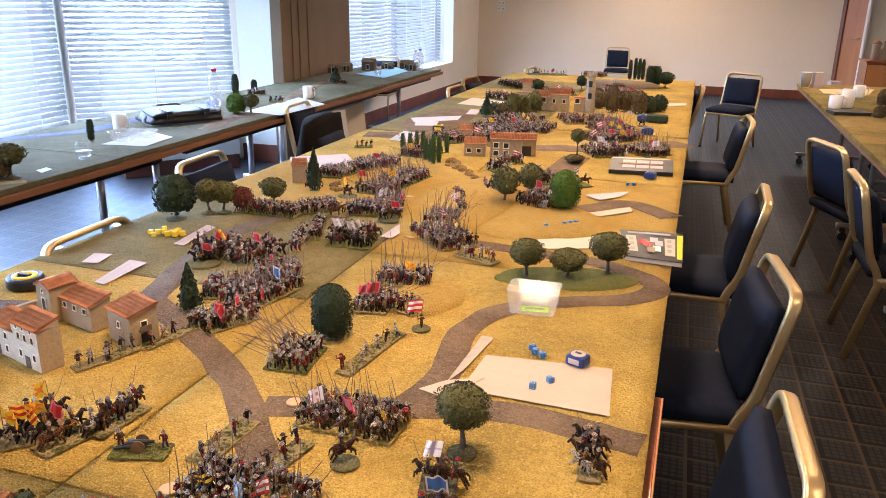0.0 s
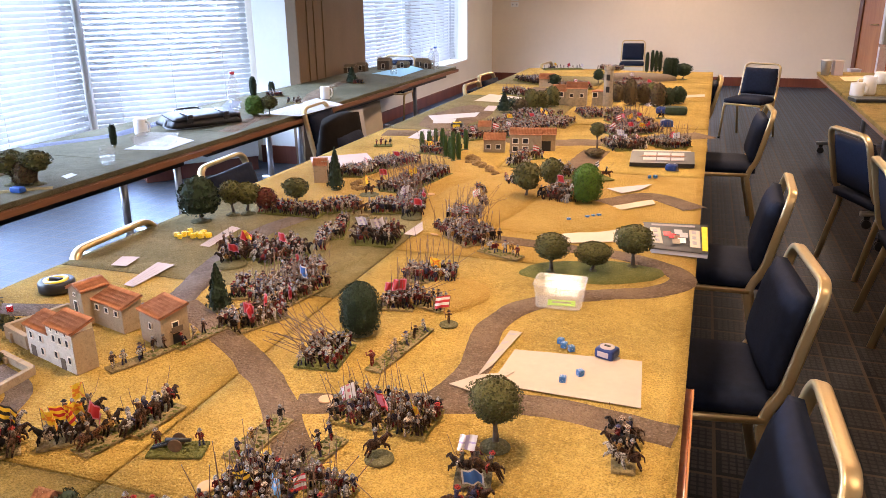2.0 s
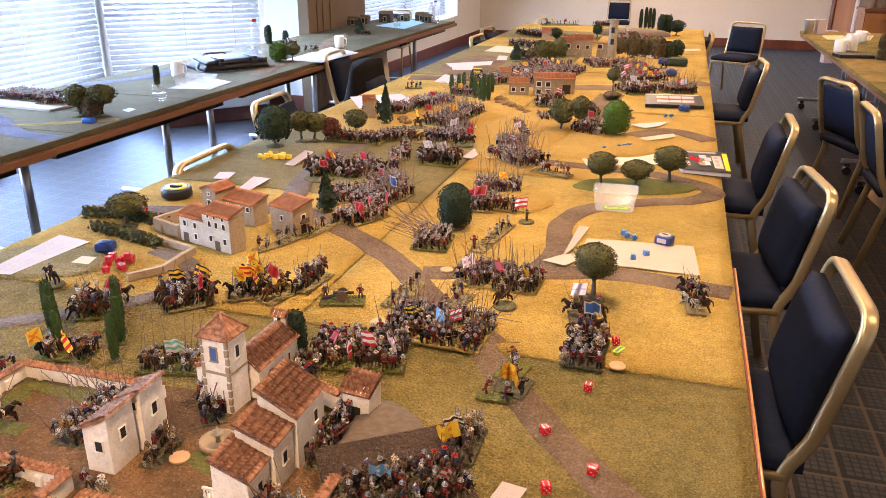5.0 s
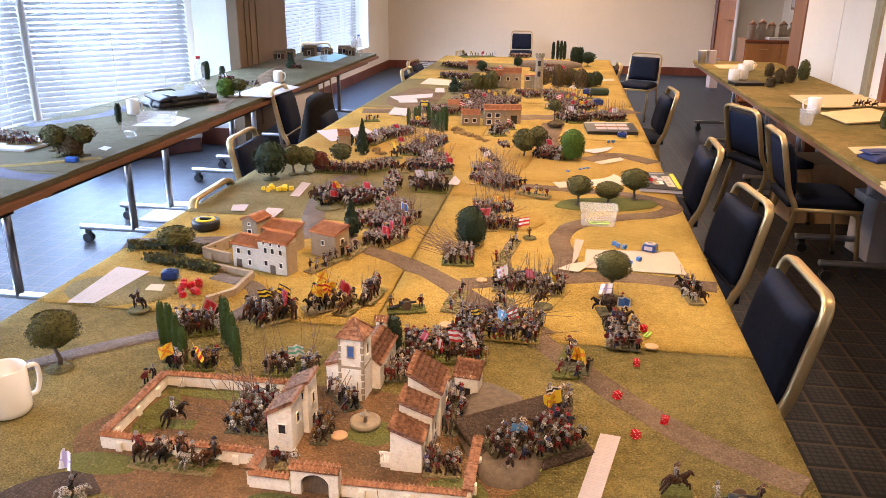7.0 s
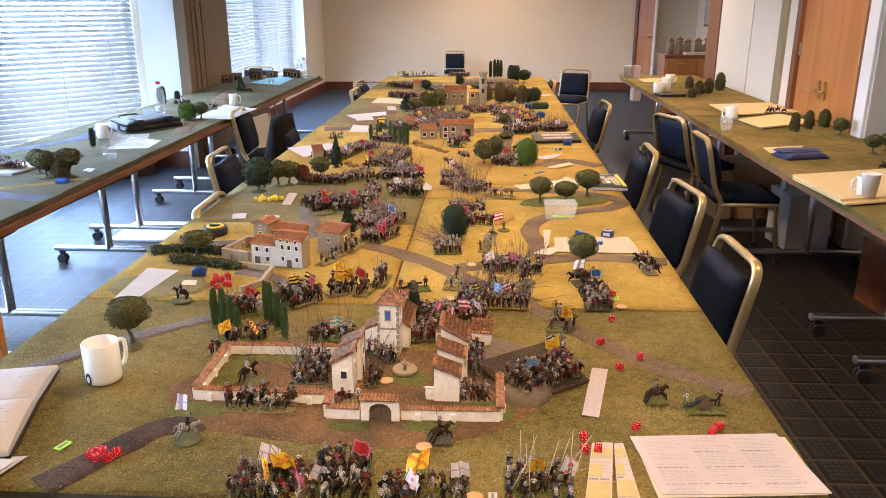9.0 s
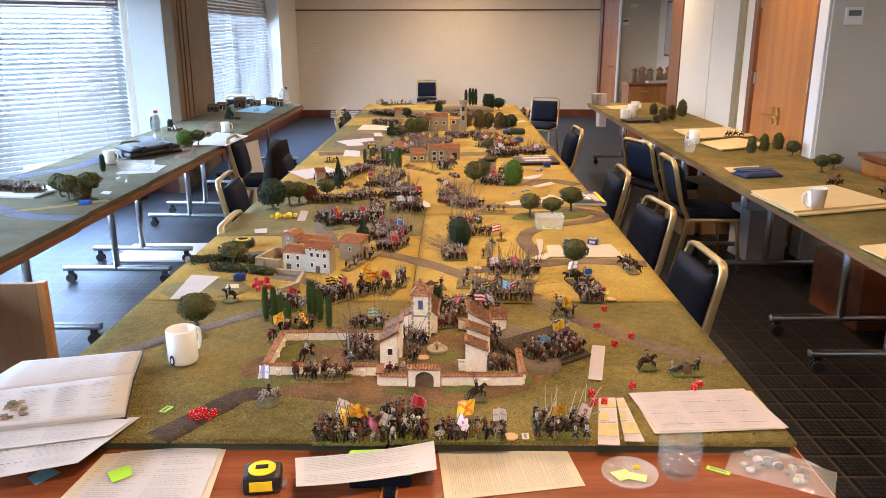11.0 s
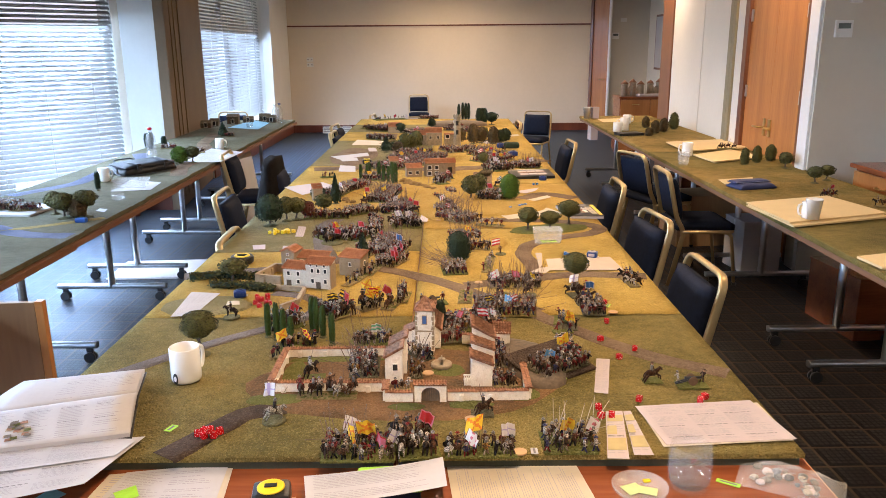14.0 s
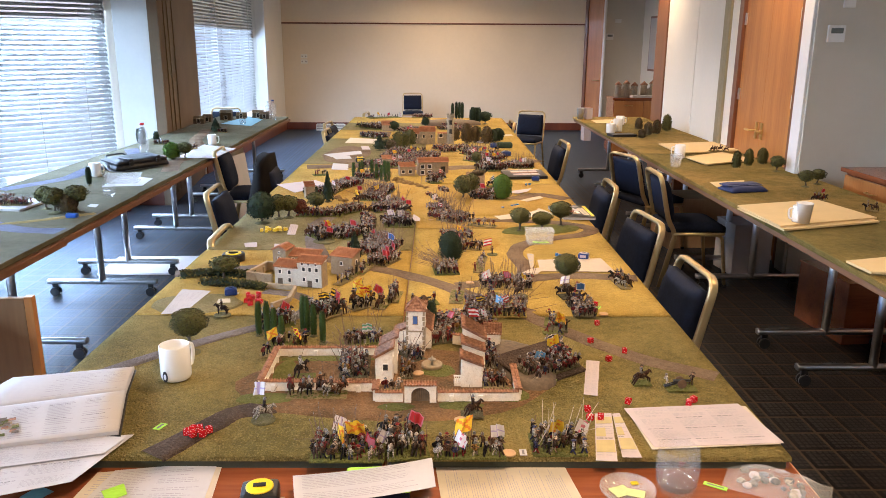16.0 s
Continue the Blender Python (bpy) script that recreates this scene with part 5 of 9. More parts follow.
courtyard_wall(-0.627, 1.323, -0.524, 1.287, 0.034, FWL, coping=False, mt=M_STUCCO2)
courtyard_wall(-0.627, 1.323, -0.581, 1.472, 0.034, FWL, coping=False, mt=M_STUCCO2)
courtyard_wall(-0.581, 1.472, -0.511, 1.452, 0.034, FWL, coping=False, mt=M_STUCCO2)
house(-0.515, 1.475, -16, 0.058, 0.07, 0.088, "ridge", M_STUCCO2, M_TILE2, "tan farm tower house with low tiled roof", [("s", 0.0, 0.03, 0.014, 0.03), ("s", 0.0, 0.075, 0.007, 0.008)], rise=0.014)
house(-0.424, 1.466, -16, 0.125, 0.055, 0.062, "mono", M_STUCCO2, M_TILE2, "long tan farm wing with low tiled roof", [("s", x, 0.042, 0.012, 0.012) for x in (-0.04, 0, 0.04)], rise=0.016)
farm_b = house(-0.256, 1.430, -22, 0.095, 0.07, 0.074, "mono", M_STUCCO2, M_TILE2, "tan farm house with low tiled roof", [("e", 0.0, 0.0, 0.018, 0.030, "door"), ("e", 0.0, 0.042, 0.014, 0.016), ("s", 0.0, 0.04, 0.01, 0.014)], rise=0.016)
part("balcony", boxes((0.0475, 0.0575, -0.014, 0.014, 0.036, 0.039), (0.0555, 0.0575, -0.014, 0.014, 0.039, 0.050), bevel=0.0005), M_PLANK, farm_b, "dark timber balcony")
courtyard_wall(-0.549, 1.234, -0.417, 1.193, 0.018, FWL, coping=False, mt=M_STUCCO2)
courtyard_wall(-0.417, 1.193, -0.416, 1.061, 0.018, FWL, coping=False, mt=M_STUCCO2)
courtyard_wall(-0.416, 1.061, -0.464, 0.993, 0.018, FWL, coping=False, mt=M_STUCCO2)

# ---- miniatures ----


def palette_mat(name, cols, rough=0.6):
    """One paint of a small set for each figure."""
    m = bpy.data.materials.new(name)
    m.use_nodes = True
    n, l = m.node_tree.nodes, m.node_tree.links
    b = n["Principled BSDF"]
    b.inputs["Roughness"].default_value, b.inputs["Specular IOR Level"].default_value = rough, 0.12
    oi = n.new("ShaderNodeObjectInfo")
    r = n.new("ShaderNodeValToRGB")
    r.color_ramp.interpolation = "CONSTANT"
    e = r.color_ramp.elements
    e[0].color = (*cols[0], 1)
    e[1].position, e[1].color = 1 / len(cols), (*cols[1], 1)
    for i, c in enumerate(cols[2:]):
        x = e.new((i + 2) / len(cols))
        x.color = (*c, 1)
    l.new(oi.outputs["Random"], r.inputs[0])
    tc, no = n.new("ShaderNodeTexCoord"), n.new("ShaderNodeTexNoise")
    no.inputs["Scale"].default_value = 420
    l.new(tc.outputs["Object"], no.inputs["Vector"])
    mx = n.new("ShaderNodeMix"); mx.data_type, mx.blend_type = "RGBA", "MULTIPLY"
    mx.inputs[0].default_value = 1
    mr = n.new("ShaderNodeMapRange")
    mr.inputs[1].default_value, mr.inputs[2].default_value, mr.inputs[3].default_value, mr.inputs[4].default_value = 0.34, 0.68, 0.05, 2.0
    l.new(no.outputs["Fac"], mr.inputs[0])
    l.new(r.outputs[0], mx.inputs[6])
    l.new(mr.outputs[0], mx.inputs[7])
    l.new(mx.outputs[2], b.inputs["Base Color"])
    return m


M_COAT = palette_mat("miniature_coat", [(0.125, 0.020, 0.017), (0.036, 0.019, 0.012), (0.331, 0.266, 0.209), (0.012, 0.009, 0.009), (0.072, 0.035, 0.019), (0.150, 0.030, 0.028), (0.036, 0.032, 0.061), (0.115, 0.061, 0.035), (0.016, 0.010, 0.007), (0.230, 0.122, 0.036), (0.050, 0.026, 0.016), (0.360, 0.331, 0.302), (0.108, 0.014, 0.012)])
M_HOSE = palette_mat("miniature_hose", [(0.086, 0.050, 0.029), (0.288, 0.216, 0.151), (0.014, 0.013, 0.014), (0.187, 0.022, 0.017), (0.050, 0.029, 0.019), (0.346, 0.274, 0.202), (0.043, 0.043, 0.086)])
M_MAIL = mat("miniature_steel", (0.185, 0.17, 0.16), 0.40, 0.85, 0.9, 420)
M_FLESH = mat("miniature_tan_paint", (0.42, 0.23, 0.14), 0.7, 0, 0.15, 200)
M_HORSE = palette_mat("miniature_horse", [(0.043, 0.020, 0.011), (0.013, 0.010, 0.009), (0.086, 0.036, 0.016), (0.050, 0.026, 0.014), (0.288, 0.259, 0.230), (0.022, 0.013, 0.009), (0.036, 0.019, 0.012)])
M_SHAFT = mat("pike_shaft", (0.13, 0.075, 0.042), 0.7, 0, 0.2, 100)
M_PALE = mat("pale_pike_shaft", (0.45, 0.36, 0.26), 0.7, 0, 0.2, 100)
FIGM = [M_COAT, M_MAIL, M_FLESH, M_HOSE, M_SHAFT, M_HORSE]


def blob(bm, c, rx, ry, rz, mi, seg=7, rows_=4, tilt=0.0):
    m = pose(*c, math.degrees(tilt))
    v0 = len(bm.verts)
    prof = [(math.sin(math.pi * k / rows_), -math.cos(math.pi * k / rows_)) for k in range(rows_ + 1)]
    old = set(bm.verts)
    lathe(bm, prof, seg, mi)
    for v in bm.verts:
        if v not in old:
            v.co = m @ Vector((v.co.x * rx, v.co.y * ry, v.co.z * rz))


def limb(bm, pts, w, mi, seg=5, taper=(1, 0.8)):
    sweep(bm, pts, w, seg=seg, mi=mi, taper=taper)


def man(bm, rnd, z=0.0, y=0.0, hat=0, arms="hold", seated=False):
    """Body, head and arms of a little figure facing -y, its hips at 0.017 above z."""
    lean = rnd.uniform(-0.003, 0.002)
    if not seated:
        s = rnd.uniform(0.002, 0.007)
        limb(bm, [(-0.0034, y - s, z), (-0.0036, y - s * 0.3, z + 0.008), (-0.0022, y, z + 0.017)], 0.0046, 3)
        limb(bm, [(0.0034, y + s, z), (0.0036, y + s * 0.2, z + 0.008), (0.0022, y, z + 0.017)], 0.0046, 3)
    else:
        for sx in (-1, 1):
            limb(bm, [(sx * 0.002, y, z + 0.016), (sx * 0.0078, y - 0.005, z + 0.012), (sx * 0.0085, y - 0.003, z + 0.002)], 0.0044, 3)
    lathe_rows = [(0.0, 0.014), (0.0052, 0.014), (0.0043, 0.020), (0.0058, 0.0265), (0.0040, 0.0295), (0.0, 0.030)]
    old = set(bm.verts)
    lathe(bm, lathe_rows, 7, 1 if rnd.random() < 0.15 else 0)
    for v in bm.verts:
        if v not in old:
            v.co = Vector((v.co.x, y + v.co.y * 0.72 + lean * (v.co.z - 0.014) / 0.016, v.co.z + z))
    hy = y + lean
    blob(bm, (0, hy - 0.0006, z + 0.0325), 0.0030, 0.0032, 0.0036, 2, 6, 4)
    old = set(bm.verts)
    if hat == 0:
        lathe(bm, [(0.0055, 0.0335), (0.0036, 0.0345), (0.0028, 0.0375), (0, 0.0388)], 7, 1)
    elif hat == 1:
        lathe(bm, [(0.0060, 0.0343), (0.0034, 0.0350), (0.0030, 0.0372), (0, 0.0378)], 7, 3)
    else:
        lathe(bm, [(0.0037, 0.0315), (0.0038, 0.0350), (0.0022, 0.0378), (0, 0.0383)], 7, 1)
    for v in bm.verts:
        if v not in old:
            v.co = Vector((v.co.x, v.co.y + hy, v.co.z + z))
    if arms == "hold":
        limb(bm, [(-0.0056, hy, z + 0.0275), (-0.0085, hy - 0.002, z + 0.022), (-0.004, hy - 0.0075, z + 0.0215)], 0.0036, 0)
        limb(bm, [(0.0056, hy, z + 0.0275), (0.0085, hy - 0.001, z + 0.022), (0.005, hy - 0.007, z + 0.024)], 0.0036, 0)
    else:
        limb(bm, [(-0.0056, hy, z + 0.0275), (-0.0095, hy + 0.002, z + 0.023), (-0.0075, hy - 0.005, z + 0.020)], 0.0036, 0)
        limb(bm, [(0.0056, hy, z + 0.0275), (0.0098, hy - 0.003, z + 0.027), (0.0088, hy - 0.007, z + 0.033)], 0.0036, 0)


def figure_mesh(kind, v, pale=False):
    rnd = random.Random(v * 31 + len(kind))
    bm = bmesh.new()
    if kind == "horse":
        blob(bm, (0, 0.001, 0.0225), 0.0070, 0.0160, 0.0080, 5, 9, 6)
        blob(bm, (0, 0.0105, 0.0235), 0.0072, 0.0078, 0.0082, 5, 8, 5)
        blob(bm, (0, -0.0110, 0.0240), 0.0062, 0.0066, 0.0078, 5, 8, 5)
        dip = rnd.uniform(-0.004, 0.002)
        limb(bm, [(0, -0.012, 0.026), (0, -0.0185, 0.0315 + dip * 0.5), (0, -0.0215, 0.0365 + dip)], 0.0098, 5, 7, (1.25, 0.66))
        limb(bm, [(0, -0.0200, 0.0372 + dip), (0, -0.0255, 0.0342 + dip), (0, -0.0292, 0.0298 + dip)], 0.0066, 5, 6, (1.05, 0.62))
        limb(bm, [(0, 0.0170, 0.0265), (0, 0.0235, 0.0225), (0, 0.0255, 0.0135)], 0.0048, 5, 5, (1, 0.4))
        run = v % 2
        for k, sx in enumerate((-1, 1)):
            f, h = rnd.uniform(-0.003, 0.004), rnd.uniform(-0.004, 0.004)
            if run:
                limb(bm, [(sx * 0.0045, -0.011, 0.020), (sx * 0.0048, -0.0185 - f, 0.0145), (sx * 0.0048, -0.0205 - f, 0.0050)], 0.0052, 5, 5, (1.2, 0.6))
                limb(bm, [(sx * 0.0048, 0.012, 0.021), (sx * 0.0050, 0.0150 + h, 0.0105), (sx * 0.0050, 0.0215 + h, 0.0)], 0.0056, 5, 5, (1.25, 0.6))
            else:
                limb(bm, [(sx * 0.0045, -0.011, 0.020), (sx * 0.0048, -0.0115 - f, 0.010), (sx * 0.0048, -0.0115 - f, 0.0)], 0.0052, 5, 5, (1.2, 0.62))
                limb(bm, [(sx * 0.0048, 0.012, 0.021), (sx * 0.0050, 0.0155 + h, 0.011), (sx * 0.0050, 0.0140 + h, 0.0)], 0.0056, 5, 5, (1.25, 0.62))
        if v % 3 == 0:
            blob(bm, (0, 0.006, 0.0205), 0.0088, 0.0130, 0.0100, 0, 9, 5)
        man(bm, rnd, 0.0145, 0.001, v % 3, "raise" if v % 2 else "hold", True)
        if v % 2:
            t = rnd.uniform(-0.012, 0.012)
            limb(bm, [(0.0088, 0.004 + t, 0.022), (0.0088, -0.007 - t, 0.048), (0.0088, -0.014 - 2 * t, 0.075)], 0.0014, 4, 4, (1, 0.7))
    elif kind == "foot":
        man(bm, rnd, 0, 0, v % 3, "raise" if v % 3 == 1 else "hold")
        if v % 4 != 3:
            limb(bm, [(-0.008, -0.005, 0.018 + 0.004 * (v % 2)), (0.012, -0.0085, 0.027)] if v % 2 else [(0.006, -0.007, 0.014), (0.005, -0.009, 0.044)], 0.0017, 4, 5)
        else:
            blob(bm, (-0.0075, -0.006, 0.021), 0.0065, 0.0014, 0.0075, 0, 8, 4)
    else:
        man(bm, rnd, 0, 0, v % 2 * 2, "hold")
        a = (0.10, 0.55, 0.03, 0.30, 1.15)[v % 5]
        d = Vector((rnd.uniform(-0.12, 0.12), -math.sin(a), math.cos(a)))
        g0 = Vector((0.0015, -0.0085, 0.022))
        limb(bm, [g0 - d * 0.022, g0 + d * 0.03, g0 + d * (0.07 if pale else 0.115 if v in (1, 4) else 0.085)], 0.0019, 4, 4, (1, 0.7))
        blob(bm, tuple(g0 + d * (0.071 if pale else 0.116 if v in (1, 4) else 0.086)), 0.001, 0.001, 0.003, 1, 4, 2)
    me = bpy.data.meshes.new(kind + "_figure")
    bm.to_mesh(me)
    bm.free()
    for mt in FIGM:
        me.materials.append(M_PALE if pale and mt is M_SHAFT else mt)
    return me


FIG = {k: [figure_mesh(k, v) for v in range(n)] for k, n in (("foot", 8), ("pike", 5), ("horse", 6))}
FIG["palepike"] = [figure_mesh("pike", v, True) for v in range(5)]

FC = {n: dye(n + "_flag_cloth", c, 0.7, rnd=0.0) for n, c in (("white", (0.66, 0.62, 0.62)), ("blue", (0.05, 0.16, 0.46)), ("orange", (0.72, 0.23, 0.02)), ("yellow", (0.78, 0.52, 0.03)),
      ("pink", (0.58, 0.16, 0.22)), ("red", (0.48, 0.025, 0.03)), ("black", (0.015, 0.014, 0.016)), ("green", (0.14, 0.45, 0.30)), ("lavender", (0.42, 0.36, 0.56)), ("pale_blue", (0.16, 0.42, 0.74)))}
FLAGS = {"wb": ("white", "lavender", "cross"), "or": ("yellow", "orange", "saltire"), "pk": ("pink", "red", "border"), "rd": ("red", "pink", "border"), "wh": ("white", "pink", "spots"),
         "yl": ("yellow", "orange", "spots"), "bl": ("blue", "white", "border"), "wr": ("white", "red", "stripes"), "bw": ("black", "white", "stripes"), "gr": ("green", "white", "stripes"),
         "st": ("red", "yellow", "stripes"), "yb": ("yellow", "black", "stripes"), "lw": ("white", "lavender", "spots"), "lb": ("pale_blue", "white", "spots"), "rg": ("red", "white", "cross")}
FLAG_WORDS = {"saltire": "crossed", "cross": "crossed", "border": "bordered", "spots": "spotted", "stripes": "striped"}
FLAG_MESH = {}


def flag_mesh(code):
    if code in FLAG_MESH:
        return FLAG_MESH[code]
    c1, c2, pat = FLAGS[code]
    bm = bmesh.new()
    nx, nz = 12, 9
    w, h = 0.036, 0.031
    def sheet(off):
        return [[bm.verts.new((0.001 + w * i / nx, off + 0.007 * math.sin(i * 0.85 + j * 0.2) * i / nx, 0.040 + h * j / nz - 0.006 * i / nx - 0.004 * (i / nx) ** 2)) for j in range(nz + 1)] for i in range(nx + 1)]
    A, B = sheet(-0.0003), sheet(0.0003)
    for i in range(nx):
        for j in range(nz):
            u, v = (i + 0.5) / nx, (j + 0.5) / nz
            k = {"cross": abs(u - 0.5) < 0.09 or abs(v - 0.5) < 0.1, "saltire": abs(u - v) < 0.12 or abs(u + v - 1) < 0.12, "border": min(u, 1 - u, v, 1 - v) < 0.12,
                 "spots": (i // 2 + j // 2) % 2 == 0 and 0.15 < u < 0.9 and (i // 2) % 2 == 0, "stripes": (j // 2) % 2 == 0}[pat]
            for S, rev in ((A, False), (B, True)):
                q = (S[i][j], S[i + 1][j], S[i + 1][j + 1], S[i][j + 1])
                f = bm.faces.new(q[::-1] if rev else q)
                f.material_index, f.smooth = 1 if k else 0, True
    sweep(bm, [(0, 0, 0.0), (0, 0, 0.07)], 0.0016, seg=5, mi=2)
    me = bpy.data.meshes.new("flag")
    bm.to_mesh(me)
    bm.free()
    for m in (FC[c1], FC[c2], M_SHAFT):
        me.materials.append(m)
    FLAG_MESH[code] = me
    return me


BASES = {"green": M_GRASSP, "tan": board_mat("tan_base", (0.22, 0.16, 0.07), (0.34, 0.25, 0.11), (0.16, 0.13, 0.04)),
         "dark": board_mat("dark_base", (0.085, 0.075, 0.04), (0.15, 0.13, 0.07), (0.06, 0.05, 0.03)),
         "yellow": board_mat("yellow_base", (0.27, 0.19, 0.05), (0.42, 0.30, 0.09), (0.14, 0.13, 0.03)), "round": M_FLOCK}
KINDS = {"foot": "foot soldiers", "pike": "pikemen with long pikes", "palepike": "pikemen with pale pikes", "level": "pikemen with levelled pikes", "horse": "mounted horsemen", "gun": "gun and crew"}
NUNIT = 0


def cannon(parent, m):
    bm = bmesh.new()
    sweep(bm, [(-0.02, 0, 0.017), (0.0, 0, 0.0175), (0.026, 0, 0.018)], 0.0085, seg=9, taper=(1.1, 0.8))
    sweep(bm, [(-0.01, 0.004, 0.013), (-0.045, 0.003, 0.003)], 0.005, seg=5)
    sweep(bm, [(-0.01, -0.004, 0.013), (-0.045, -0.003, 0.003)], 0.005, seg=5)
    part("gun_barrel", bm, M_BLACK, parent, "dark gun barrel on its trail").matrix_basis = m
    for s in (-1, 1):
        bm = bmesh.new()
        sweep(bm, [(0, s * 0.010, 0.0125), (0, s * 0.0125, 0.0125)], 0.025, seg=14, up=(0, 0, 1))
        part("wheel", bm, M_SHAFT, parent).matrix_basis = m


def unit(kind, x, y, rot, w, d, nx, ny, flags, base, z=None, face=None, tilt=0):
    """A based group of miniatures, w wide and d deep."""
    global NUNIT
    NUNIT += 1
    rnd = random.Random(NUNIT * 7)
    mesh = {"gun": FIG["foot"], "pike": FIG["pike"] * 2 + FIG["foot"], "palepike": FIG["palepike"] + FIG["foot"][:4], "level": [FIG["pike"][1], FIG["pike"][4], FIG["pike"][4]]}.get(kind) or FIG[kind]
    z = TOP + 0.0026 if z is None else z
    fl = [] if flags == "-" else flags.split(",")
    lab = "painted miniature " + KINDS[kind] + (" on a round base" if base == "round" else " on a flocked base" if w > 0.06 else " on a small base")
    if fl:
        lab = "painted miniature " + KINDS[kind].split(" with")[0] + " with a " + FLAG_WORDS[FLAGS[fl[0]][2]] + " " + FLAGS[fl[0]][0].replace("_", " ") + " flag"
    t = thing("miniature_unit", pose(x, y, z, 0, 0, rot) @ pose(0, 0, 0, 0, tilt, 0), lab, "miniature", "armies of miniatures")
    bm = bmesh.new()
    th = 0.004
    if base == "round":
        r = max(w, d) * 0.52
        lathe(bm, [(0, -0.001), (r, -0.001), (r * 0.97, th * 0.7), (r * 0.85, th), (0, th)], 18)
    else:
        box(bm, -w / 2, w / 2, -d / 2, d / 2, -0.001, th, 0.0012)
    part("base", bm, BASES[base], t)
    if base in ("green", "yellow", "tan") and w > 0.09:
        tf = bmesh.new()
        for _ in range(int(w * d * 9000) + 6):
            px, py = rnd.uniform(-w / 2, w / 2) * 0.96, rnd.uniform(-d / 2, d / 2) * 0.94
            blob(tf, (px, py, th), rnd.uniform(0.002, 0.006), rnd.uniform(0.002, 0.006), rnd.uniform(0.0008, 0.0025), 0, 6, 2)
        tagged(part("turf", tf, M_GRASSP, t), kind="stuff")
    far = 1.16 if y > 3.45 else 1.0
    sx, sy = (0.0195 * far, 0.036 * far) if kind == "horse" else (0.0160 * far, 0.0180 * far)
    loose = ny == 1
    if y < 0.3:
        sx, sy = sx * 1.22, sy * 1.25
    if base != "round" and kind != "gun" and not loose:
        nx, ny = max(1, min(round(w / sx), 18)), max(1, min(round(d / sy), 10))
    face = rnd.choice((90, -90, 75, -80, 110) if kind == "horse" else (0, 0, 90, -90, 180, 60)) if face is None else face
    if kind == "level":
        face = -110
    if kind == "gun":
        cannon(t, pose(0.0, 0, th))
    for i in range(nx):
        for j in range(ny):
            px = (i + 0.5) / nx * w - w / 2 + rnd.uniform(-0.0045, 0.0045)
            py = (j + 0.5) / ny * d - d / 2 + rnd.uniform(-0.0045, 0.0045)
            if kind == "gun":
                px, py = (-0.035, 0.035)[i] * w / 0.09, 0.012
            elif rnd.random() < 0.08 and nx * ny > 6:
                continue
            elif loose:
                py = rnd.uniform(-0.3, 0.3) * d
            s = rnd.uniform(0.94, 1.06) if y > 1.9 or y < 0.3 or kind == "horse" else rnd.uniform(0.88, 1.0)
            shared("horseman_figure" if kind == "horse" else "soldier_figure", rnd.choice(mesh), t,
                   Matrix.LocRotScale((px, py, th - 0.0005), Euler((rnd.gauss(0.02, 0.09), rnd.gauss(0, 0.07), radians(face + rnd.gauss(0, 22)))), (s, s, s * rnd.uniform(0.96, 1.06))))
    for k, code in enumerate(fl):
        px = ((k + 0.5) / len(fl) - 0.5) * w * 0.8 + rnd.uniform(-0.006, 0.006)
        py = rnd.uniform(-0.3, 0.15) * d
        s = rnd.uniform(0.75, 1.0) * (1.18 if y < 0.3 else 1.0)
        up = 0.02 if kind == "horse" else 0.004
        shared("flag", flag_mesh(code), t, Matrix.LocRotScale((px, py, up), Euler((rnd.uniform(-0.15, 0.35), rnd.uniform(-0.35, 0.45), rnd.uniform(-1.1, 1.1) + (math.pi if rnd.random() < 0.3 else 0) - radians(rot))), (s, s, s)),
               FLAGS[code][0].replace("_", " ") + " and " + FLAGS[code][1] + " " + FLAG_WORDS[FLAGS[code][2]] + " flag")
    return t


# ---- model trees by place ----
tree("round", -0.622, 0.596, 0.137, 0.0535, "olive", "olive green model tree on a flocked base", 0.42, count=2200)
tree("dome", 0.168, 1.602, 0.130, 0.0537, "dark", "dark green dome-shaped model tree on a flocked base", 0.1, count=2600)
tree("round", 0.602, 1.232, 0.135, 0.0510, "olive", "olive green model tree on a flocked base", 0.42, count=2200)
tree("round", 0.520, 2.143, 0.119, 0.0523, "olive", "round-crowned model tree on a flocked base", 0.38, count=1400)
tree("round", 0.634, 2.181, 0.092, 0.0503, "olive", "round-crowned model tree on a flocked base", 0.3, count=1400)
tree("round", 0.739, 2.256, 0.130, 0.0562, "olive", "round-crowned model tree on a flocked base", 0.38, count=1400)
tree("dome", -0.787, 2.307, 0.163, 0.0680, "dark", "tall dark green model tree", 0.2)
tree("round", -0.724, 2.414, 0.128, 0.0479, "olive", "round-crowned model tree on a flocked base", 0.35)
tree("round", -0.676, 2.441, 0.118, 0.0499, "olive", "round-crowned model tree on a flocked base", 0.35)
tree("round", -0.623, 2.480, 0.091, 0.0419, "rust", "rust red model tree", 0.2)
tree("round", -0.552, 2.583, 0.110, 0.0498, "olive", "round-crowned model tree on a flocked base", 0.35)
tree("fir", -0.527, 2.870, 0.174, 0.0397, "dark", "dark green model fir tree", 0.08)
tree("round", -0.651, 3.012, 0.078, 0.0445, "dark", "dark green model bush", 0.05, base=0)
tree("fir", -0.240, 1.622, 0.124, 0.0365, "dark", "dark green model fir tree", 0.1)
tree("dome", 0.496, 2.944, 0.153, 0.0595, "bright", "bright green model tree on a flocked base", 0.1, count=1800)
tree("round", 0.266, 2.930, 0.147, 0.0575, "olive", "round-crowned model tree on a flocked base", 0.3)
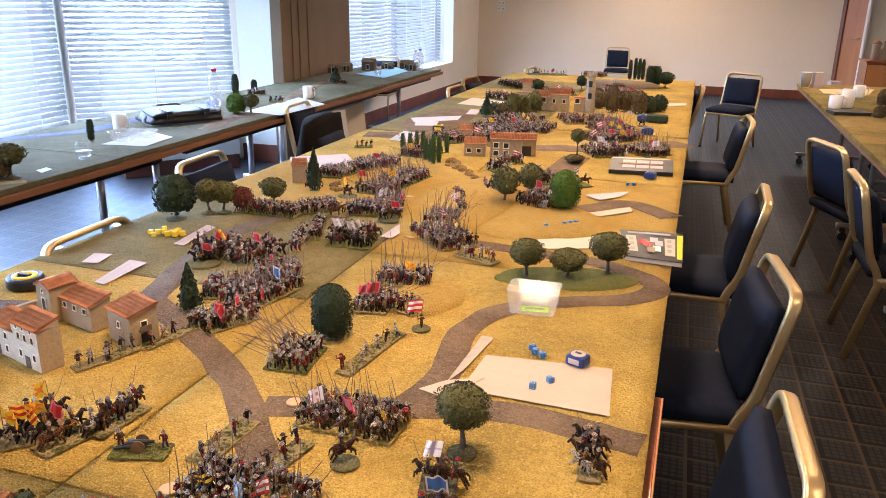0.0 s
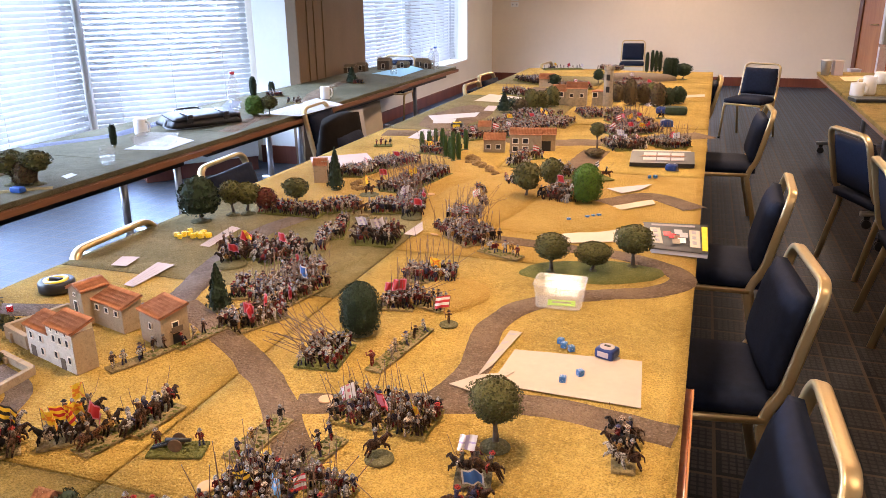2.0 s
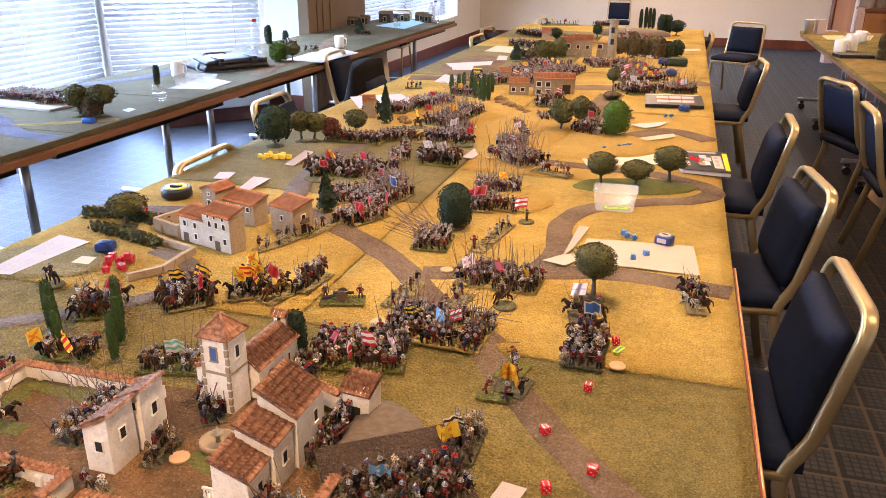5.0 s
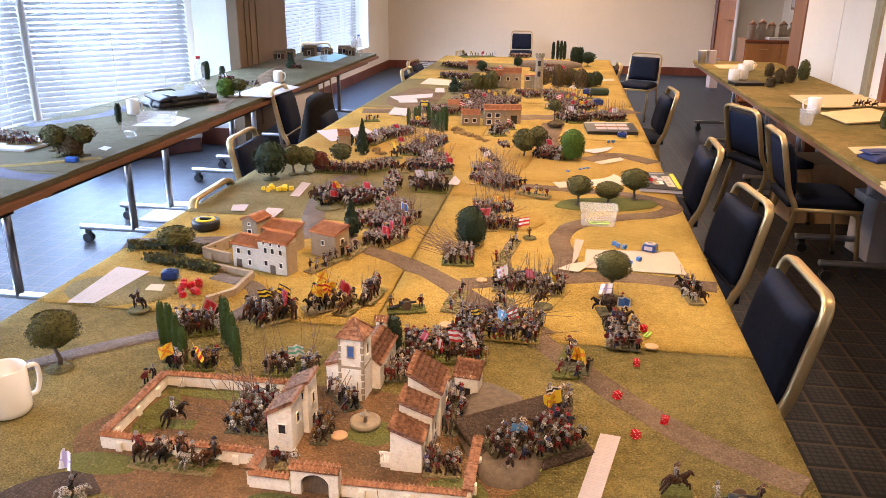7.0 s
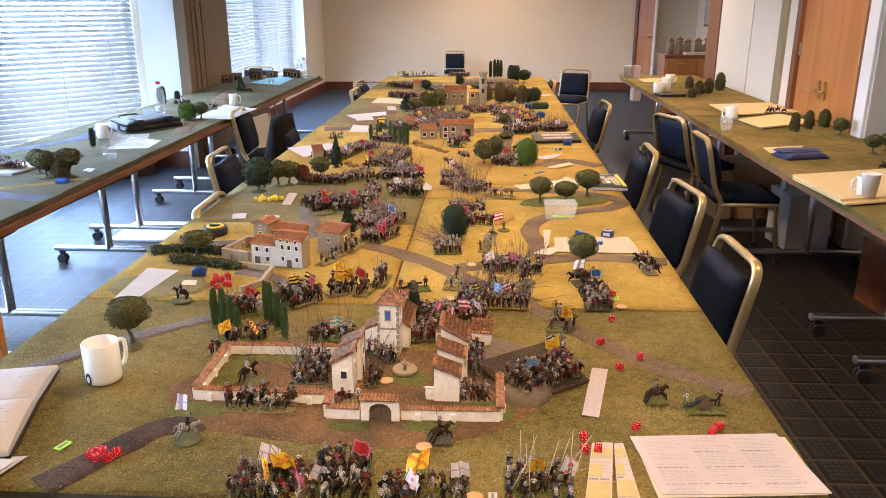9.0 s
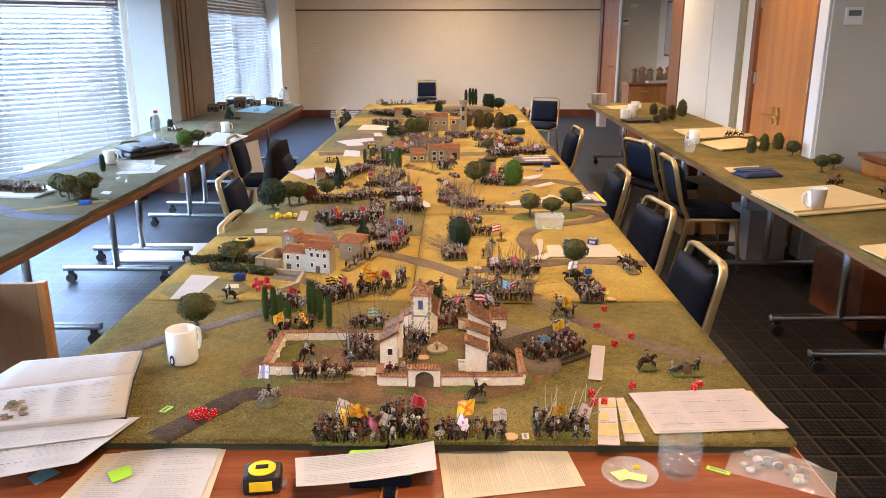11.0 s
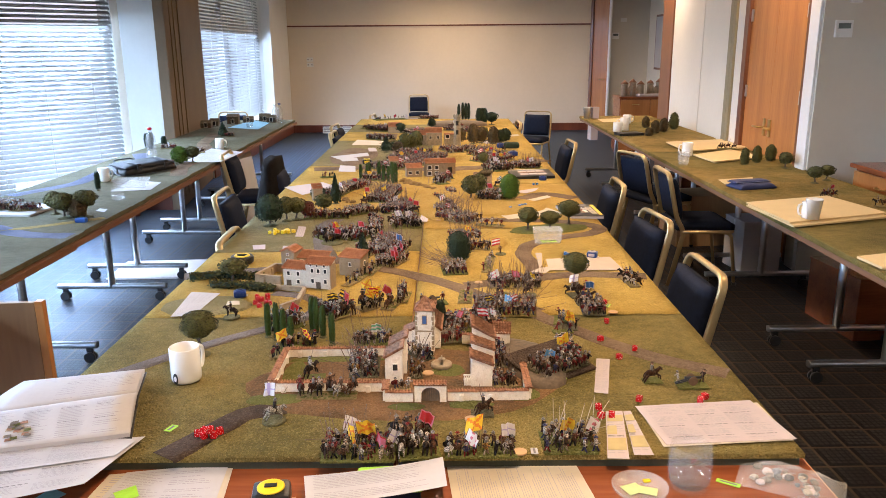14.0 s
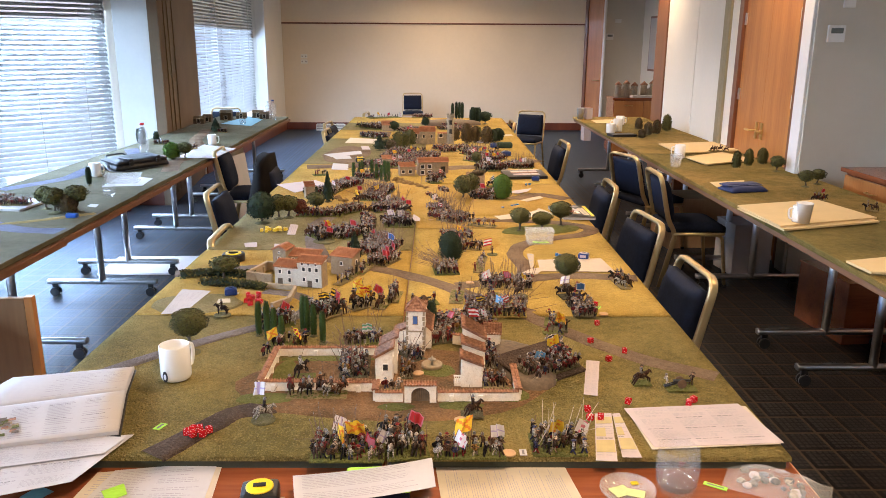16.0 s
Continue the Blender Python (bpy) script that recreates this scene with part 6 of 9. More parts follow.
tree("round", 0.323, 3.132, 0.126, 0.0465, "olive", "round-crowned model tree on a flocked base", 0.2)
tree("round", -0.717, 1.312, 0.096, 0.0559, "olive", "round-crowned model tree on a flocked base", 0.4, lean=0.01)
tree("cypress", 0.092, 0.780, 0.103, 0.0195, "dark", "dark columnar model tree", 0.02, count=1400, base=0)
tree("cypress", -0.418, 0.714, 0.122, 0.0102, "cypress", "slim green model cypress", 0.04, base=1.2, count=800)
tree("cypress", -0.392, 0.692, 0.108, 0.0102, "cypress", "slim green model cypress", 0.04, base=1.2, count=800)
tree("cypress", -0.364, 0.666, 0.093, 0.0102, "cypress", "slim green model cypress", 0.04, base=1.2, count=800)
tree("cypress", -0.450, 0.737, 0.113, 0.0102, "cypress", "slim green model cypress", 0.04, base=1.2, count=800)
tree("cypress", -0.303, 0.767, 0.120, 0.0102, "cypress", "slim green model cypress", 0.04, base=1.2, count=800)
tree("cypress", -0.276, 0.732, 0.105, 0.0102, "cypress", "slim green model cypress", 0.04, base=1.2, count=800)
tree("cypress", -0.238, 0.668, 0.104, 0.0102, "cypress", "slim green model cypress", 0.04, base=1.2, count=800)
tree("cypress", -0.318, 0.784, 0.118, 0.0102, "cypress", "slim green model cypress", 0.04, base=1.2, count=800)
tree("cypress", -0.471, 3.744, 0.098, 0.0127, "cypress", "slim green model cypress", 0.04, base=1.1)
tree("cypress", -0.425, 3.729, 0.106, 0.0127, "cypress", "slim green model cypress", 0.04, base=1.1)
tree("cypress", -0.418, 3.808, 0.105, 0.0127, "cypress", "slim green model cypress", 0.04, base=1.1)
tree("cypress", -0.338, 3.683, 0.130, 0.0127, "cypress", "slim green model cypress", 0.04, base=1.1)
tree("cypress", -0.303, 3.624, 0.109, 0.0127, "cypress", "slim green model cypress", 0.04, base=1.1)
tree("cypress", -0.235, 3.536, 0.142, 0.0127, "cypress", "slim green model cypress", 0.04, base=1.1)
tree("cypress", -0.217, 3.569, 0.134, 0.0127, "cypress", "slim green model cypress", 0.04, base=1.1)
tree("cypress", -0.261, 3.830, 0.101, 0.0127, "cypress", "slim green model cypress", 0.04, base=1.1)
tree("cypress", -0.267, 3.593, 0.108, 0.0127, "cypress", "slim green model cypress", 0.04, base=1.1)
tree("fir", -0.392, 5.111, 0.133, 0.0571, "dark", "dark green model fir tree", 0.1)
tree("round", 0.402, 3.816, 0.043, 0.0488, "brown", "olive brown model bush", 0.02, base=0)
tree("round", 0.391, 3.955, 0.146, 0.0370, "olive", "round-crowned model tree on a flocked base", 0.55)
tree("dome", -0.295, 5.170, 0.085, 0.0552, "brown", "dense dark model tree in a small wood", 0.08, count=300)
tree("dome", -0.243, 5.267, 0.140, 0.0551, "olive", "dense dark model tree in a small wood", 0.08, count=300)
tree("dome", -0.182, 5.315, 0.128, 0.0550, "olive", "dense dark model tree in a small wood", 0.08, count=300)
tree("dome", -0.137, 5.471, 0.143, 0.0549, "olive", "dense dark model tree in a small wood", 0.08, count=300)
tree("dome", 0.379, 5.644, 0.183, 0.0547, "brown", "dense dark model tree in a small wood", 0.08, count=300)
tree("dome", 0.462, 5.730, 0.145, 0.0547, "brown", "dense dark model tree in a small wood", 0.08, count=300)
tree("dome", 0.567, 5.650, 0.158, 0.0548, "brown", "dense dark model tree in a small wood", 0.08, count=300)
tree("dome", 0.628, 5.727, 0.120, 0.0547, "dark", "dense dark model tree in a small wood", 0.08, count=300)
tree("dome", 0.693, 5.837, 0.121, 0.0546, "dark", "dense dark model tree in a small wood", 0.08, count=300)
tree("dome", 0.493, 6.081, 0.114, 0.0543, "olive", "dense dark model tree in a small wood", 0.08, count=300)
tree("dome", 0.267, 5.846, 0.124, 0.0545, "brown", "dense dark model tree in a small wood", 0.08, count=300)
tree("round", -0.354, 6.645, 0.104, 0.0554, "dark", "round-crowned model tree on a flocked base", 0.15)
tree("round", -0.024, 6.929, 0.122, 0.0459, "dark", "round-crowned model tree on a flocked base", 0.3)
tree("round", 0.661, 7.434, 0.141, 0.0728, "dark", "round-crowned model tree on a flocked base", 0.25)
tree("cypress", 0.522, 7.483, 0.184, 0.0454, "dark", "dark slim model poplar", 0.1)
tree("cypress", 0.577, 7.501, 0.184, 0.0409, "dark", "dark slim model poplar", 0.1)
tree("cypress", 0.292, 8.032, 0.191, 0.0197, "dark", "slim dark model poplar", 0.05)
tree("cypress", 0.340, 8.048, 0.208, 0.0197, "dark", "slim dark model poplar", 0.05)
tree("cypress", 0.377, 8.061, 0.203, 0.0197, "dark", "slim dark model poplar", 0.05)
tree("cypress", 0.414, 8.074, 0.197, 0.0197, "dark", "slim dark model poplar", 0.05)
tree("round", -1.996, 2.611, 0.140, 0.0696, "olive", "model tree set aside on the side table", 0.35, z=0.763)
tree("round", -1.894, 2.650, 0.148, 0.0695, "olive", "model tree set aside on the side table", 0.4, z=0.763)
tree("round", -2.101, 2.721, 0.128, 0.0496, "olive", "model tree set aside on the side table", 0.3, z=0.763)
tree("dome", -1.922, 2.608, 0.109, 0.0497, "brown", "model tree set aside on the side table", 0.1, z=0.763)
tree("dome", -2.041, 4.675, 0.136, 0.0673, "bright", "model tree set aside on the side table", 0.1, z=0.763)
tree("round", -1.944, 4.699, 0.132, 0.0577, "olive", "model tree set aside on the side table", 0.35, z=0.763)
tree("cypress", -2.671, 5.653, 0.140, 0.0283, "dark", "model tree set aside on the side table", 0.08, z=0.763)
tree("cypress", -2.589, 5.525, 0.163, 0.0265, "dark", "model tree set aside on the side table", 0.08, z=0.763)
tree("cypress", -2.540, 5.724, 0.105, 0.0264, "dark", "model tree set aside on the side table", 0.08, z=0.763)
tree("fir", -2.233, 6.628, 0.146, 0.0651, "dark", "model tree set aside on the side table", 0.1, z=0.763)
tree("dome", 2.417, 4.332, 0.130, 0.0353, "olive", "model tree set aside on the side table", 0.05, z=0.763)
tree("dome", 2.556, 4.444, 0.132, 0.0352, "olive", "model tree set aside on the side table", 0.05, z=0.763)
tree("dome", 2.700, 4.531, 0.129, 0.0391, "olive", "model tree set aside on the side table", 0.05, z=0.763)
tree("round", 2.657, 4.159, 0.118, 0.0541, "olive", "model tree set aside on the side table", 0.3, z=0.763)
tree("round", 2.574, 3.512, 0.113, 0.0497, "olive", "model tree set aside on the side table", 0.35, z=0.763)
tree("round", 2.706, 3.619, 0.103, 0.0496, "olive", "model tree set aside on the side table", 0.35, z=0.763)
tree("dome", 2.366, 7.118, 0.125, 0.0467, "brown", "model tree set aside on the side table", 0.05, z=0.763)
tree("dome", 2.324, 6.554, 0.135, 0.0472, "brown", "model tree set aside on the side table", 0.05, z=0.763)
tree("dome", 2.440, 6.656, 0.148, 0.0471, "brown", "model tree set aside on the side table", 0.05, z=0.763)
tree("dome", 2.624, 6.927, 0.183, 0.0516, "olive", "model tree set aside on the side table", 0.05, z=0.763)
tree("dome", 2.980, 8.472, 0.086, 0.0502, "dark", "model tree set aside on the side table", 0.05, z=0.763)
tree("dome", 2.195, 6.303, 0.085, 0.0426, "brown", "model tree set aside on the side table", 0.05, z=0.763)

# ---- regiments of miniatures by place ----
unit("pike", -0.086, 0.020, 0, 0.165, 0.104, 8, 5, "wb,or,or,pk,wb", "green", face=0)
unit("horse", 0.041, 0.047, 10, 0.097, 0.135, 5, 5, "rd", "green", face=0)
unit("foot", 0.188, 0.014, 1, 0.161, 0.062, 7, 2, "wh,or,wb", "green", face=0)
unit("horse", 0.201, 0.197, 1, 0.056, 0.041, 1, 1, "-", "dark")
unit("palepike", 0.391, 0.049, 1, 0.123, 0.104, 6, 4, "yl,wh", "green")
unit("horse", -0.201, 0.306, -0, 0.158, 0.052, 6, 1, "-", "tan", face=0)
unit("horse", -0.312, 0.169, 5, 0.057, 0.052, 1, 1, "wb", "round")
unit("horse", -0.258, 0.424, 5, 0.070, 0.031, 1, 1, "-", "green")
unit("pike", -0.119, 0.484, 2, 0.083, 0.144, 4, 6, "-", "dark")
unit("foot", -0.004, 0.334, 5, 0.044, 0.031, 3, 1, "-", "tan")
unit("pike", 0.027, 0.445, 5, 0.035, 0.083, 2, 3, "-", "dark")
unit("foot", 0.035, 0.570, 39, 0.042, 0.093, 3, 4, "pk", "dark")
unit("pike", 0.269, 0.372, 5, 0.066, 0.052, 5, 2, "-", "tan")
unit("foot", 0.265, 0.559, 5, 0.038, 0.165, 2, 6, "-", "dark")
SLOPE = pose(0.405, 0.475, TOP + 0.024, 0, 0, -54) @ pose(0, 0, 0, 0, 12, 0)
plain_slope = thing("slope_board", SLOPE, "dark brown flocked board sloping beside the hacienda", "model slope")
part("board", boxes((-0.085, 0.085, -0.105, 0.105, -0.009, 0.0), bevel=0.003), M_DARKROAD, plain_slope)
q = SLOPE @ Vector((0.028, 0.004, 0.002))
unit("foot", q.x, q.y, -54, 0.080, 0.180, 5, 8, "lb,wr", "dark", z=q.z, tilt=12)
unit("foot", 0.470, 0.610, -0, 0.055, 0.100, 3, 4, "bw,yl", "dark")
unit("foot", 0.485, 0.760, 5, 0.066, 0.031, 2, 1, "or", "green")
unit("horse", 0.671, 0.382, 5, 0.051, 0.036, 1, 1, "-", "green")
unit("gun", 0.770, 0.355, 2, 0.080, 0.052, 2, 1, "-", "green")
unit("foot", 0.110, 0.713, 15, 0.100, 0.103, 6, 4, "-", "dark")
unit("pike", -0.119, 0.681, 14, 0.125, 0.062, 7, 3, "gr", "green")
unit("foot", -0.394, 0.568, 16, 0.033, 0.031, 2, 1, "-", "tan")
unit("foot", -0.341, 0.655, 14, 0.107, 0.051, 6, 2, "or,st", "green")
unit("horse", -0.414, 0.840, 30, 0.094, 0.092, 3, 2, "rd", "green")
unit("horse", -0.616, 0.919, 5, 0.055, 0.051, 1, 1, "-", "round")
unit("horse", -0.265, 0.945, 47, 0.103, 0.102, 3, 2, "yb,yb,rd", "tan")
unit("horse", -0.168, 1.001, 40, 0.058, 0.061, 2, 1, "or,st", "tan")
unit("horse", -0.145, 1.050, 51, 0.059, 0.092, 2, 2, "or,rd,st,or", "tan")
unit("horse", -0.081, 1.032, 76, 0.111, 0.051, 2, 1, "-", "tan")
unit("horse", -0.044, 1.118, 84, 0.124, 0.051, 2, 2, "-", "tan")
unit("gun", 0.067, 1.045, 17, 0.101, 0.051, 2, 1, "-", "green")
unit("foot", 0.185, 1.123, 86, 0.154, 0.051, 4, 1, "-", "tan")
unit("pike", 0.314, 0.976, -3, 0.215, 0.143, 9, 5, "yb,lb,wr", "yellow")
unit("foot", 0.316, 1.118, 80, 0.105, 0.041, 4, 1, "-", "tan")
unit("pike", 0.376, 1.265, -1, 0.201, 0.112, 9, 4, "wh,pk,yl", "yellow")
unit("horse", 0.420, 1.132, 21, 0.041, 0.051, 1, 1, "-", "round")
unit("foot", 0.618, 0.974, -3, 0.077, 0.133, 5, 4, "-", "dark")
unit("horse", 0.603, 1.042, 3, 0.058, 0.061, 2, 1, "bl", "dark")
unit("horse", 0.593, 1.125, 12, 0.062, 0.061, 3, 1, "wb", "dark")
unit("foot", 0.508, 0.804, -9, 0.063, 0.072, 3, 1, "or", "dark")
unit("foot", 0.496, 0.857, 79, 0.078, 0.051, 3, 1, "-", "green")
unit("horse", 0.822, 1.276, 6, 0.041, 0.122, 1, 3, "-", "tan")
unit("level", 0.147, 1.462, 6, 0.100, 0.132, 6, 5, "-", "green")
unit("foot", 0.294, 1.549, 82, 0.249, 0.041, 6, 1, "-", "tan")
unit("foot", 0.355, 1.708, 21, 0.045, 0.040, 1, 1, "wr", "round")
unit("pike", 0.189, 1.808, 7, 0.092, 0.121, 5, 4, "rd,rd", "tan")
unit("foot", 0.273, 1.811, -17, 0.096, 0.061, 4, 2, "-", "tan")
unit("pike", 0.204, 2.000, 13, 0.143, 0.091, 8, 3, "or", "tan")
unit("foot", -0.255, 1.290, 65, 0.082, 0.036, 3, 1, "-", "tan")
unit("foot", -0.226, 1.368, 73, 0.109, 0.036, 4, 1, "-", "tan")
unit("foot", -0.178, 1.480, 76, 0.184, 0.036, 5, 1, "-", "tan")
unit("foot", -0.116, 1.588, 64, 0.148, 0.101, 7, 3, "rd,rd,rd", "tan")
unit("pike", -0.120, 1.776, 79, 0.215, 0.121, 7, 4, "rd,bl", "tan")
unit("foot", -0.222, 1.765, 25, 0.127, 0.121, 6, 4, "-", "tan")
unit("foot", -0.165, 1.930, 31, 0.121, 0.101, 6, 3, "rd", "tan")
unit("horse", -0.431, 2.030, 38, 0.120, 0.141, 4, 2, "rd,or", "green")
unit("horse", -0.312, 2.044, 55, 0.155, 0.141, 4, 3, "rd", "green")
unit("horse", -0.416, 1.933, 20, 0.067, 0.101, 2, 1, "rd", "round")
unit("foot", -0.247, 2.215, 20, 0.043, 0.201, 2, 5, "-", "tan")
unit("foot", -0.245, 2.344, 20, 0.038, 0.220, 2, 6, "-", "green")
unit("horse", -0.090, 2.288, 9, 0.146, 0.160, 4, 3, "lw,lw,lw", "green")
unit("horse", -0.069, 2.569, 20, 0.086, 0.080, 2, 1, "rd", "round")
unit("pike", 0.180, 2.411, -41, 0.216, 0.140, 5, 4, "-", "tan")
unit("foot", 0.340, 2.260, -21, 0.149, 0.050, 6, 1, "-", "tan")
unit("pike", 0.111, 2.614, 10, 0.123, 0.120, 6, 3, "wr", "tan")
unit("foot", 0.103, 2.864, 20, 0.037, 0.298, 2, 6, "wh", "green")
unit("foot", -0.520, 2.499, 90, 0.100, 0.249, 2, 3, "-", "green")
unit("foot", -0.371, 2.596, 47, 0.141, 0.100, 6, 2, "-", "green")
unit("horse", -0.261, 2.558, -1, 0.065, 0.060, 2, 1, "-", "tan")
unit("foot", -0.164, 2.648, 20, 0.190, 0.120, 8, 2, "-", "green")
unit("pike", -0.144, 2.748, 20, 0.112, 0.179, 5, 4, "lw,rd", "tan")
unit("pike", -0.246, 3.076, 82, 0.420, 0.138, 8, 3, "yl", "green")
unit("horse", -0.354, 2.818, 21, 0.050, 0.079, 1, 1, "yl", "round")
unit("foot", -0.577, 3.137, 10, 0.117, 0.118, 6, 3, "wr", "green")
unit("foot", -0.536, 3.215, 75, 0.207, 0.099, 6, 2, "wh", "green")
unit("horse", -0.356, 2.950, 21, 0.054, 0.059, 1, 1, "rd", "round")
unit("foot", -0.471, 3.405, 62, 0.195, 0.138, 6, 3, "rd", "tan")
unit("foot", -0.714, 3.801, 21, 0.097, 0.059, 4, 1, "-", "green")
unit("pike", -0.369, 3.734, -9, 0.180, 0.176, 6, 3, "or,or", "green")
unit("horse", 0.089, 3.525, 21, 0.080, 0.098, 2, 2, "-", "green")
unit("foot", 0.105, 3.709, 34, 0.118, 0.098, 5, 2, "wr", "green")
unit("horse", 0.402, 2.981, -21, 0.130, 0.178, 3, 3, "rd,wh", "green")
unit("horse", 0.449, 2.942, 20, 0.049, 0.060, 1, 1, "-", "round")
unit("horse", 0.339, 3.364, 21, 0.068, 0.118, 2, 2, "bw", "green")
unit("horse", 0.491, 3.369, 38, 0.070, 0.118, 2, 1, "bw", "green")
unit("foot", 0.154, 3.138, 21, 0.041, 0.099, 2, 2, "-", "green")
unit("horse", 0.518, 4.102, 21, 0.156, 0.214, 4, 3, "lw,wr", "green")
unit("pike", 0.747, 4.220, -2, 0.158, 0.194, 6, 3, "pk,lw", "green")
unit("foot", 0.458, 4.819, 7, 0.165, 0.288, 6, 4, "wr,yl", "green")
unit("foot", 0.596, 4.631, 21, 0.116, 0.154, 4, 2, "rd", "tan")
unit("horse", 0.628, 5.113, 22, 0.062, 0.057, 1, 1, "-", "round")
unit("foot", -0.309, 4.240, 46, 0.263, 0.252, 8, 3, "wr,wr", "green")
unit("foot", -0.166, 4.408, 71, 0.383, 0.290, 7, 3, "wh", "green")
unit("foot", -0.173, 4.824, 80, 0.621, 0.287, 7, 4, "or,rd,yl,or", "green")
unit("foot", 0.013, 4.716, 84, 0.246, 0.240, 2, 4, "-", "tan")
unit("foot", 0.175, 5.142, 22, 0.140, 0.286, 6, 3, "-", "tan")
unit("horse", 0.063, 4.787, 21, 0.053, 0.096, 1, 1, "-", "green")
unit("horse", -0.766, 7.096, 23, 0.105, 0.110, 2, 1, "-", "green")
unit("horse", -0.522, 6.055, 53, 0.143, 0.280, 3, 2, "-", "green")
unit("horse", -0.551, 6.933, 46, 0.239, 0.321, 4, 2, "lw", "green")
unit("foot", -0.179, 6.615, 22, 0.261, 0.324, 7, 4, "rd,wr,rd", "green")
unit("foot", -0.641, 8.148, 23, 0.247, 0.179, 7, 1, "or", "green")
unit("foot", -0.449, 8.214, 23, 0.166, 0.178, 4, 1, "rd,wh", "green")
unit("foot", -0.084, 8.266, -10, 0.238, 0.178, 7, 2, "wh", "green")
unit("foot", 0.217, 7.252, 23, 0.154, 0.228, 4, 2, "lw", "green")
unit("foot", 0.307, 6.835, 54, 0.244, 0.368, 5, 3, "rd", "dark")
unit("foot", 0.477, 4.118, 33, 0.146, 0.155, 5, 3, "wh,lw", "tan")
unit("foot", 0.467, 4.539, 40, 0.237, 0.212, 6, 4, "wr,rd,or", "green")
unit("pike", 0.451, 4.883, 33, 0.218, 0.249, 6, 4, "pk,or,rd", "green")
unit("foot", 0.368, 5.176, 40, 0.150, 0.286, 5, 3, "or", "green")
unit("foot", 0.720, 4.213, 43, 0.167, 0.194, 5, 3, "lw,pk", "green")
unit("foot", 0.200, 0.833, 12, 0.185, 0.133, 9, 5, "pk,rg,wr,wh", "green")

# ---- paper, books, dice and other loose things ----


def sheet(corners, z, mt, label, text="", name="paper", thick=0.0009, lift=0.0):
    """A sheet of paper from its four corners; text: rows of print as bars."""
    t = thing(name, pose(corners[0][0], corners[0][1], z), label, name.replace("_", " "), "papers on the tables")
    ox, oy = corners[0]
    q = [Vector((x - ox, y - oy, 0)) for x, y in corners]
    at = lambda u, v: (q[0].lerp(q[1], u)).lerp(q[3].lerp(q[2], u), v)
    bm = bmesh.new()
    n = 8
    def layer(dz):
        return [[bm.verts.new(at(i / n, j / n) + Vector((0, 0, dz + lift * (((i / n) * 2 - 1) ** 2) + 0.0006 * noise.noise((i, j, ox))))) for i in range(n + 1)] for j in range(n + 1)]
    A, B = layer(thick), layer(0)
    for j in range(n):
        for i in range(n):
            bm.faces.new((A[j][i], A[j][i + 1], A[j + 1][i + 1], A[j + 1][i]))
            bm.faces.new((B[j][i], B[j + 1][i], B[j + 1][i + 1], B[j][i + 1]))
    for i in range(n):
        bm.faces.new((B[0][i], B[0][i + 1], A[0][i + 1], A[0][i]))
        bm.faces.new((A[n][i], A[n][i + 1], B[n][i + 1], B[n][i]))
        bm.faces.new((A[i][0], A[i + 1][0], B[i + 1][0], B[i][0]))
        bm.faces.new((B[i][n], B[i + 1][n], A[i + 1][n], A[i][n]))
    bmesh.ops.recalc_face_normals(bm, faces=bm.faces[:])
    part("leaf", bm, mt, t)
    if text:
        rnd = random.Random(int(abs(ox * 1000)))
        rows_, cols, dark = text
        bm = bmesh.new()
        rows_ = int(rows_ * 1.5)
        runs = []
        for c in range(cols):
            for r in range(rows_):
                if rnd.random() < 0.10 or r % 11 == 9:
                    continue
                u, end = 0.06 + 0.90 * c / cols, 0.06 + 0.90 * c / cols + 0.84 / cols * rnd.uniform(0.6, 1)
                while u < end:
                    w = rnd.uniform(0.03, 0.10) / cols ** 0.5
                    runs.append((u, min(end, u + w), r))
                    u += w + 0.012
        for u0, u1, r in runs:
                v0 = 0.06 + 0.88 * r / rows_
                v1 = v0 + (0.5 if r % 11 == 10 and dark else 0.30) * 0.88 / rows_
                f = bm.faces.new([bm.verts.new(at(u, v) + Vector((0, 0, thick + 0.0009 + lift * ((u * 2 - 1) ** 2)))) for u, v in ((u0, v0), (u1, v0), (u1, v1), (u0, v1))])
                f.material_index = 1 if r % 11 == 10 and dark else 0
                f.normal_update()
                if f.normal.z < 0:
                    f.normal_flip()
        tagged(part("print", bm, [M_INK, M_INKD], t, "rows of grey print"), kind="stuff")
    return t


DIE_MESH = {}


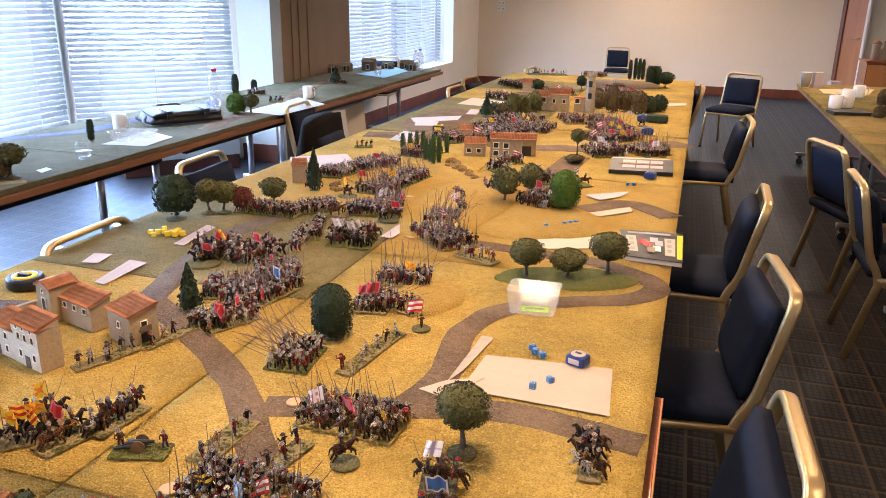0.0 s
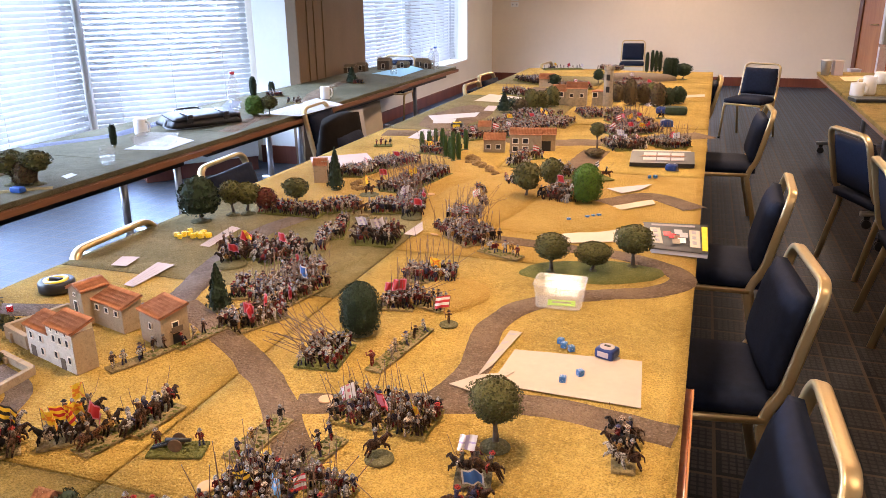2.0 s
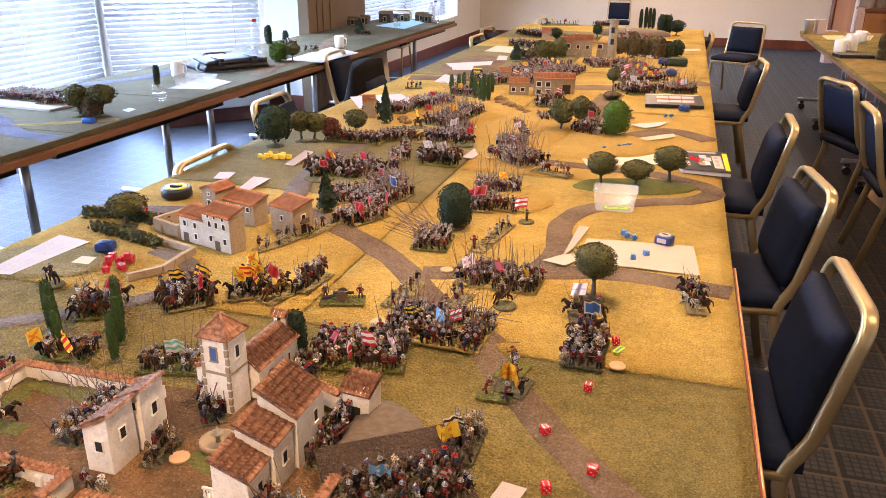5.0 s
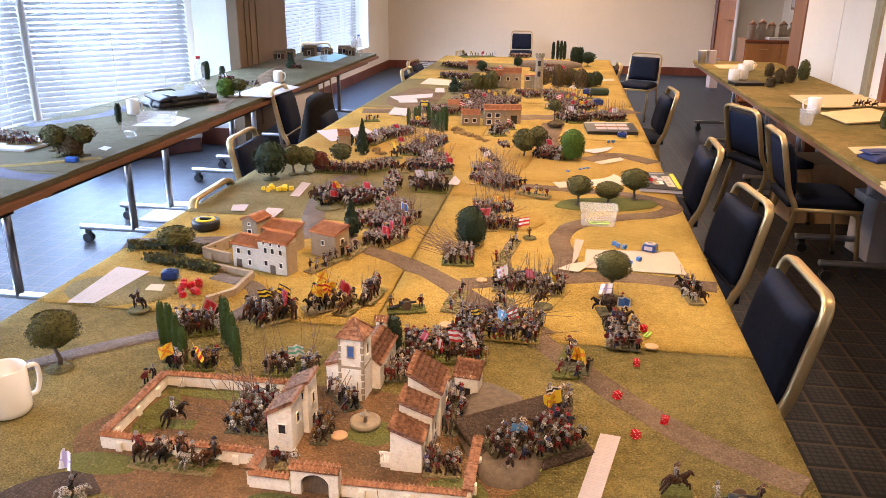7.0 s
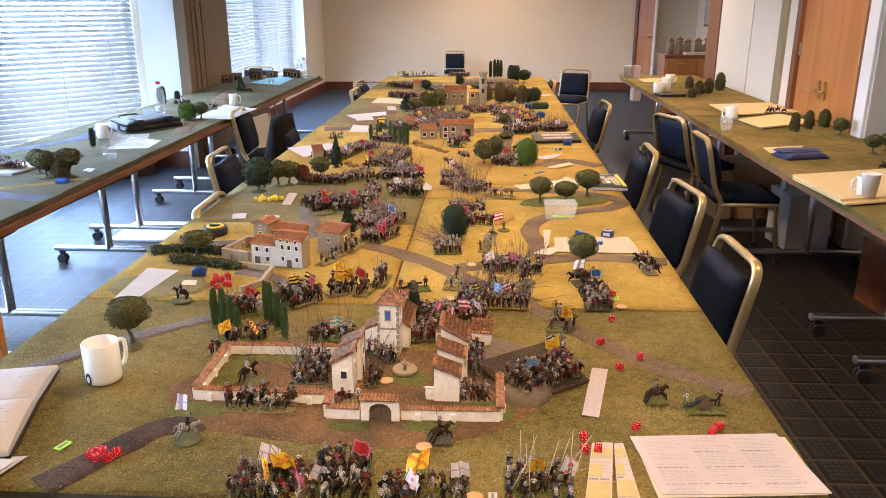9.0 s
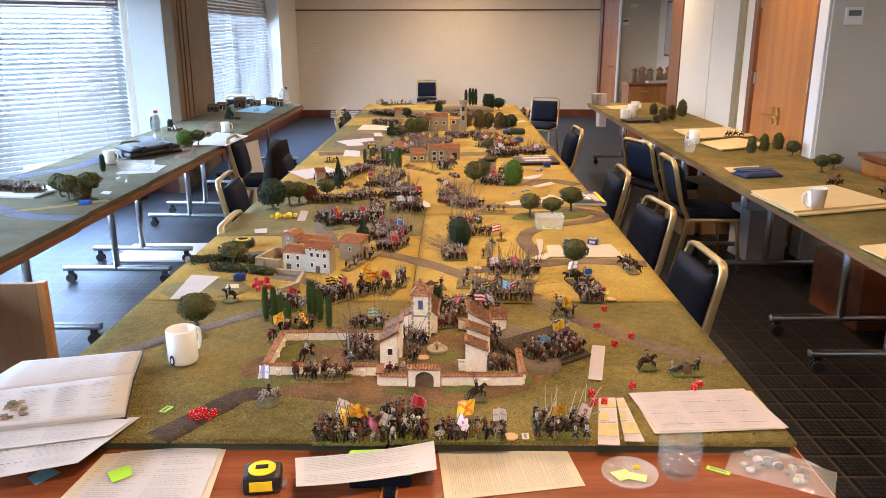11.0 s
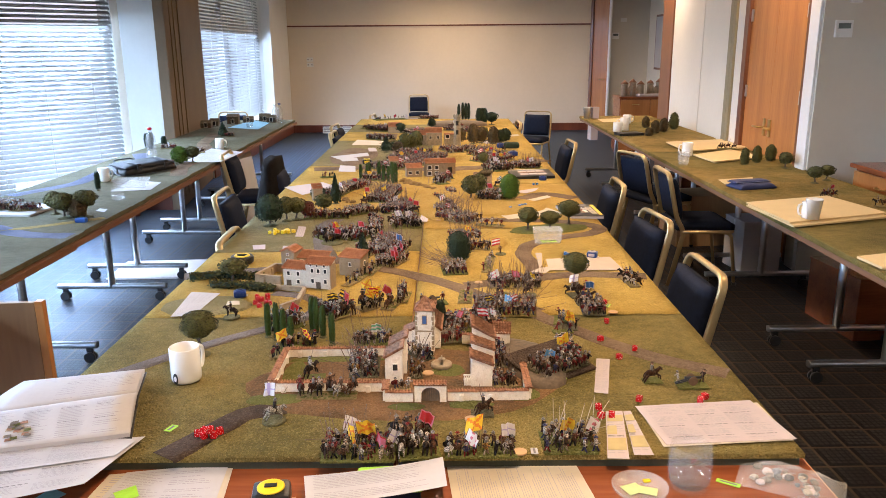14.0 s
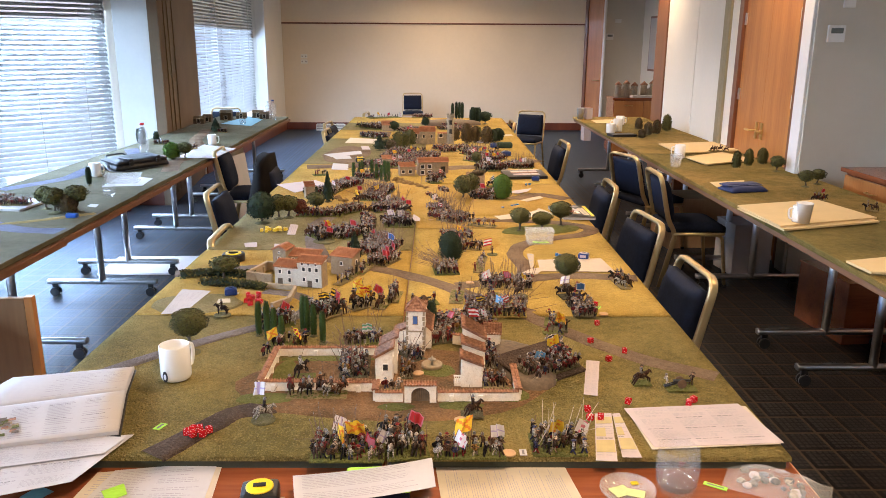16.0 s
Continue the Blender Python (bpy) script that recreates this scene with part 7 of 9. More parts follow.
def die(x, y, z, rz, mt, size=0.015, label="", tilt=0.0):
    """A die with rounded corners and white pips."""
    t = thing("die", pose(x, y, z, tilt, 0, rz), label or "rounded " + mt.name.split("_")[0] + " die with white pips", "die", "dice on the table")
    key = (mt.name, size)
    if key not in DIE_MESH:
        bm = bmesh.new()
        box(bm, -size / 2, size / 2, -size / 2, size / 2, 0, size, size * 0.12)
        a = bpy.data.meshes.new("cube"); bm.to_mesh(a); bm.free(); a.materials.append(mt)
        bm = bmesh.new()
        s, o = size * 0.27, size / 2
        spots = [((a_, b_, size), "z") for a_ in (-s, s) for b_ in (-s, 0, s)] + [((a_, -o, o + b_), "y") for a_, b_ in ((-s, -s), (s, s), (0, 0), (-s, s), (s, -s))] + [((o, a_, o + b_), "x") for a_, b_ in ((-s, -s), (s, s), (0, 0))] + [((-o, 0, o), "x"), ((-o, s, o + s), "x"), ((-o, -s, o - s), "x")]
        for p, ax in spots:
            blob(bm, p, *(size * (0.02 if ax == k else 0.068) for k in "xyz"), 0, 7, 2)
        b = bpy.data.meshes.new("pips"); bm.to_mesh(b); bm.free(); b.materials.append(M_PIP)
        DIE_MESH[key] = (a, b)
    shared("cube", DIE_MESH[key][0], t, Matrix())
    tagged(shared("pip", DIE_MESH[key][1], t, Matrix()), kind="stuff")
    return t


def banded_strip(corners, z, label):
    """A printed card strip with yellow panels."""
    t = sheet(corners, z, M_PINKP, label, (12, 2, True))
    ox, oy = corners[0]
    q = [Vector((x - ox, y - oy, 0)) for x, y in corners]
    at = lambda u, v: (q[0].lerp(q[1], u)).lerp(q[3].lerp(q[2], u), v)
    for v0, v1, u0, u1 in ((0.10, 0.24, 0.04, 0.96), (0.34, 0.52, 0.04, 0.55), (0.60, 0.84, 0.04, 0.96)):
        b = bmesh.new()
        c = [at(u, v) for u, v in ((u0, v0), (u1, v0), (u1, v1), (u0, v1))]
        slab(b, [(p.x, p.y) for p in c][::-1], 0.0012, 0.0021)
        part("panel", b, M_PALEYEL, t, "pale yellow printed panel")
    return t


def mug(x, y, z, r, h, rz, label, tag=False, mt=None):
    t = thing("mug", pose(x, y, z, 0, 0, rz), label, "mug", "cups and mugs")
    bm = bmesh.new()
    k = r * 0.09
    lathe(bm, [(0, 0.003), (r * 0.86, 0.0), (r * 0.95, 0.003), (r, 0.012), (r, h - 0.002), (r - k * 0.5, h), (r - k, h - 0.002), (r - k, 0.012), (r * 0.8, 0.008), (0, 0.008)], 36)
    part("body", bm, mt or M_PORC, t)
    bm = bmesh.new()
    sweep(bm, fillet([(r - 0.003, 0, h * 0.84), (r + h * 0.22, 0, h * 0.84), (r + h * 0.26, 0, h * 0.5), (r + h * 0.16, 0, h * 0.2), (r - 0.003, 0, h * 0.2)], h * 0.2, 6), 0.010, 0.013, seg=8, up=(0, 1, 0))
    part("handle", bm, mt or M_PORC, t)
    # plain oval with a pale mark, simplified from the logo on the mug
    if tag:
        for nm, mt_, sc, off, lab in (("tea_tag", M_BLACK, 1.0, 0.0006, "dark oval logo"), ("tag_mark", M_PIP, 0.5, 0.0016, "pale mark on the logo")):
            tg = bmesh.new()
            slab(tg, [(0.0085 * sc * math.cos(2 * math.pi * i / 14), 0.016 * sc * math.sin(2 * math.pi * i / 14)) for i in range(14)], 0.0, 0.0008)
            part(nm, tg, mt_, t, lab).matrix_basis = pose(0, 0, 0, 0, 0, -118 + 32) @ pose(0, -r - off, 0.018, 90)
    return t


def paper_cup(x, y, z, r, h, label, mt=None):
    t = thing("cup", pose(x, y, z), label, "cup", "cups and mugs")
    bm = bmesh.new()
    lathe(bm, [(0, 0.004), (r * 0.70, 0.002), (r * 0.72, 0), (r * 0.97, h - 0.004), (r * 1.03, h - 0.002), (r, h), (r * 0.94, h - 0.003), (r * 0.70, 0.006), (0, 0.006)], 28)
    part("body", bm, mt or M_PORC, t)
    return t


def tape_measure(x, y, z, rz, body, top, label, s=1.0):
    t = thing("tape_measure", pose(x, y, z, 0, 0, rz), label, "tape measure", "tape measures")
    bm = bmesh.new()
    box(bm, -0.036 * s, 0.036 * s, -0.032 * s, 0.032 * s, 0, 0.038 * s, 0.011 * s)
    part("case", bm, body, t)
    bm = bmesh.new()
    lathe(bm, [(0, 0.0385 * s), (0.026 * s, 0.0385 * s), (0.026 * s, 0.041 * s), (0.022 * s, 0.042 * s), (0, 0.042 * s)], 24)
    part("disc", bm, top, t)
    part("button", boxes((-0.012 * s, 0.012 * s, -0.006 * s, 0.006 * s, 0.0425 * s, 0.0445 * s), bevel=0.001), M_BLACK, t)
    part("side_panel", boxes((-0.022 * s, 0.020 * s, -0.0335 * s, -0.0315 * s, 0.010 * s, 0.030 * s), bevel=0.0008), top, t)
    part("hook", boxes((0.036 * s, 0.044 * s, -0.012 * s, 0.012 * s, 0.001, 0.006 * s), bevel=0.0006), M_CHROME, t)
    return t


def round_tape(x, y, z, label):
    """A round surveyor's tape in a black case."""
    t = thing("tape_measure", pose(x, y, z), label, "tape measure", "tape measures")
    bm = bmesh.new()
    lathe(bm, [(0, 0.0), (0.044, 0.0), (0.048, 0.004), (0.048, 0.026), (0.044, 0.031), (0.036, 0.031), (0.034, 0.029), (0, 0.029)], 32)
    part("case", bm, M_BLACK, t)
    bm = bmesh.new()
    lathe(bm, [(0.020, 0.0292), (0.033, 0.0292), (0.033, 0.033), (0.020, 0.033), (0.020, 0.0292)], 28)
    part("disc", bm, M_YEL, t, "yellow winding ring")
    part("winder", boxes((-0.020, 0.020, -0.005, 0.005, 0.0292, 0.037), bevel=0.002), M_BLACK, t)
    return t


def bottle(x, y, z, h, r, cap, label):
    t = thing("water_bottle", pose(x, y, z), label, "bottle", "plastic bottles")
    bm = bmesh.new()
    lathe(bm, [(0, 0.004), (r * 0.8, 0), (r, 0.01), (r, h * 0.28), (r * 0.93, h * 0.30), (r, h * 0.32), (r, h * 0.62), (r * 0.9, h * 0.72), (r * 0.38, h * 0.88), (r * 0.36, h * 0.94), (0, h * 0.94)], 20)
    part("body", bm, M_PLAS, t)
    bm = bmesh.new()
    lathe(bm, [(0, h * 0.93), (r * 0.44, h * 0.93), (r * 0.44, h), (0, h)], 16)
    part("cap", bm, cap, t)
    bm = bmesh.new()
    lathe(bm, [(0, 0.006), (r * 0.9, 0.008), (r * 0.92, h * 0.27), (0, h * 0.27)], 16)
    part("water", bm, M_WATER, t)
    return t


def token(x, y, r=0.014, mt=None, label="round wooden token on the terrain", z=None):
    bm = bmesh.new()
    lathe(bm, [(0, 0), (r, 0), (r, 0.003), (r * 0.94, 0.0036), (0, 0.0036)], 20)
    ob = link("token", bm, mt or M_PLY)
    ob.matrix_world = pose(x, y, TOP + 0.0042 if z is None else z)
    return tagged(ob, label, "token", "tokens on the table")


def chit(x, y, rz, w, d, mt, label, z=None):
    t = thing("marker_strip", pose(x, y, TOP + 0.0045 if z is None else z, 0, 0, rz), label, "marker", "markers on the table")
    part("card", boxes((-w / 2, w / 2, -d / 2, d / 2, 0, 0.0012)), mt, t)
    part("print", boxes((-w * 0.36, w * 0.36, -d * 0.16, d * 0.16, 0.0013, 0.0018)), M_INKD, t, "bar of dark print")
    return t


def plain_box(name, m, sx, sy, sz, mt, label, category, bevel=0.003, lid=None):
    t = thing(name, m, label, category)
    part("body", boxes((-sx / 2, sx / 2, -sy / 2, sy / 2, 0, sz), bevel=bevel), mt, t)
    if lid is not None:
        part("lid", boxes((-sx / 2 - 0.004, sx / 2 + 0.004, -sy / 2 - 0.004, sy / 2 + 0.004, sz + 0.0005, sz + 0.012), bevel=bevel), lid, t)
    return t


def tub(x, y, z, rz, sx, sy, h, label, mt=None, flare=0.9):
    """A thin-walled open plastic tub."""
    t = thing("plastic_tub", pose(x, y, z, 0, 0, rz), label, "tub")
    bm = bmesh.new()
    k = 0.0016
    def ring(s, zz, off):
        pts = []
        for qx, qy in ((-1, -1), (1, -1), (1, 1), (-1, 1)):
            for a in range(5):
                ang = math.atan2(qy, qx) - math.pi / 4 + math.pi / 8 * a
                pts.append(bm.verts.new((qx * (sx / 2 * s - 0.014 - off) + 0.014 * math.cos(ang), qy * (sy / 2 * s - 0.014 - off) + 0.014 * math.sin(ang), zz)))
        return pts
    rs = [ring(flare, 0, 0), ring(1, h, 0), ring(1.04, h, 0), ring(1.04, h + 0.002, 0), ring(1, h + 0.002, k), ring(flare, k, k)]
    for a, b in zip(rs, rs[1:]):
        for i in range(len(a)):
            f = bm.faces.new((a[i], a[(i + 1) % len(a)], b[(i + 1) % len(a)], b[i]))
            f.smooth = True
    bm.faces.new(rs[0][::-1]), bm.faces.new(rs[-1])
    part("wall", bm, mt or M_TUB, t)
    return t


def hedge(pts, w, h, label, seed=1):
    rnd = random.Random(seed)
    t = thing("model_hedge", pose(pts[0][0], pts[0][1], TOP + 0.001), label, "model hedge", "model hedges")
    bm = bmesh.new()
    pv = [Vector((x - pts[0][0], y - pts[0][1], 0)) for x, y in pts]
    L = sum((b - a).length for a, b in zip(pv, pv[1:]))
    for a, b in zip(pv, pv[1:]):
        n = int((b - a).length * 2600)
        for _ in range(n):
            p = a.lerp(b, rnd.random())
            an = rnd.uniform(0, 2 * math.pi)
            hh = rnd.random()
            rr = w / 2 * (1 - 0.5 * hh * hh) * rnd.uniform(0.7, 1.1)
            p = p + Vector((rr * math.cos(an), rr * math.sin(an), hh * h))
            s = rnd.uniform(0.004, 0.008)
            nr = Vector([rnd.uniform(-1, 1) for _ in range(3)]).normalized()
            u = nr.cross(Vector((0.3, 0.9, 0.2))).normalized()
            v = nr.cross(u)
            bm.faces.new([bm.verts.new(p + (u * x_ + v * y_) * s) for x_, y_ in ((-1, -0.4), (0.2, -0.9), (1, 0.3), (0, 0.9))])
    part("foliage", bm, FOL["olive"], t)
    bm = bmesh.new()
    sweep(bm, [p + Vector((0, 0, h * 0.45)) for p in pv], w * 0.75, h * 0.85, seg=7)
    part("core", bm, FOL["dark"], t)
    return t


M_ROCK = board_mat("sandy_rock", (0.15, 0.085, 0.03), (0.40, 0.25, 0.10), (0.10, 0.055, 0.02), 30, 0.6)


def rocks(x, y, rz, n, spread, size, label, mt, seed):
    rnd = random.Random(seed)
    t = thing("rock_outcrop", pose(x, y, TOP + 0.002, 0, 0, rz), label, "rocks", "model rocks")
    for k in range(n):
        bm = bmesh.new()
        bmesh.ops.create_icosphere(bm, subdivisions=2, radius=size * rnd.uniform(0.5, 1))
        o = Vector((rnd.uniform(-1, 1) * spread, rnd.uniform(-0.25, 0.25) * spread, 0))
        for v in bm.verts:
            v.co *= 1 + 0.5 * noise.noise(v.co * 1.4 / size + Vector((k * 4, 0, seed)))
            v.co.z = max(-0.002, v.co.z * 0.75)
            v.co += o
        part("rock", bm, mt, t)
    return t



M_TUMBLER = film("tumbler_glass", (0.90, 0.92, 0.92), 0.945, 0.02)


def tumbler(x, y, z, r=0.043, h=0.098):
    t = thing("glass", pose(x, y, z), "clear glass tumbler half full of water", "glass", "drinking glasses")
    bm = bmesh.new()
    lathe(bm, [(0, 0.0005), (r * 0.72, 0.0005), (r * 0.86, 0.005), (r * 0.97, h * 0.22), (r * 1.02, h * 0.45), (r * 1.0, h * 0.72), (r * 0.93, h - 0.001), (r * 0.915, h), (r * 0.90, h - 0.001),
               (r * 0.955, h * 0.72), (r * 0.975, h * 0.45), (r * 0.925, h * 0.22), (r * 0.78, 0.012), (0, 0.010)], 48)
    part("body", bm, M_TUMBLER, t)
    bm = bmesh.new()
    lathe(bm, [(0, 0.0105), (r * 0.77, 0.0125), (r * 0.915, h * 0.22), (r * 0.963, h * 0.44), (r * 0.955, h * 0.447), (0, h * 0.447)], 48)
    part("water", bm, M_CLEAR, t)
    return t


def lid_dish(x, y, z):
    t = thing("round_dish", pose(x, y, z), "round clear plastic dish holding small notes", "dish")
    bm = bmesh.new()
    r = 0.058
    lathe(bm, [(0, 0), (r, 0), (r * 1.04, 0.004), (r * 1.04, 0.008), (r, 0.008), (r * 0.97, 0.002), (0, 0.002)], 36)
    part("body", bm, M_PLAS, t)
    part("note", boxes((-0.03, 0.01, -0.018, 0.018, 0.0025, 0.0035)), M_NOTE, t, "pale green note").matrix_basis = pose(-0.008, -0.004, 0, 0, 0, 24)
    part("note", boxes((-0.02, 0.02, -0.014, 0.014, 0.0038, 0.0048)), M_NOTE, t, "pale green note").matrix_basis = pose(0.012, -0.018, 0, 0, 0, -20)
    part("crisp", boxes((-0.008, 0.008, -0.006, 0.006, 0.0025, 0.005), bevel=0.002), M_YEL, t, "small yellow bit").matrix_basis = pose(0.02, 0.022, 0, 0, 0, 10)


def zip_bag(x, y, z):
    t = thing("plastic_bag", pose(x, y, z, 0, 0, -28), "crumpled clear plastic bag full of grey pieces", "bag")
    bm = bmesh.new()
    bmesh.ops.create_grid(bm, x_segments=22, y_segments=16, size=0.5)
    for v in bm.verts:
        px, py = v.co.x, v.co.y
        e = max(0, 1 - abs(2 * px) ** 3) * max(0, 1 - abs(2 * py) ** 3)
        v.co = Vector((px * 0.215, py * 0.115, 0.001 + 0.032 * e * (0.7 + 0.9 * abs(noise.noise((px * 4, py * 4, 2))))))
    part("film", bm, M_TUB, t, "clear crinkled film")
    rnd = random.Random(5)
    for k in range(30):
        bm = bmesh.new()
        bmesh.ops.create_icosphere(bm, subdivisions=2, radius=rnd.uniform(0.006, 0.011))
        for v in bm.verts:
            v.co *= 1 + 0.35 * noise.noise(v.co * 120 + Vector((k, 0, 0)))
            v.co.z = v.co.z * 0.6 + 0.0075
        part("piece", bm, [M_STONE, M_BLACK, M_PLANK, M_PINKP, M_MAIL][k % 5], t).matrix_basis = pose(rnd.uniform(-0.075, 0.055), rnd.uniform(-0.034, 0.034), 0)


def book_pages(near, far):
    """A thick book lying open, its spine between the two page blocks."""
    t = thing("open_book", pose(near[0][0], near[0][1], 0.790), "open hardback rulebook with printed white pages", "book")
    o = Vector((near[0][0], near[0][1], 0))
    for k, c in enumerate((near, far)):
        q = [Vector((x, y, 0)) - o for x, y in c]
        bm = bmesh.new()
        n = 12
        hi = []
        for j in range(n + 1):
            v = j / n
            s = v if k == 0 else 1 - v
            z = 0.014 + 0.010 * math.sin(s * 2.2) - 0.006 * s ** 6
            hi.append([bm.verts.new(q[0].lerp(q[1], u / 6).lerp(q[3].lerp(q[2], u / 6), v) + Vector((0, 0, z))) for u in range(7)])
        lo = [[bm.verts.new((w.co.x, w.co.y, 0.004)) for w in r] for r in hi]
        for a, b in zip(range(n), range(1, n + 1)):
            for u in range(6):
                bm.faces.new((hi[a][u], hi[a][u + 1], hi[b][u + 1], hi[b][u])).smooth = True
                bm.faces.new((lo[a][u], lo[b][u], lo[b][u + 1], lo[a][u + 1]))
            bm.faces.new((lo[a][6], lo[b][6], hi[b][6], hi[a][6]))
            bm.faces.new((lo[a][0], hi[a][0], hi[b][0], lo[b][0]))
        for r in (0, n):
            for u in range(6):
                bm.faces.new((lo[r][u], lo[r][u + 1], hi[r][u + 1], hi[r][u]))
        bmesh.ops.recalc_face_normals(bm, faces=bm.faces[:])
        part("page_block", bm, M_PAPER, t)
        bm = bmesh.new()
        out = [p + (p - (q[0] + q[1] + q[2] + q[3]) / 4) * 0.025 for p in q]
        slab(bm, [(p.x, p.y) for p in out], 0.0, 0.0035)
        part("cover", bm, M_BLACK, t, "black cover board")
        bm = bmesh.new()
        rnd = random.Random(k)
        at = lambda u, v: q[0].lerp(q[1], u).lerp(q[3].lerp(q[2], u), v)
        for c in range(4 if k == 0 else 5):
            for r in range(20 if k == 0 else 12):
                if rnd.random() < 0.15 or (k == 0 and c == 0 and r < 11) or (k == 1 and c < 2):
                    continue
                u0 = 0.06 + 0.23 * c * (1 if k == 0 else 0.8)
                v0 = 0.08 + 0.78 * r / (20 if k == 0 else 12)
                def up(u, v):
                    s = v if k == 0 else 1 - v
                    return at(u, v) + Vector((0, 0, 0.0148 + 0.010 * math.sin(s * 2.2) - 0.006 * s ** 6))
                u1 = u0 + rnd.uniform(0.10, 0.18)
                f = bm.faces.new([bm.verts.new(up(u, v)) for u, v in ((u0, v0), (u1, v0), (u1, v0 + 0.009), (u0, v0 + 0.009))])
                f.material_index = 1 if r % 9 == 8 else 0
                f.normal_update()
                if f.normal.z < 0:
                    f.normal_flip()
        tagged(part("print", bm, [M_INK, M_INKD], t, "columns of grey print"), kind="stuff")
    bm = bmesh.new()
    q = [Vector((x, y, 0)) - o for x, y in near]
    at = lambda u, v: q[0].lerp(q[1], u).lerp(q[3].lerp(q[2], u), v)
    rnd = random.Random(8)
    for k in range(26):
        u, v = 0.22 + 0.13 * rnd.random(), 0.12 + 0.40 * rnd.random()
        z = 0.0152 + 0.010 * math.sin(v * 2.2) + 0.0004 * (k % 4)
        f = bm.faces.new([bm.verts.new(at(u + a, v + b) + Vector((0, 0, z))) for a, b in ((-0.02, -0.04), (0.025, -0.03), (0.02, 0.04), (-0.02, 0.03))])
        f.material_index = k % 4
        f.normal_update()
        if f.normal.z < 0:
            f.normal_flip()
    tagged(part("illustration", bm, [M_STUCCO2, M_TILE, M_GRASSP, M_PLANK], t, "small red and green printed picture"), kind="stuff")


def game_book(c):
    t = thing("book", pose(c[3][0], c[3][1], TOP + 0.003), "softback book with a dark pictorial cover", "book")
    q = [Vector((x - c[3][0], y - c[3][1], 0)) for x, y in c]
    at = lambda u, v: q[0].lerp(q[1], u).lerp(q[3].lerp(q[2], u), v)
    bm = bmesh.new()
    slab(bm, [tuple(at(u, v)[:2]) for u, v in ((0.01, 0.99), (0.99, 0.99), (0.99, 0.01), (0.01, 0.01))], 0.001, 0.015)
    part("page_block", bm, M_PAPER, t)
    bm = bmesh.new()
    slab(bm, [tuple(p[:2]) for p in (q[3], q[2], q[1], q[0])], 0.0153, 0.0168)
    part("cover", bm, M_BLACK, t)
    def piece(u0, u1, v0, v1, mt, name, label, z=0.0172):
        b = bmesh.new()
        slab(b, [tuple(at(u, v)[:2]) for u, v in ((u0, v1), (u1, v1), (u1, v0), (u0, v0))], z, z + 0.0006)
        part(name, b, mt, t, label)
    piece(0.08, 0.24, 0.22, 0.80, M_CREAM, "panel", "cream printed panel")
    piece(0.70, 0.87, 0.25, 0.84, M_CREAM, "panel", "cream printed panel")
    piece(0.90, 0.99, 0.10, 0.92, M_YEL, "band", "tan cover band")
    piece(0.12, 0.80, 0.06, 0.13, M_INK, "title_bar", "pale bar of title print")
    for k, (u, v, m_) in enumerate(((0.34, 0.42, M_RED), (0.42, 0.50, M_RED), (0.50, 0.56, M_TILE), (0.56, 0.66, M_STUCCO), (0.46, 0.72, M_STUCCO2), (0.60, 0.48, M_PAPER), (0.52, 0.38, M_PAPER))):
        piece(u - 0.06, u + 0.07, v - 0.08, v + 0.09, m_, "cover_shape", "", 0.0172 + 0.0008 * k)
    for u in (0.12, 0.74):
        for v in (0.34, 0.52, 0.70):
            piece(u, u + 0.07, v - 0.05, v + 0.05, M_INK, "mark", "", 0.0182)


def card_tray(c):
    t = thing("card_tray", pose(c[3][0], c[3][1], TOP + 0.003), "black plastic tray holding white cards", "tray")
    q = [Vector((x - c[3][0], y - c[3][1], 0)) for x, y in c]
    at = lambda u, v: q[0].lerp(q[1], u).lerp(q[3].lerp(q[2], u), v)
    bm = bmesh.new()
    slab(bm, [tuple(p[:2]) for p in (q[3], q[2], q[1], q[0])], 0.0, 0.018)
    part("body", bm, M_BLACK, t)
    for u0 in (0.2, 0.42, 0.64):
        for v0 in (0.18, 0.58):
            bm = bmesh.new()
            slab(bm, [tuple(at(u, v)[:2]) for u, v in ((u0, v0 + 0.22), (u0 + 0.2, v0 + 0.22), (u0 + 0.2, v0), (u0, v0))], 0.019, 0.021)
            part("card", bm, M_PINKP, t, "white card")
    bm = bmesh.new()
    slab(bm, [tuple(at(u, v)[:2]) for u, v in ((0.15, 0.55), (0.84, 0.52), (0.86, 0.46), (0.2, 0.47))], 0.0215, 0.023)
    part("stick", bm, M_TILE, t, "thin red brown stick")
    bm = bmesh.new()
    slab(bm, [tuple(at(u, v)[:2]) for u, v in ((0.0, 0.02), (0.95, 0.05), (0.95, -0.10), (0.02, -0.12))], 0.012, 0.017)
    part("sheet", bm, M_CREAM, t, "cream sheet behind the tray")


def foam_board(x, y, z, w, d, h, rz, mt, label):
    bm = boxes((-w / 2, w / 2, -d / 2, d / 2, 0, h), bevel=0.001)
    ob = link("foam_board", bm, mt)
    ob.matrix_world = pose(x, y, z, 0, 0, rz)
    return tagged(ob, label, "foam board")


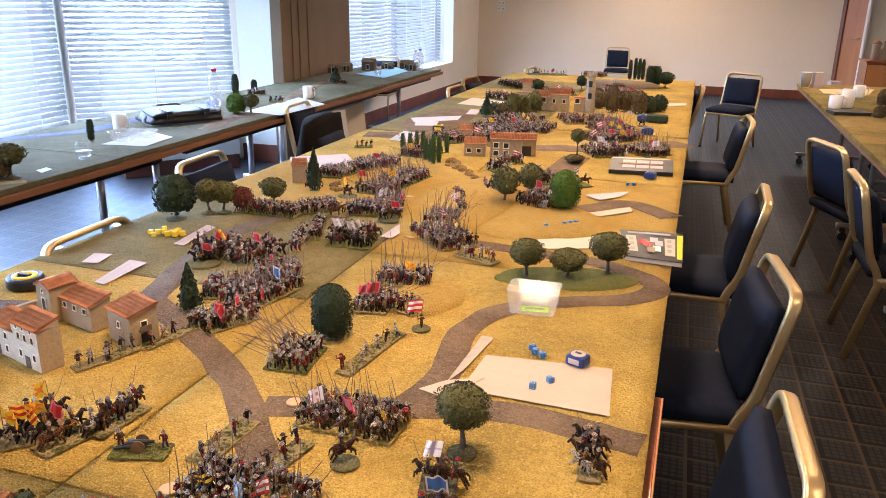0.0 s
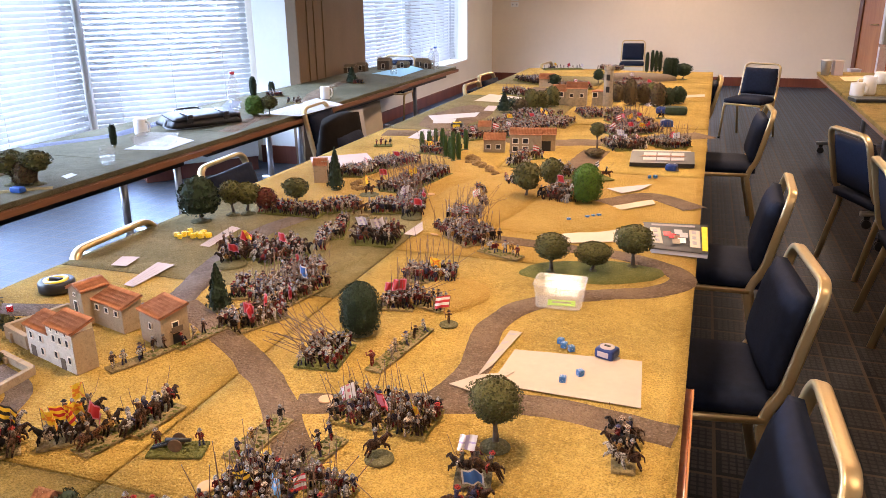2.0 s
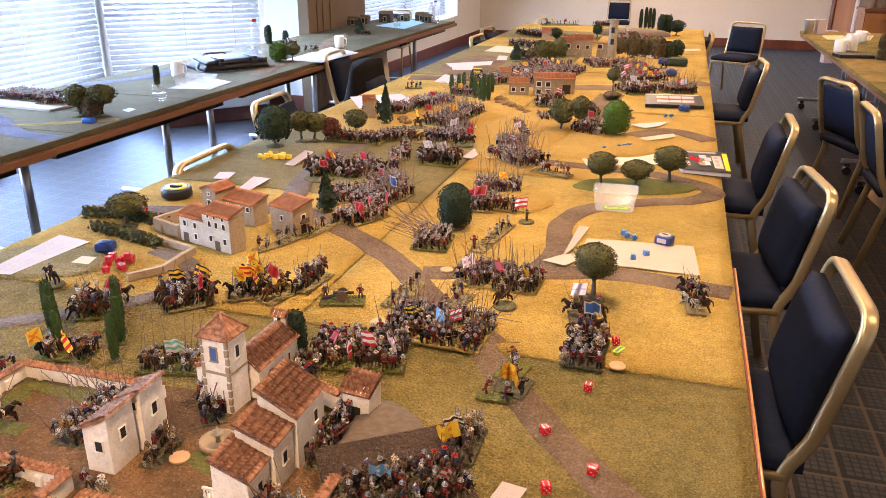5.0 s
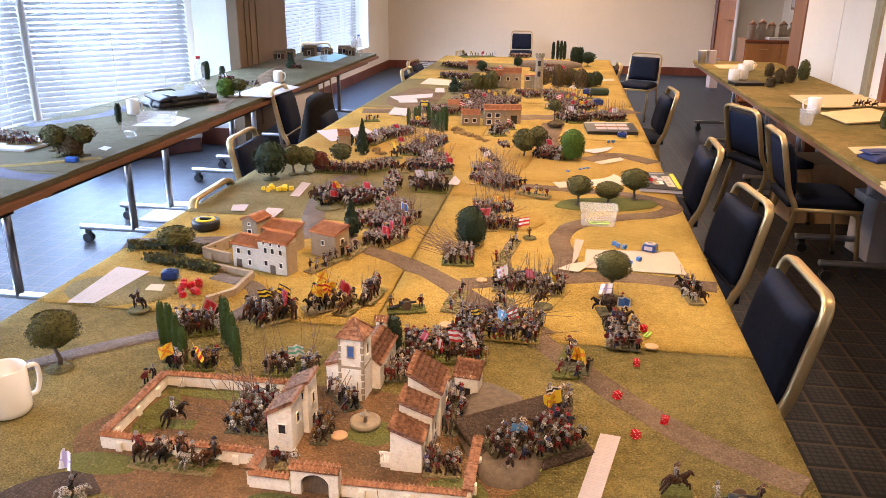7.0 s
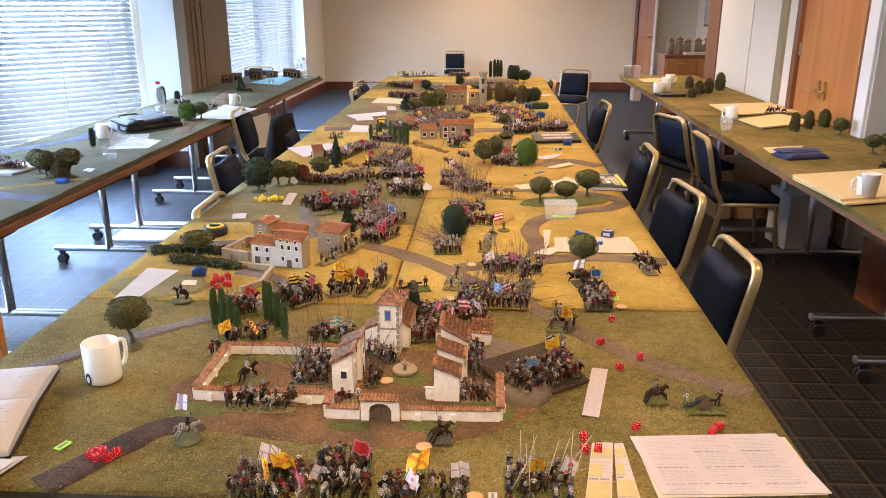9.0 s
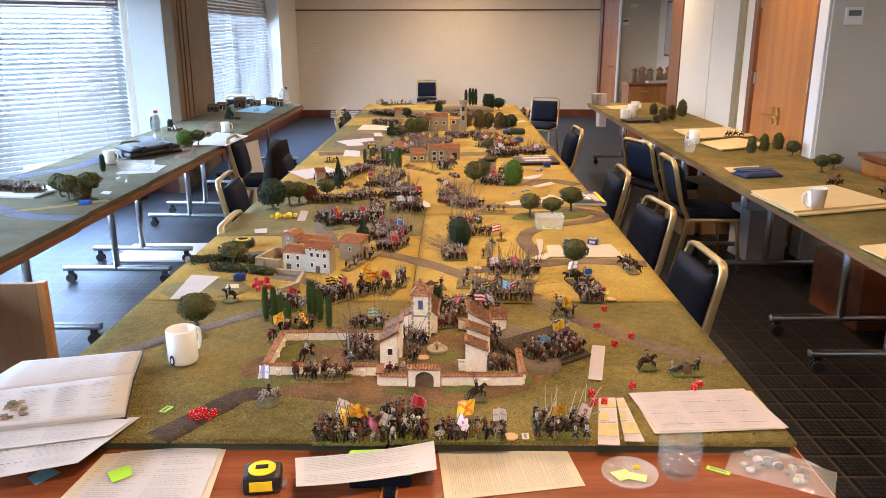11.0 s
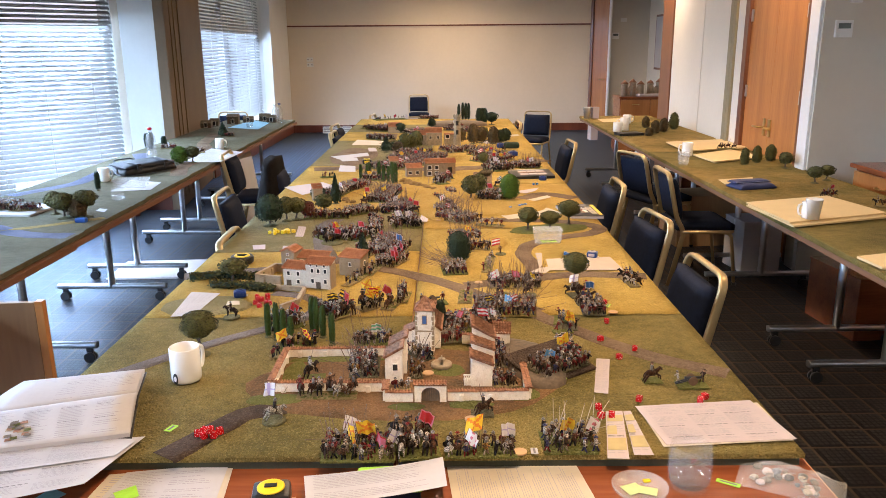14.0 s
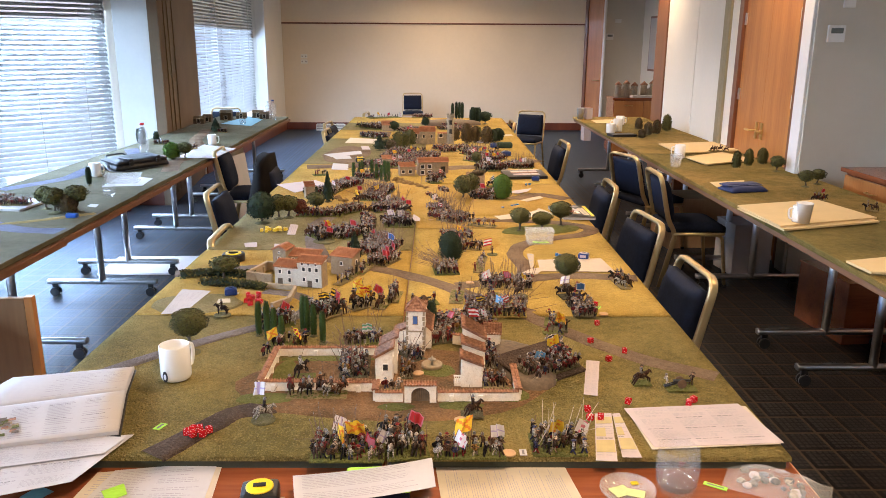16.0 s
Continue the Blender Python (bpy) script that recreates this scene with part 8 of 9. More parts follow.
def puffed(sx, sy, h, seed, n=14):
    bm = bmesh.new()
    bmesh.ops.create_grid(bm, x_segments=n, y_segments=n, size=0.5)
    for v in bm.verts:
        px, py = v.co.x, v.co.y
        e = max(0, 1 - abs(2 * px) ** 6) * max(0, 1 - abs(2 * py) ** 6)
        v.co = Vector((px * sx, py * sy, 0.35 * h + 0.65 * h * e ** 0.5 * (0.9 + 0.3 * noise.noise((px * 3, py * 3, seed)))))
    r = bmesh.ops.extrude_face_region(bm, geom=bm.faces[:])
    for v in [g for g in r["geom"] if isinstance(g, bmesh.types.BMVert)]:
        v.co.z = 0.0
    bmesh.ops.recalc_face_normals(bm, faces=bm.faces[:])
    return bm


M_TAN_LEATHER = mat("brown_leather", (0.11, 0.045, 0.022), 0.5, 0, 0.3, 30, 0.3, 400)
M_LEATHER = mat("black_leather", (0.010, 0.010, 0.012), 0.55, 0, 0.3, 30, 0.3, 400)


def laptop_bag(x, y, z, rz):
    t = thing("briefcase", pose(x, y, z, 0, 0, rz), "black leather satchel with flap and strap lying flat", "briefcase")
    part("body", puffed(0.46, 0.29, 0.064, 3), M_LEATHER, t, smooth=True)
    fl = part("flap", puffed(0.44, 0.20, 0.024, 5), M_LEATHER, t, smooth=True)
    fl.matrix_basis = pose(0, -0.045, 0.056, 6, 0, 0)
    part("base_panel", boxes((0.226, 0.238, -0.12, 0.12, 0.012, 0.062), bevel=0.005), M_TAN_LEATHER, t, "brown leather end panel")
    bm = bmesh.new()
    sweep(bm, fillet([(-0.09, 0.13, 0.05), (-0.08, 0.20, 0.075), (0.08, 0.20, 0.075), (0.09, 0.13, 0.05)], 0.03), 0.020, 0.012, seg=8)
    part("handle", bm, M_LEATHER, t)
    for sx in (-0.12, 0.12):
        st = part("strap", boxes((sx - 0.016, sx + 0.016, -0.168, 0.03, 0.076, 0.082), (sx - 0.016, sx + 0.016, -0.170, -0.162, 0.03, 0.082), bevel=0.002), M_LEATHER, t)
        part("buckle", boxes((sx - 0.020, sx + 0.020, -0.176, -0.168, 0.036, 0.060), bevel=0.002), M_BLACK, st)
    bm = bmesh.new()
    loop = [(-0.23, -0.05, 0.05), (-0.27, -0.10, 0.012), (-0.25, -0.19, 0.006), (-0.10, -0.215, 0.006), (0.10, -0.20, 0.006)]
    sweep(bm, fillet(loop, 0.05), 0.024, 0.005, seg=8)
    part("shoulder_strap", bm, M_LEATHER, t)


def navy_case(x, y, z, rz):
    t = thing("glasses_case", pose(x, y, z, 0, 0, rz), "navy blue fabric case with a pale stripe", "case")
    part("body", puffed(0.26, 0.16, 0.035, 4), dye("navy_fabric", (0.02, 0.03, 0.10), 0.8, bump=0.3, bscale=800), t, smooth=True)
    part("flap", puffed(0.26, 0.09, 0.014, 9), dye("navy_flap", (0.025, 0.038, 0.13), 0.7, bump=0.3, bscale=800), t, smooth=True).matrix_basis = pose(0, 0.03, 0.033)
    part("piping", boxes((-0.128, 0.128, -0.020, -0.015, 0.036, 0.039), bevel=0.001), dye("pale_blue_piping", (0.25, 0.3, 0.5)), t)


def round_tower(x, y, r, h):
    t = thing("model_tower", pose(x, y, TOP + 0.002), "round grey stone model tower with battlements", "model tower")
    bm = bmesh.new()
    lathe(bm, [(0, 0), (r, 0), (r * 0.9, h * 0.3), (r * 0.86, h * 0.88), (r * 1.02, h * 0.92), (r * 1.02, h * 0.96), (r * 0.85, h * 0.96), (r * 0.85, h * 0.93), (0, h * 0.93)], 20, smooth=False)
    part("wall", bm, M_STONE, t)
    for k in range(8):
        b = boxes((r * 0.80, r * 1.02, -r * 0.2, r * 0.2, h * 0.96, h))
        part("merlon", b, M_STONE, t).matrix_basis = pose(0, 0, 0, 0, 0, 45 * k)
    for zz in (0.35, 0.65):
        part("window", boxes((-0.012, 0.012, -r * 0.93, -r * 0.8, h * zz, h * zz + 0.04)), M_HOLE, t)


# ---- loose things by place ----
sheet([(0.595, 0.213), (0.904, 0.247), (0.912, 0.054), (0.605, 0.027)], 0.7832, M_CREAM, "cream sheet of paper under a printed one", "")
sheet([(0.588, 0.228), (0.889, 0.257), (0.920, 0.056), (0.613, 0.035)], 0.785, M_PINKP, "white sheet printed with grey tables", (24, 3, True))
sheet([(0.550, 0.537), (0.588, 0.532), (0.536, 0.303), (0.501, 0.312)], 0.7838, M_PINKP, "long pinkish printed strip of paper", (30, 2, False))
banded_strip([(0.509, 0.202), (0.551, 0.205), (0.515, -0.025), (0.467, -0.022)], .7838, "narrow yellow and white printed card strip")
banded_strip([(0.552, 0.200), (0.571, 0.204), (0.573, -0.010), (0.529, -0.009)], .7845, "narrow yellow and white printed card strip")
sheet([(0.542, 1.622), (0.821, 1.649), (0.837, 1.444), (0.533, 1.450)], 0.7832, M_TRACE, "large pale cream sheet of paper", )
sheet([(0.507, 1.716), (0.537, 1.713), (0.515, 1.529), (0.497, 1.468)], 0.785, M_TRACE, "narrow pale folded paper strip", (3, 1, False))
sheet([(0.496, 1.473), (0.569, 1.512), (0.514, 1.400), (0.453, 1.418)], 0.7862, M_TRACE, "narrow pale folded paper strip", )
sheet([(-0.613, 2.056), (-0.637, 2.275), (-0.594, 2.261), (-0.573, 2.051)], 0.7838, M_PINKP, "narrow white paper measuring strip", (3, 1, False))
sheet([(-0.604, 1.691), (-0.637, 1.879), (-0.572, 1.874), (-0.565, 1.685)], 0.7838, M_PINKP, "narrow white paper measuring strip", (3, 1, False))
sheet([(-0.756, 1.814), (-0.780, 1.891), (-0.723, 1.904), (-0.705, 1.821)], 0.7838, M_PINKP, "narrow white paper measuring strip", "")
sheet([(-0.024, 2.363), (-0.013, 2.584), (0.029, 2.575), (0.019, 2.357)], 0.7838, M_PINKP, "narrow white paper measuring strip", (3, 1, False))
sheet([(0.211, 2.420), (0.190, 2.627), (0.234, 2.642), (0.255, 2.435)], 0.7838, M_PINKP, "narrow white paper measuring strip", (3, 1, False))
sheet([(0.392, 2.573), (0.685, 2.690), (0.758, 2.524), (0.443, 2.397)], 0.7838, M_CREAM, "long pale sheet beside the book", "")
sheet([(0.551, 2.867), (0.734, 3.053), (0.750, 2.989), (0.571, 2.810)], 0.7848, M_CREAM, "narrow white paper measuring strip", "")
sheet([(0.543, 3.178), (0.714, 3.304), (0.677, 3.194), (0.611, 3.115)], 0.786, M_PINKP, "small folded pale paper sheet", "")
sheet([(-0.940, 3.412), (-0.713, 3.589), (-0.604, 3.427), (-0.769, 3.131)], 0.7838, M_PINKP, "pale pinkish sheet by the table edge", "")
sheet([(-0.836, 4.840), (-0.550, 5.065), (-0.521, 4.873), (-0.750, 4.676)], 0.7838, M_PAPER, "long white paper strip", "")
sheet([(-0.760, 4.737), (-0.614, 4.762), (-0.577, 4.591), (-0.701, 4.550)], 0.7848, M_PAPER, "small white paper sheet", "")
sheet([(-0.668, 4.046), (-0.693, 4.345), (-0.572, 4.305), (-0.539, 4.018)], 0.7838, M_PAPER, "white sheet lying at the edge", "")
sheet([(-0.752, 5.608), (-0.747, 6.021), (-0.446, 5.877), (-0.435, 5.559)], 0.7838, M_CREAM, "large cream sheet over the terrain", "")
sheet([(-0.546, 5.147), (-0.581, 5.389), (-0.512, 5.383), (-0.472, 5.145)], 0.7838, M_PINKP, "small pinkish paper card", "")
sheet([(0.675, 4.387), (0.829, 4.456), (0.813, 4.172), (0.761, 4.186)], 0.7838, M_PAPER, "white card beside the regiment", "")
sheet([(0.600, 4.081), (0.591, 4.286), (0.614, 4.293), (0.629, 4.090)], 0.785, M_CREAM, "small cream paper card", "")
sheet([(0.461, 5.740), (0.527, 5.913), (0.552, 5.684), (0.504, 5.610)], 0.7838, M_PAPER, "small white paper card", "")
sheet([(0.682, 6.292), (0.869, 6.389), (0.872, 6.254), (0.698, 6.130)], 0.7838, M_CREAM, "pale paper at the table edge", "")
sheet([(-0.826, 0.925), (-0.842, 1.197), (-0.729, 1.178), (-0.753, 0.935)], 0.7838, M_PAPER, "white printed sheet on the terrain", (14, 2, False))
sheet([(-0.670, 1.043), (-0.675, 1.087), (-0.634, 1.090), (-0.622, 1.046)], 0.7838, M_CREAM, "small cream paper card", "")
sheet([(-0.990, 0.032), (-0.595, 0.082), (-0.648, -0.118), (-0.848, -0.203)], 0.789, M_PAPER, "loose printed sheet under the book", (26, 2, True))
sheet([(-0.989, 0.076), (-0.605, 0.064), (-0.626, -0.011), (-0.912, -0.095)], 0.793, M_PAPER, "loose printed sheet under the book", (22, 2, False))
book_pages([(-0.958, -0.013), (-0.627, 0.073), (-0.693, 0.286), (-1.030, 0.170)], [(-1.030, 0.170), (-0.693, 0.286), (-0.730, 0.441), (-1.028, 0.366)])
sheet([(-0.644, -0.013), (-0.375, 0.022), (-0.350, -0.219), (-0.662, -0.221)], 0.7465, M_CREAM, "cream printed sheets on the wooden table", (16, 2, False))
sheet([(-0.607, -0.008), (-0.387, 0.030), (-0.368, -0.212), (-0.635, -0.204)], 0.7485, M_PAPER, "white printed sheet on the wooden table", (18, 2, False))
sheet([(0.129, -0.182), (0.110, 0.026), (0.404, 0.021), (0.424, -0.126)], 0.7465, M_CREAM, "cream printed sheet on the wooden table", (34, 1, False))
sheet([(-0.767, -0.110), (-0.747, -0.066), (-0.705, -0.088), (-0.734, -0.138)], 0.7465, M_TEAL, "small teal paper note", "")
sheet([(-0.601, -0.095), (-0.564, -0.065), (-0.542, -0.105), (-0.573, -0.134)], 0.7515, M_LIME, "small pale green paper note", "")
sheet([(-0.191, -0.098), (0.103, -0.024), (0.112, -0.138), (-0.168, -0.204)], 0.785, M_PAPER, "white printed chart leaning on a box", (11, 1, True), lift=0.006)
plain_box("storage_box", pose(-0.010, -0.094, 0.7455, 0, 0, 4), 0.13, 0.09, 0.028, M_NAVY, "dark blue storage box with a lime green lid", "box", 0.008, M_LIME)
tape_measure(-0.253, -0.134, 0.7455, 8, M_BLACK, M_YEL, "yellow and black tape measure on the wooden table", 1.1)
tumbler(0.631, -0.078, 0.7455, 0.046, 0.104)
lid_dish(0.527, -0.078, 0.7455)
zip_bag(0.856, -0.067, 0.7455)
chit(0.722, -0.064, -33, 0.05, 0.014, M_LIME, "lime green marker strip with print", 0.7465)
chit(0.438, 0.413, 70, 0.032, 0.018, M_LIME, "lime green marker card with print")
chit(-0.551, 0.130, 70, 0.032, 0.018, M_LIME, "lime green marker card with print")
chit(0.680, 1.002, 65, 0.032, 0.012, M_LIME, "lime green marker card with print")
token(0.683, 0.934, 0.016)
token(0.061, 0.441, 0.016)
token(0.172, 0.165, 0.016)
token(0.239, 1.286, 0.016)
token(0.276, 0.007, 0.016)
token(0.183, 0.968, 0.016)
token(0.079, 2.392, 0.016)
token(-0.116, 2.888, 0.016)
chit(0.309, 0.011, 90, 0.026, 0.016, M_PAPER, "small white card with faint print")
die(0.640, 0.832, 0.784, 0, M_RED)
die(0.589, 0.677, 0.784, 37, M_RED)
die(0.676, 0.596, 0.784, 74, M_RED)
die(0.615, 0.534, 0.784, 21, M_RED)
die(0.606, 0.259, 0.784, 58, M_RED)
die(0.493, 0.215, 0.784, 5, M_RED)
die(0.491, 0.170, 0.784, 42, M_RED)
die(0.517, 0.172, 0.784, 79, M_RED)
die(0.778, 0.270, 0.784, 26, M_RED)
die(0.760, 0.251, 0.784, 63, M_RED)
die(-0.475, 0.093, 0.784, 10, M_RED)
die(-0.458, 0.083, 0.784, 47, M_RED)
die(-0.435, 0.085, 0.784, 84, M_RED)
die(-0.426, 0.104, 0.784, 31, M_RED)
die(-0.464, 0.108, 0.784, 68, M_RED)
die(0.672, 1.023, 0.784, 15, M_RED)
die(-0.754, 1.446, 0.784, 52, M_RED)
die(-0.566, 1.050, 0.784, 89, M_RED)
die(-0.554, 1.076, 0.784, 36, M_RED)
die(-0.526, 1.048, 0.784, 73, M_RED)
die(-0.440, 0.081, 0.7995, 25, M_RED)
die(0.673, 1.504, 0.7838, 0, M_BLUED, 0.0135)
die(0.703, 1.542, 0.7838, 41, M_BLUED, 0.0135)
die(0.646, 1.665, 0.7838, 82, M_BLUED, 0.0135)
die(0.665, 1.652, 0.7838, 33, M_BLUED, 0.0135)
die(0.635, 1.684, 0.7838, 74, M_BLUED, 0.0135)
die(0.478, 2.670, 0.7838, 25, M_BLUED, 0.0135)
die(0.535, 2.719, 0.7838, 66, M_BLUED, 0.0135)
die(0.553, 2.739, 0.7838, 17, M_BLUED, 0.0135)
die(0.571, 2.753, 0.7838, 58, M_BLUED, 0.0135)
die(-0.654, 1.135, 0.7838, 9, M_BLUED, 0.0135)
die(-0.630, 1.136, 0.7838, 50, M_BLUED, 0.0135)
die(0.693, 3.421, 0.7838, 1, M_BLUED, 0.0135)
die(0.717, 3.428, 0.7838, 42, M_BLUED, 0.0135)
die(-0.749, 2.119, 0.784, 0, M_YEL, 0.014)
die(-0.722, 2.100, 0.784, 29, M_YEL, 0.014)
die(-0.715, 2.141, 0.784, 58, M_YEL, 0.014)
die(-0.688, 2.123, 0.784, 87, M_YEL, 0.014)
die(-0.674, 2.154, 0.784, 26, M_YEL, 0.014)
die(-0.734, 2.171, 0.784, 55, M_YEL, 0.014)
tape_measure(0.745, 1.646, 0.7845, -20, M_NAVYP, M_PINKP, "blue tape measure with pale disc", 0.62)
round_tape(-0.753, 1.604, 0.7835, "black and yellow round tape measure")
tape_measure(0.775, 3.594, 0.786, -10, M_NAVYP, M_NAVYP, "blue tape measure on the terrain", 0.7)
tape_measure(-0.491, 4.392, 0.786, 10, M_BLACK, M_YEL, "black and yellow tape measure", 1.0)
tape_measure(-0.644, 1.140, 0.784, 14, M_NAVYP, M_NAVYP, "small blue tape measure", 0.62)
tape_measure(0.616, 5.327, 0.784, 0, M_NAVYP, M_NAVYP, "blue tape measure beside the wood", 1.0)
plain_box("tin", pose(0.708, 5.308, 0.783), 0.14, 0.09, 0.05, FOL["dark"], "dark green rounded tin", "tin", 0.02)
tape_measure(0.679, 4.802, 0.784, 10, M_NAVYP, M_NAVYP, "blue tape measure beside the regiment", 1.0)
mug(-0.605, 0.415, 0.783, 0.041, 0.098, 62, "white china mug with a dark oval logo", True)
tub(0.588, 1.922, 0.7838, 2, 0.128, 0.098, 0.060, "clear plastic tub holding a lime note")
chit(0.593, 1.917, 8, 0.07, 0.034, M_LIME, "lime green paper note inside the tub", 0.7865)
game_book([(0.731, 2.685), (0.941, 2.708), (0.947, 2.393), (0.778, 2.404)])
card_tray([(0.567, 3.925), (0.861, 3.971), (0.870, 3.682), (0.585, 3.643)])
die(-0.665, 2.132, 0.784, 88, M_YEL, 0.016)
die(-0.637, 2.141, 0.784, 67, M_YEL, 0.016)
die(-0.725, 2.126, 0.784, 31, M_YEL, 0.016)
die(-0.658, 2.126, 0.784, 14, M_YEL, 0.016)
die(-0.683, 2.119, 0.784, 48, M_YEL, 0.016)
die(-0.677, 2.136, 0.784, 1, M_YEL, 0.016)
die(-0.665, 2.149, 0.784, 23, M_YEL, 0.016)
die(-0.638, 2.139, 0.784, 20, M_YEL, 0.016)
die(-0.673, 2.163, 0.784, 79, M_YEL, 0.016)
die(-0.552, 1.089, 0.784, 0, M_RED)
die(-0.535, 1.101, 0.784, 27, M_RED)
die(-0.530, 1.087, 0.784, 21, M_RED)
die(-0.544, 1.017, 0.784, 69, M_RED)
die(-0.521, 1.047, 0.784, 23, M_RED)
die(-0.515, 1.042, 0.784, 49, M_RED)
die(-0.563, 1.067, 0.7995, 21, M_RED)
die(-0.528, 1.078, 0.7995, 42, M_RED)
die(-0.555, 1.046, 0.7995, 0, M_RED)
hedge([(-0.896, 1.354), (-0.782, 1.387), (-0.614, 1.355)], 0.035, 0.03, "olive green model hedge along the lane", 1)
hedge([(-0.787, 1.265), (-0.661, 1.246), (-0.537, 1.210)], 0.032, 0.028, "olive green model hedge along the lane", 2)
hedge([(-0.449, 5.395), (-0.303, 5.444), (-0.191, 5.599)], 0.10, 0.06, "olive brown model hedge", 3)
rocks(-0.130, 3.531, -60, 9, 0.12, 0.035, "tan model rock outcrop on the terrain", M_ROCK, 844)
rocks(-0.461, 2.936, -60, 5, 0.07, 0.022, "tan model rock outcrop on the terrain", M_ROCK, 637)
rocks(-0.011, 3.359, -60, 5, 0.08, 0.03, "tan model rock outcrop on the terrain", M_ROCK, 865)
rocks(0.321, 0.605, -60, 6, 0.05, 0.018, "dark model rock outcrop on the terrain", M_PLANK, 871)
house(-0.107, 3.825, 12, 0.107, 0.078, 0.063, "mono", M_STUCCO2, M_TILE2, "small tan model cottage with tiled roof", [("s", -0.03, 0.02, 0.02, 0.02), ("s", 0.02, 0.02, 0.02, 0.02)], rise=0.02)
house(-0.272, 4.220, 12, 0.068, 0.058, 0.058, "mono", M_STUCCO2, M_TILE2, "small tan model cottage with tiled roof", [], rise=0.02)
house(0.048, 3.857, 10, 0.156, 0.098, 0.093, "gable", M_STUCCO2, M_TILE2, "large tan model farmhouse with tiled roof", [("s", -0.05, 0.05, 0.024, 0.024), ("s", 0.0, 0.05, 0.024, 0.024), ("s", -0.05, 0.01, 0.024, 0.024), ("s", 0.0, 0.01, 0.024, 0.024)], rise=0.025)
house(0.134, 3.940, 10, 0.097, 0.088, 0.083, "gable", M_STUCCO2, M_TILE2, "tan model barn with open porch", [("s", 0.0, 0.0, 0.05, 0.05, "door")], rise=0.025)
house(-0.653, 2.978, 20, 0.054, 0.049, 0.074, "mono", M_STUCCO2, M_TILE2, "tan model tower house", [], rise=0.02)
house(-0.638, 2.996, 20, 0.030, 0.030, 0.089, "flat", M_STONE, M_TILE2, "grey tan model watch tower", [], rise=0.0)
house(0.013, 5.600, 6, 0.142, 0.113, 0.118, "gable", M_STONE, M_TILE2, "stone model village house with tiled roof", [("s", -0.035, 0.06, 0.02, 0.025), ("s", 0.035, 0.06, 0.02, 0.025)], rise=0.04)
house(-0.101, 5.620, 6, 0.113, 0.113, 0.094, "gable", M_STONE, M_TILE2, "stone model village house with tiled roof", [("s", 0.0, 0.06, 0.03, 0.03)], rise=0.04)
house(0.166, 5.643, 6, 0.104, 0.094, 0.094, "gable", M_STONE, M_TILE2, "grey stone model keep", [("s", -0.03, 0.06, 0.03, 0.03)], rise=0.0)
house(-0.422, 6.671, 6, 0.120, 0.111, 0.065, "gable", M_STUCCO2, M_TILE2, "small far model house with tiled roof", [], rise=0.04)
round_tower(0.230, 5.594, 0.036, 0.275)
patch("dark_hill", 0.261, 7.394, 0.35, 0.2, M_PLANK, "low dark brown hill", 41, hill=0.05)
mug(-2.298, 3.829, 0.7625, 0.04, 0.095, 0, "cream china mug on the side table")
mug(-1.977, 5.592, 0.7625, 0.04, 0.095, 0, "white china mug on the side table")
tumbler(-1.893, 3.088, 0.7625, 0.038, 0.09)
tumbler(-2.145, 7.420, 0.7625, 0.038, 0.10)
sheet([(-2.081, 3.416), (-2.124, 3.859), (-1.867, 3.748), (-1.833, 3.463)], 0.764, M_PAPER, "white sheet of paper on the side table", "")
tub(-2.006, 3.585, 0.766, 10, 0.22, 0.15, 0.05, "clear plastic tub on white paper")
bottle(-2.346, 4.891, 0.7625, 0.27, 0.04, M_RED, "clear plastic water bottle with red cap")
bottle(-1.925, 8.065, 0.7625, 0.24, 0.04, M_BLUE, "clear plastic water bottle with blue cap")
bottle(-1.997, 8.145, 0.7625, 0.22, 0.04, M_PLAS, "clear plastic water bottle")
laptop_bag(-2.23, 4.30, 0.7625, 58)
tree("cypress", -2.180, 3.46, 0.125, 0.019, "dark", "dark cypress model tree beside a glass", 0.08, z=0.763)
sheet([(-2.037, 4.763), (-2.055, 5.591), (-1.694, 5.328), (-1.723, 4.708)], 0.764, M_PAPER, "white sheets under a mug", (12, 2, False))
foam_board(-2.476, 2.832, 0.7625, 0.55, 0.32, 0.012, -4, M_PAPER, "white foam board under a small regiment")
unit("foot", -2.534, 2.862, -4, 0.297, 0.158, 10, 5, "-", "dark", z=0.779)
unit("foot", -2.300, 2.779, 4, 0.159, 0.079, 6, 2, "-", "tan", z=0.779)
plain_box("tin", pose(-1.855, 2.505, 0.7625), 0.06, 0.035, 0.025, M_BLUE, "small dark blue tin", "tin", 0.008)
sheet([(-1.906, 2.798), (-1.910, 2.863), (-1.857, 2.844), (-1.842, 2.764)], 0.764, M_PAPER, "small white paper card", "")
house(-2.680, 7.542, 4, 0.119, 0.110, 0.055, "gable", M_PLANK, M_STUCCO2, "grey model house set aside on the side table", [("s", 0.0, 0.01, 0.03, 0.05)], rise=0.03, z=0.763)
house(-2.637, 7.732, 4, 0.100, 0.109, 0.059, "gable", M_PLANK, M_STUCCO2, "grey model house set aside on the side table", [("s", 0.0, 0.01, 0.03, 0.05)], rise=0.03, z=0.763)
house(-2.483, 7.987, 4, 0.136, 0.109, 0.091, "gable", M_PLANK, M_STUCCO2, "grey model house set aside on the side table", [("s", 0.0, 0.01, 0.03, 0.05)], rise=0.03, z=0.763)
house(-2.346, 8.186, 4, 0.117, 0.108, 0.041, "gable", M_PLANK, M_STUCCO2, "grey model house set aside on the side table", [("s", 0.0, 0.01, 0.03, 0.05)], rise=0.03, z=0.763)
